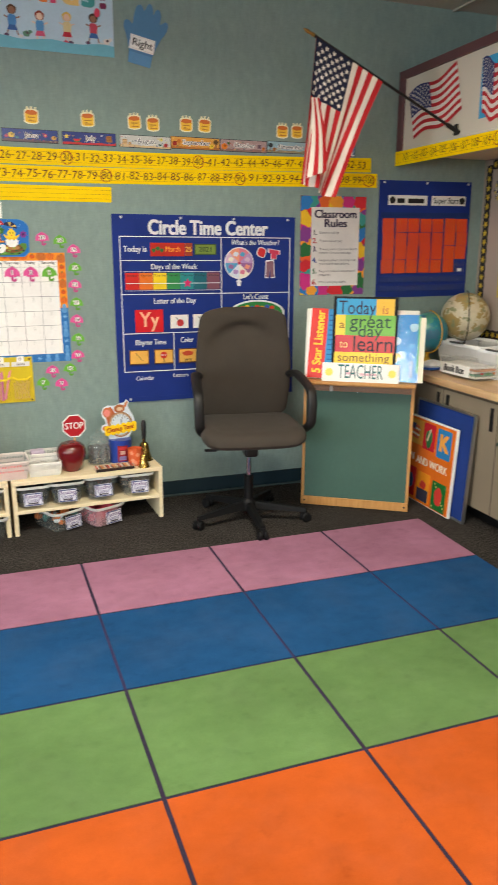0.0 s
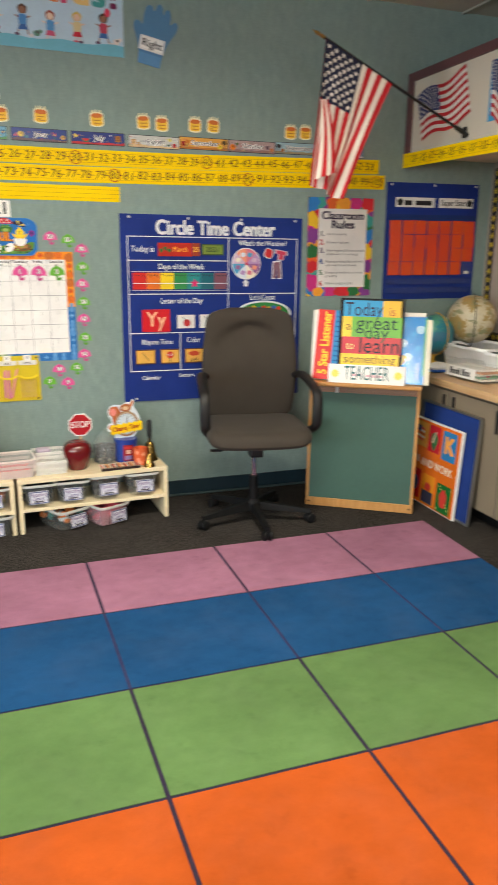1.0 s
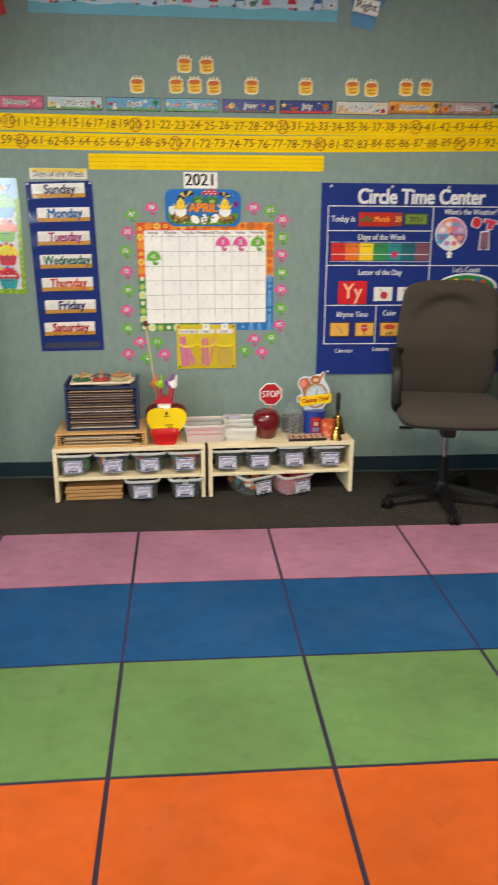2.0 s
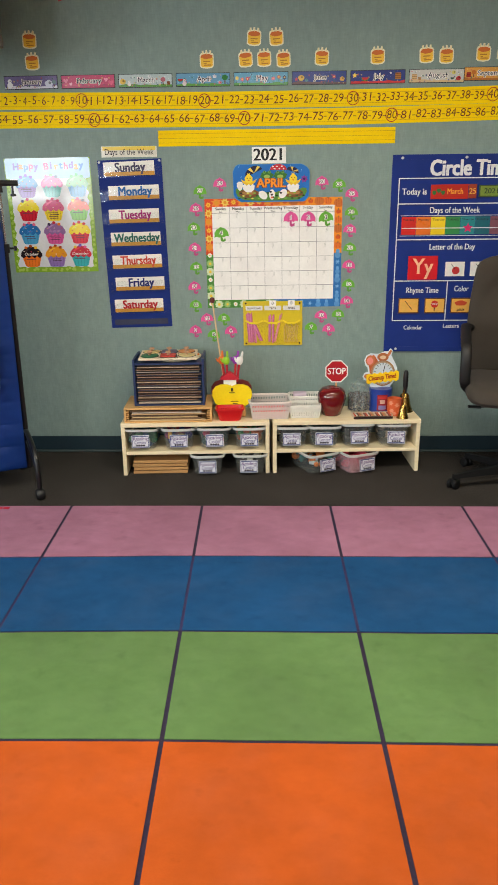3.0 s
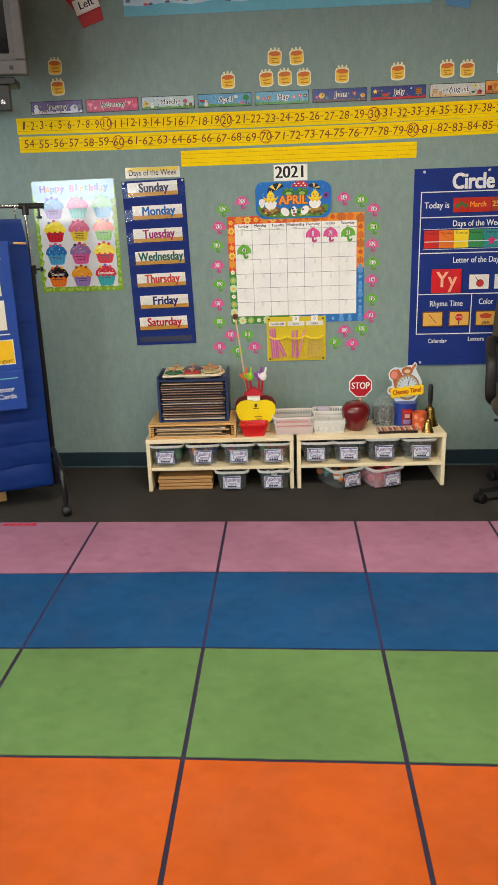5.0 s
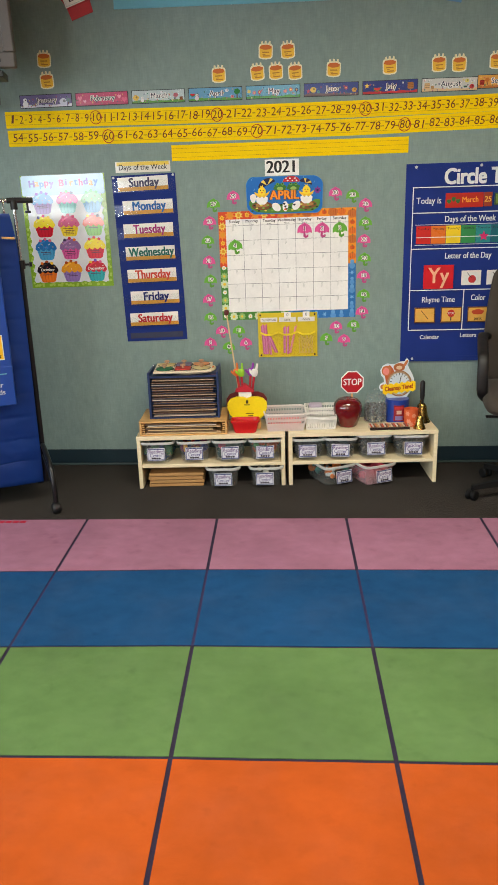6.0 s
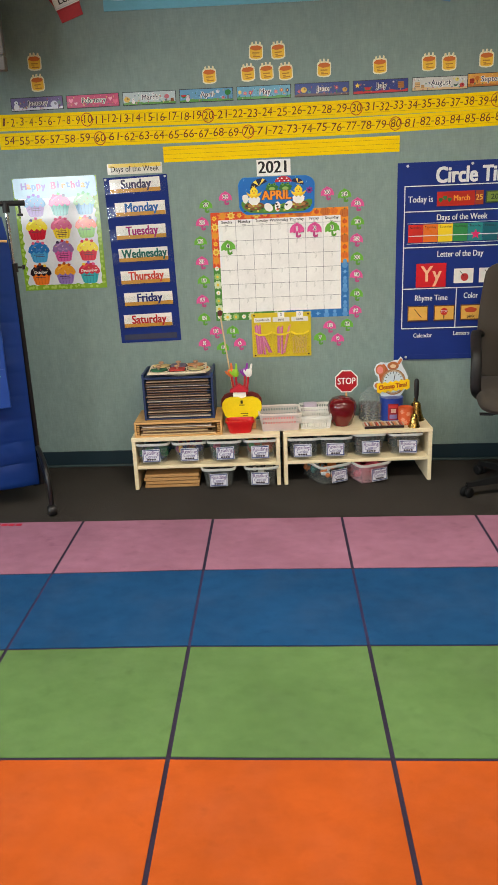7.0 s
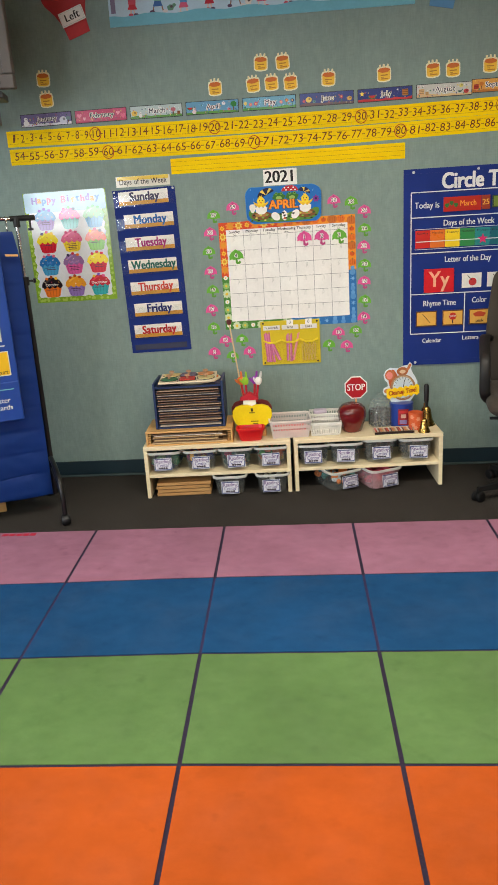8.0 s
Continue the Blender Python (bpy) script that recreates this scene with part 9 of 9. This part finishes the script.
    pk = part("letter_pocket", box(-0.60, -0.107, -0.064, -0.0565, 0.527, 0.715, 0.004), NYLON, c, "stitched blue front pocket")
    part("lettering", join(moved(letters("Letter", 0.034, 0.01), pose(-0.200, -0.0646, 0.628, 90, 0, 0)), moved(letters("Cards", 0.034, 0.01), pose(-0.192, -0.0646, 0.594, 90, 0, 0))), white, pk)
    part("white_line", moved(prism(rect(0, 0, 0.4, 0.005), 0, 0.001), front(-0.325, 0.885)), white, c)
    part("white_line", moved(prism(rect(0, 0, 0.4, 0.005), 0, 0.001), front(-0.325, 1.225)), white, c)
    part("pocket_line", moved(prism(rect(0, 0, 0.4, 0.004), 0.0075, 0.0085), front(-0.315, 0.68)), paper(120, 190, 190), pk)
    st = thing("wooden_dowel", M @ pose(-0.050, -0.082, 1.290), "short pale wooden dowel lying across the chart", "dowel")
    part("rod", tube([(-0.03, 0, 0), (0.024, -0.01, -0.004)], 0.005, 8), MAPLE, st)
    w = thing("wooden_crate", pose(-1.39, -0.565, 0, 0, 0, 28), "low honey-coloured wooden crate on the carpet", "crate")
    part("front_board", box(-0.3, 0.10, -0.012, 0.0, 0.002, 0.062, 0.003), MAPLE, w)
    part("side_board", box(0.088, 0.10, 0.0005, 0.22, 0.002, 0.062, 0.003), MAPLE, w)
    part("base_board", box(-0.3, 0.0875, 0.0005, 0.22, 0.002, 0.012), MAPLE, w)


chart_stand()


def television():
    t = thing("television", pose(-1.282, -0.47, 2.010, 4, 0, 10), "grey tube television on a wall bracket", "television")
    grey = mat("grey_tv_plastic", (96, 90, 86), 0.5, vary=0.06, scale=10, fine=0.04, bump=0.1)
    W, H = 0.31, 0.52
    part("front_bezel", join(box(-W, W, -0.03, 0.03, 0.0, 0.06, 0.006), box(-W, W, -0.03, 0.03, H - 0.045, H, 0.006), box(-W, -W + 0.045, -0.029, 0.03, 0.0605, H - 0.0455, 0.006), box(W - 0.045, W, -0.029, 0.03, 0.0605, H - 0.0455, 0.006)), grey, t)
    part("inner_bezel", join(box(-W + 0.046, W - 0.046, -0.018, 0.0, 0.061, 0.085), box(W - 0.07, W - 0.046, -0.018, 0.0, 0.0855, H - 0.046), box(-W + 0.046, -W + 0.07, -0.018, 0.0, 0.0855, H - 0.046), box(-W + 0.0705, W - 0.0705, -0.018, 0.0, H - 0.07, H - 0.046)), plastic(92, 85, 80, 0.5), t)
    part("screen", box(-W + 0.071, W - 0.071, -0.010, -0.004, 0.0855, H - 0.0705), mat("dark_screen", (16, 17, 20), 0.08, vary=0.02, coat=0.4), t)
    part("rear_housing", loft([[(x, y, z) for x, z in ((-w, z0), (w, z0), (w, z1), (-w, z1))] for w, z0, z1, y in ((W - 0.01, 0.02, H - 0.02, 0.031), (0.26, 0.05, 0.45, 0.15), (0.17, 0.1, 0.38, 0.36))]), grey, t)
    part("power_button", box(0.235, 0.25, -0.034, -0.03, 0.02, 0.036), BLACK, t)
    b = thing("tv_bracket", pose(-1.282, -0.47, 2.010, 0, 0, 10), "black steel television wall bracket", "bracket")
    part("shelf", box(-0.28, 0.245, 0.0, 0.13, -0.036, -0.006, 0.004), BLACK_METAL, b)
    part("upright", box(0.12, 0.215, 0.0, 0.05, -0.145, -0.0365, 0.004), BLACK_METAL, b)
    part("wall_arm", tube([(0.13, 0.05, -0.1), (-0.06, 0.12, -0.1), (-0.08, 0.476, -0.1)], 0.02, 10), BLACK_METAL, b)
    part("bolt", moved(lathe([(0, 0.006), (0.011, 0.005), (0.013, 0), (0, 0)], 12), pose(0.185, -0.0005, -0.11, 90, 0, 0)), CHROME, b)


television()

bpy.data.objects.remove(TYPESETTER)
bpy.data.curves.remove(TYPE)
bpy.data.meshes.remove(SCRATCH)
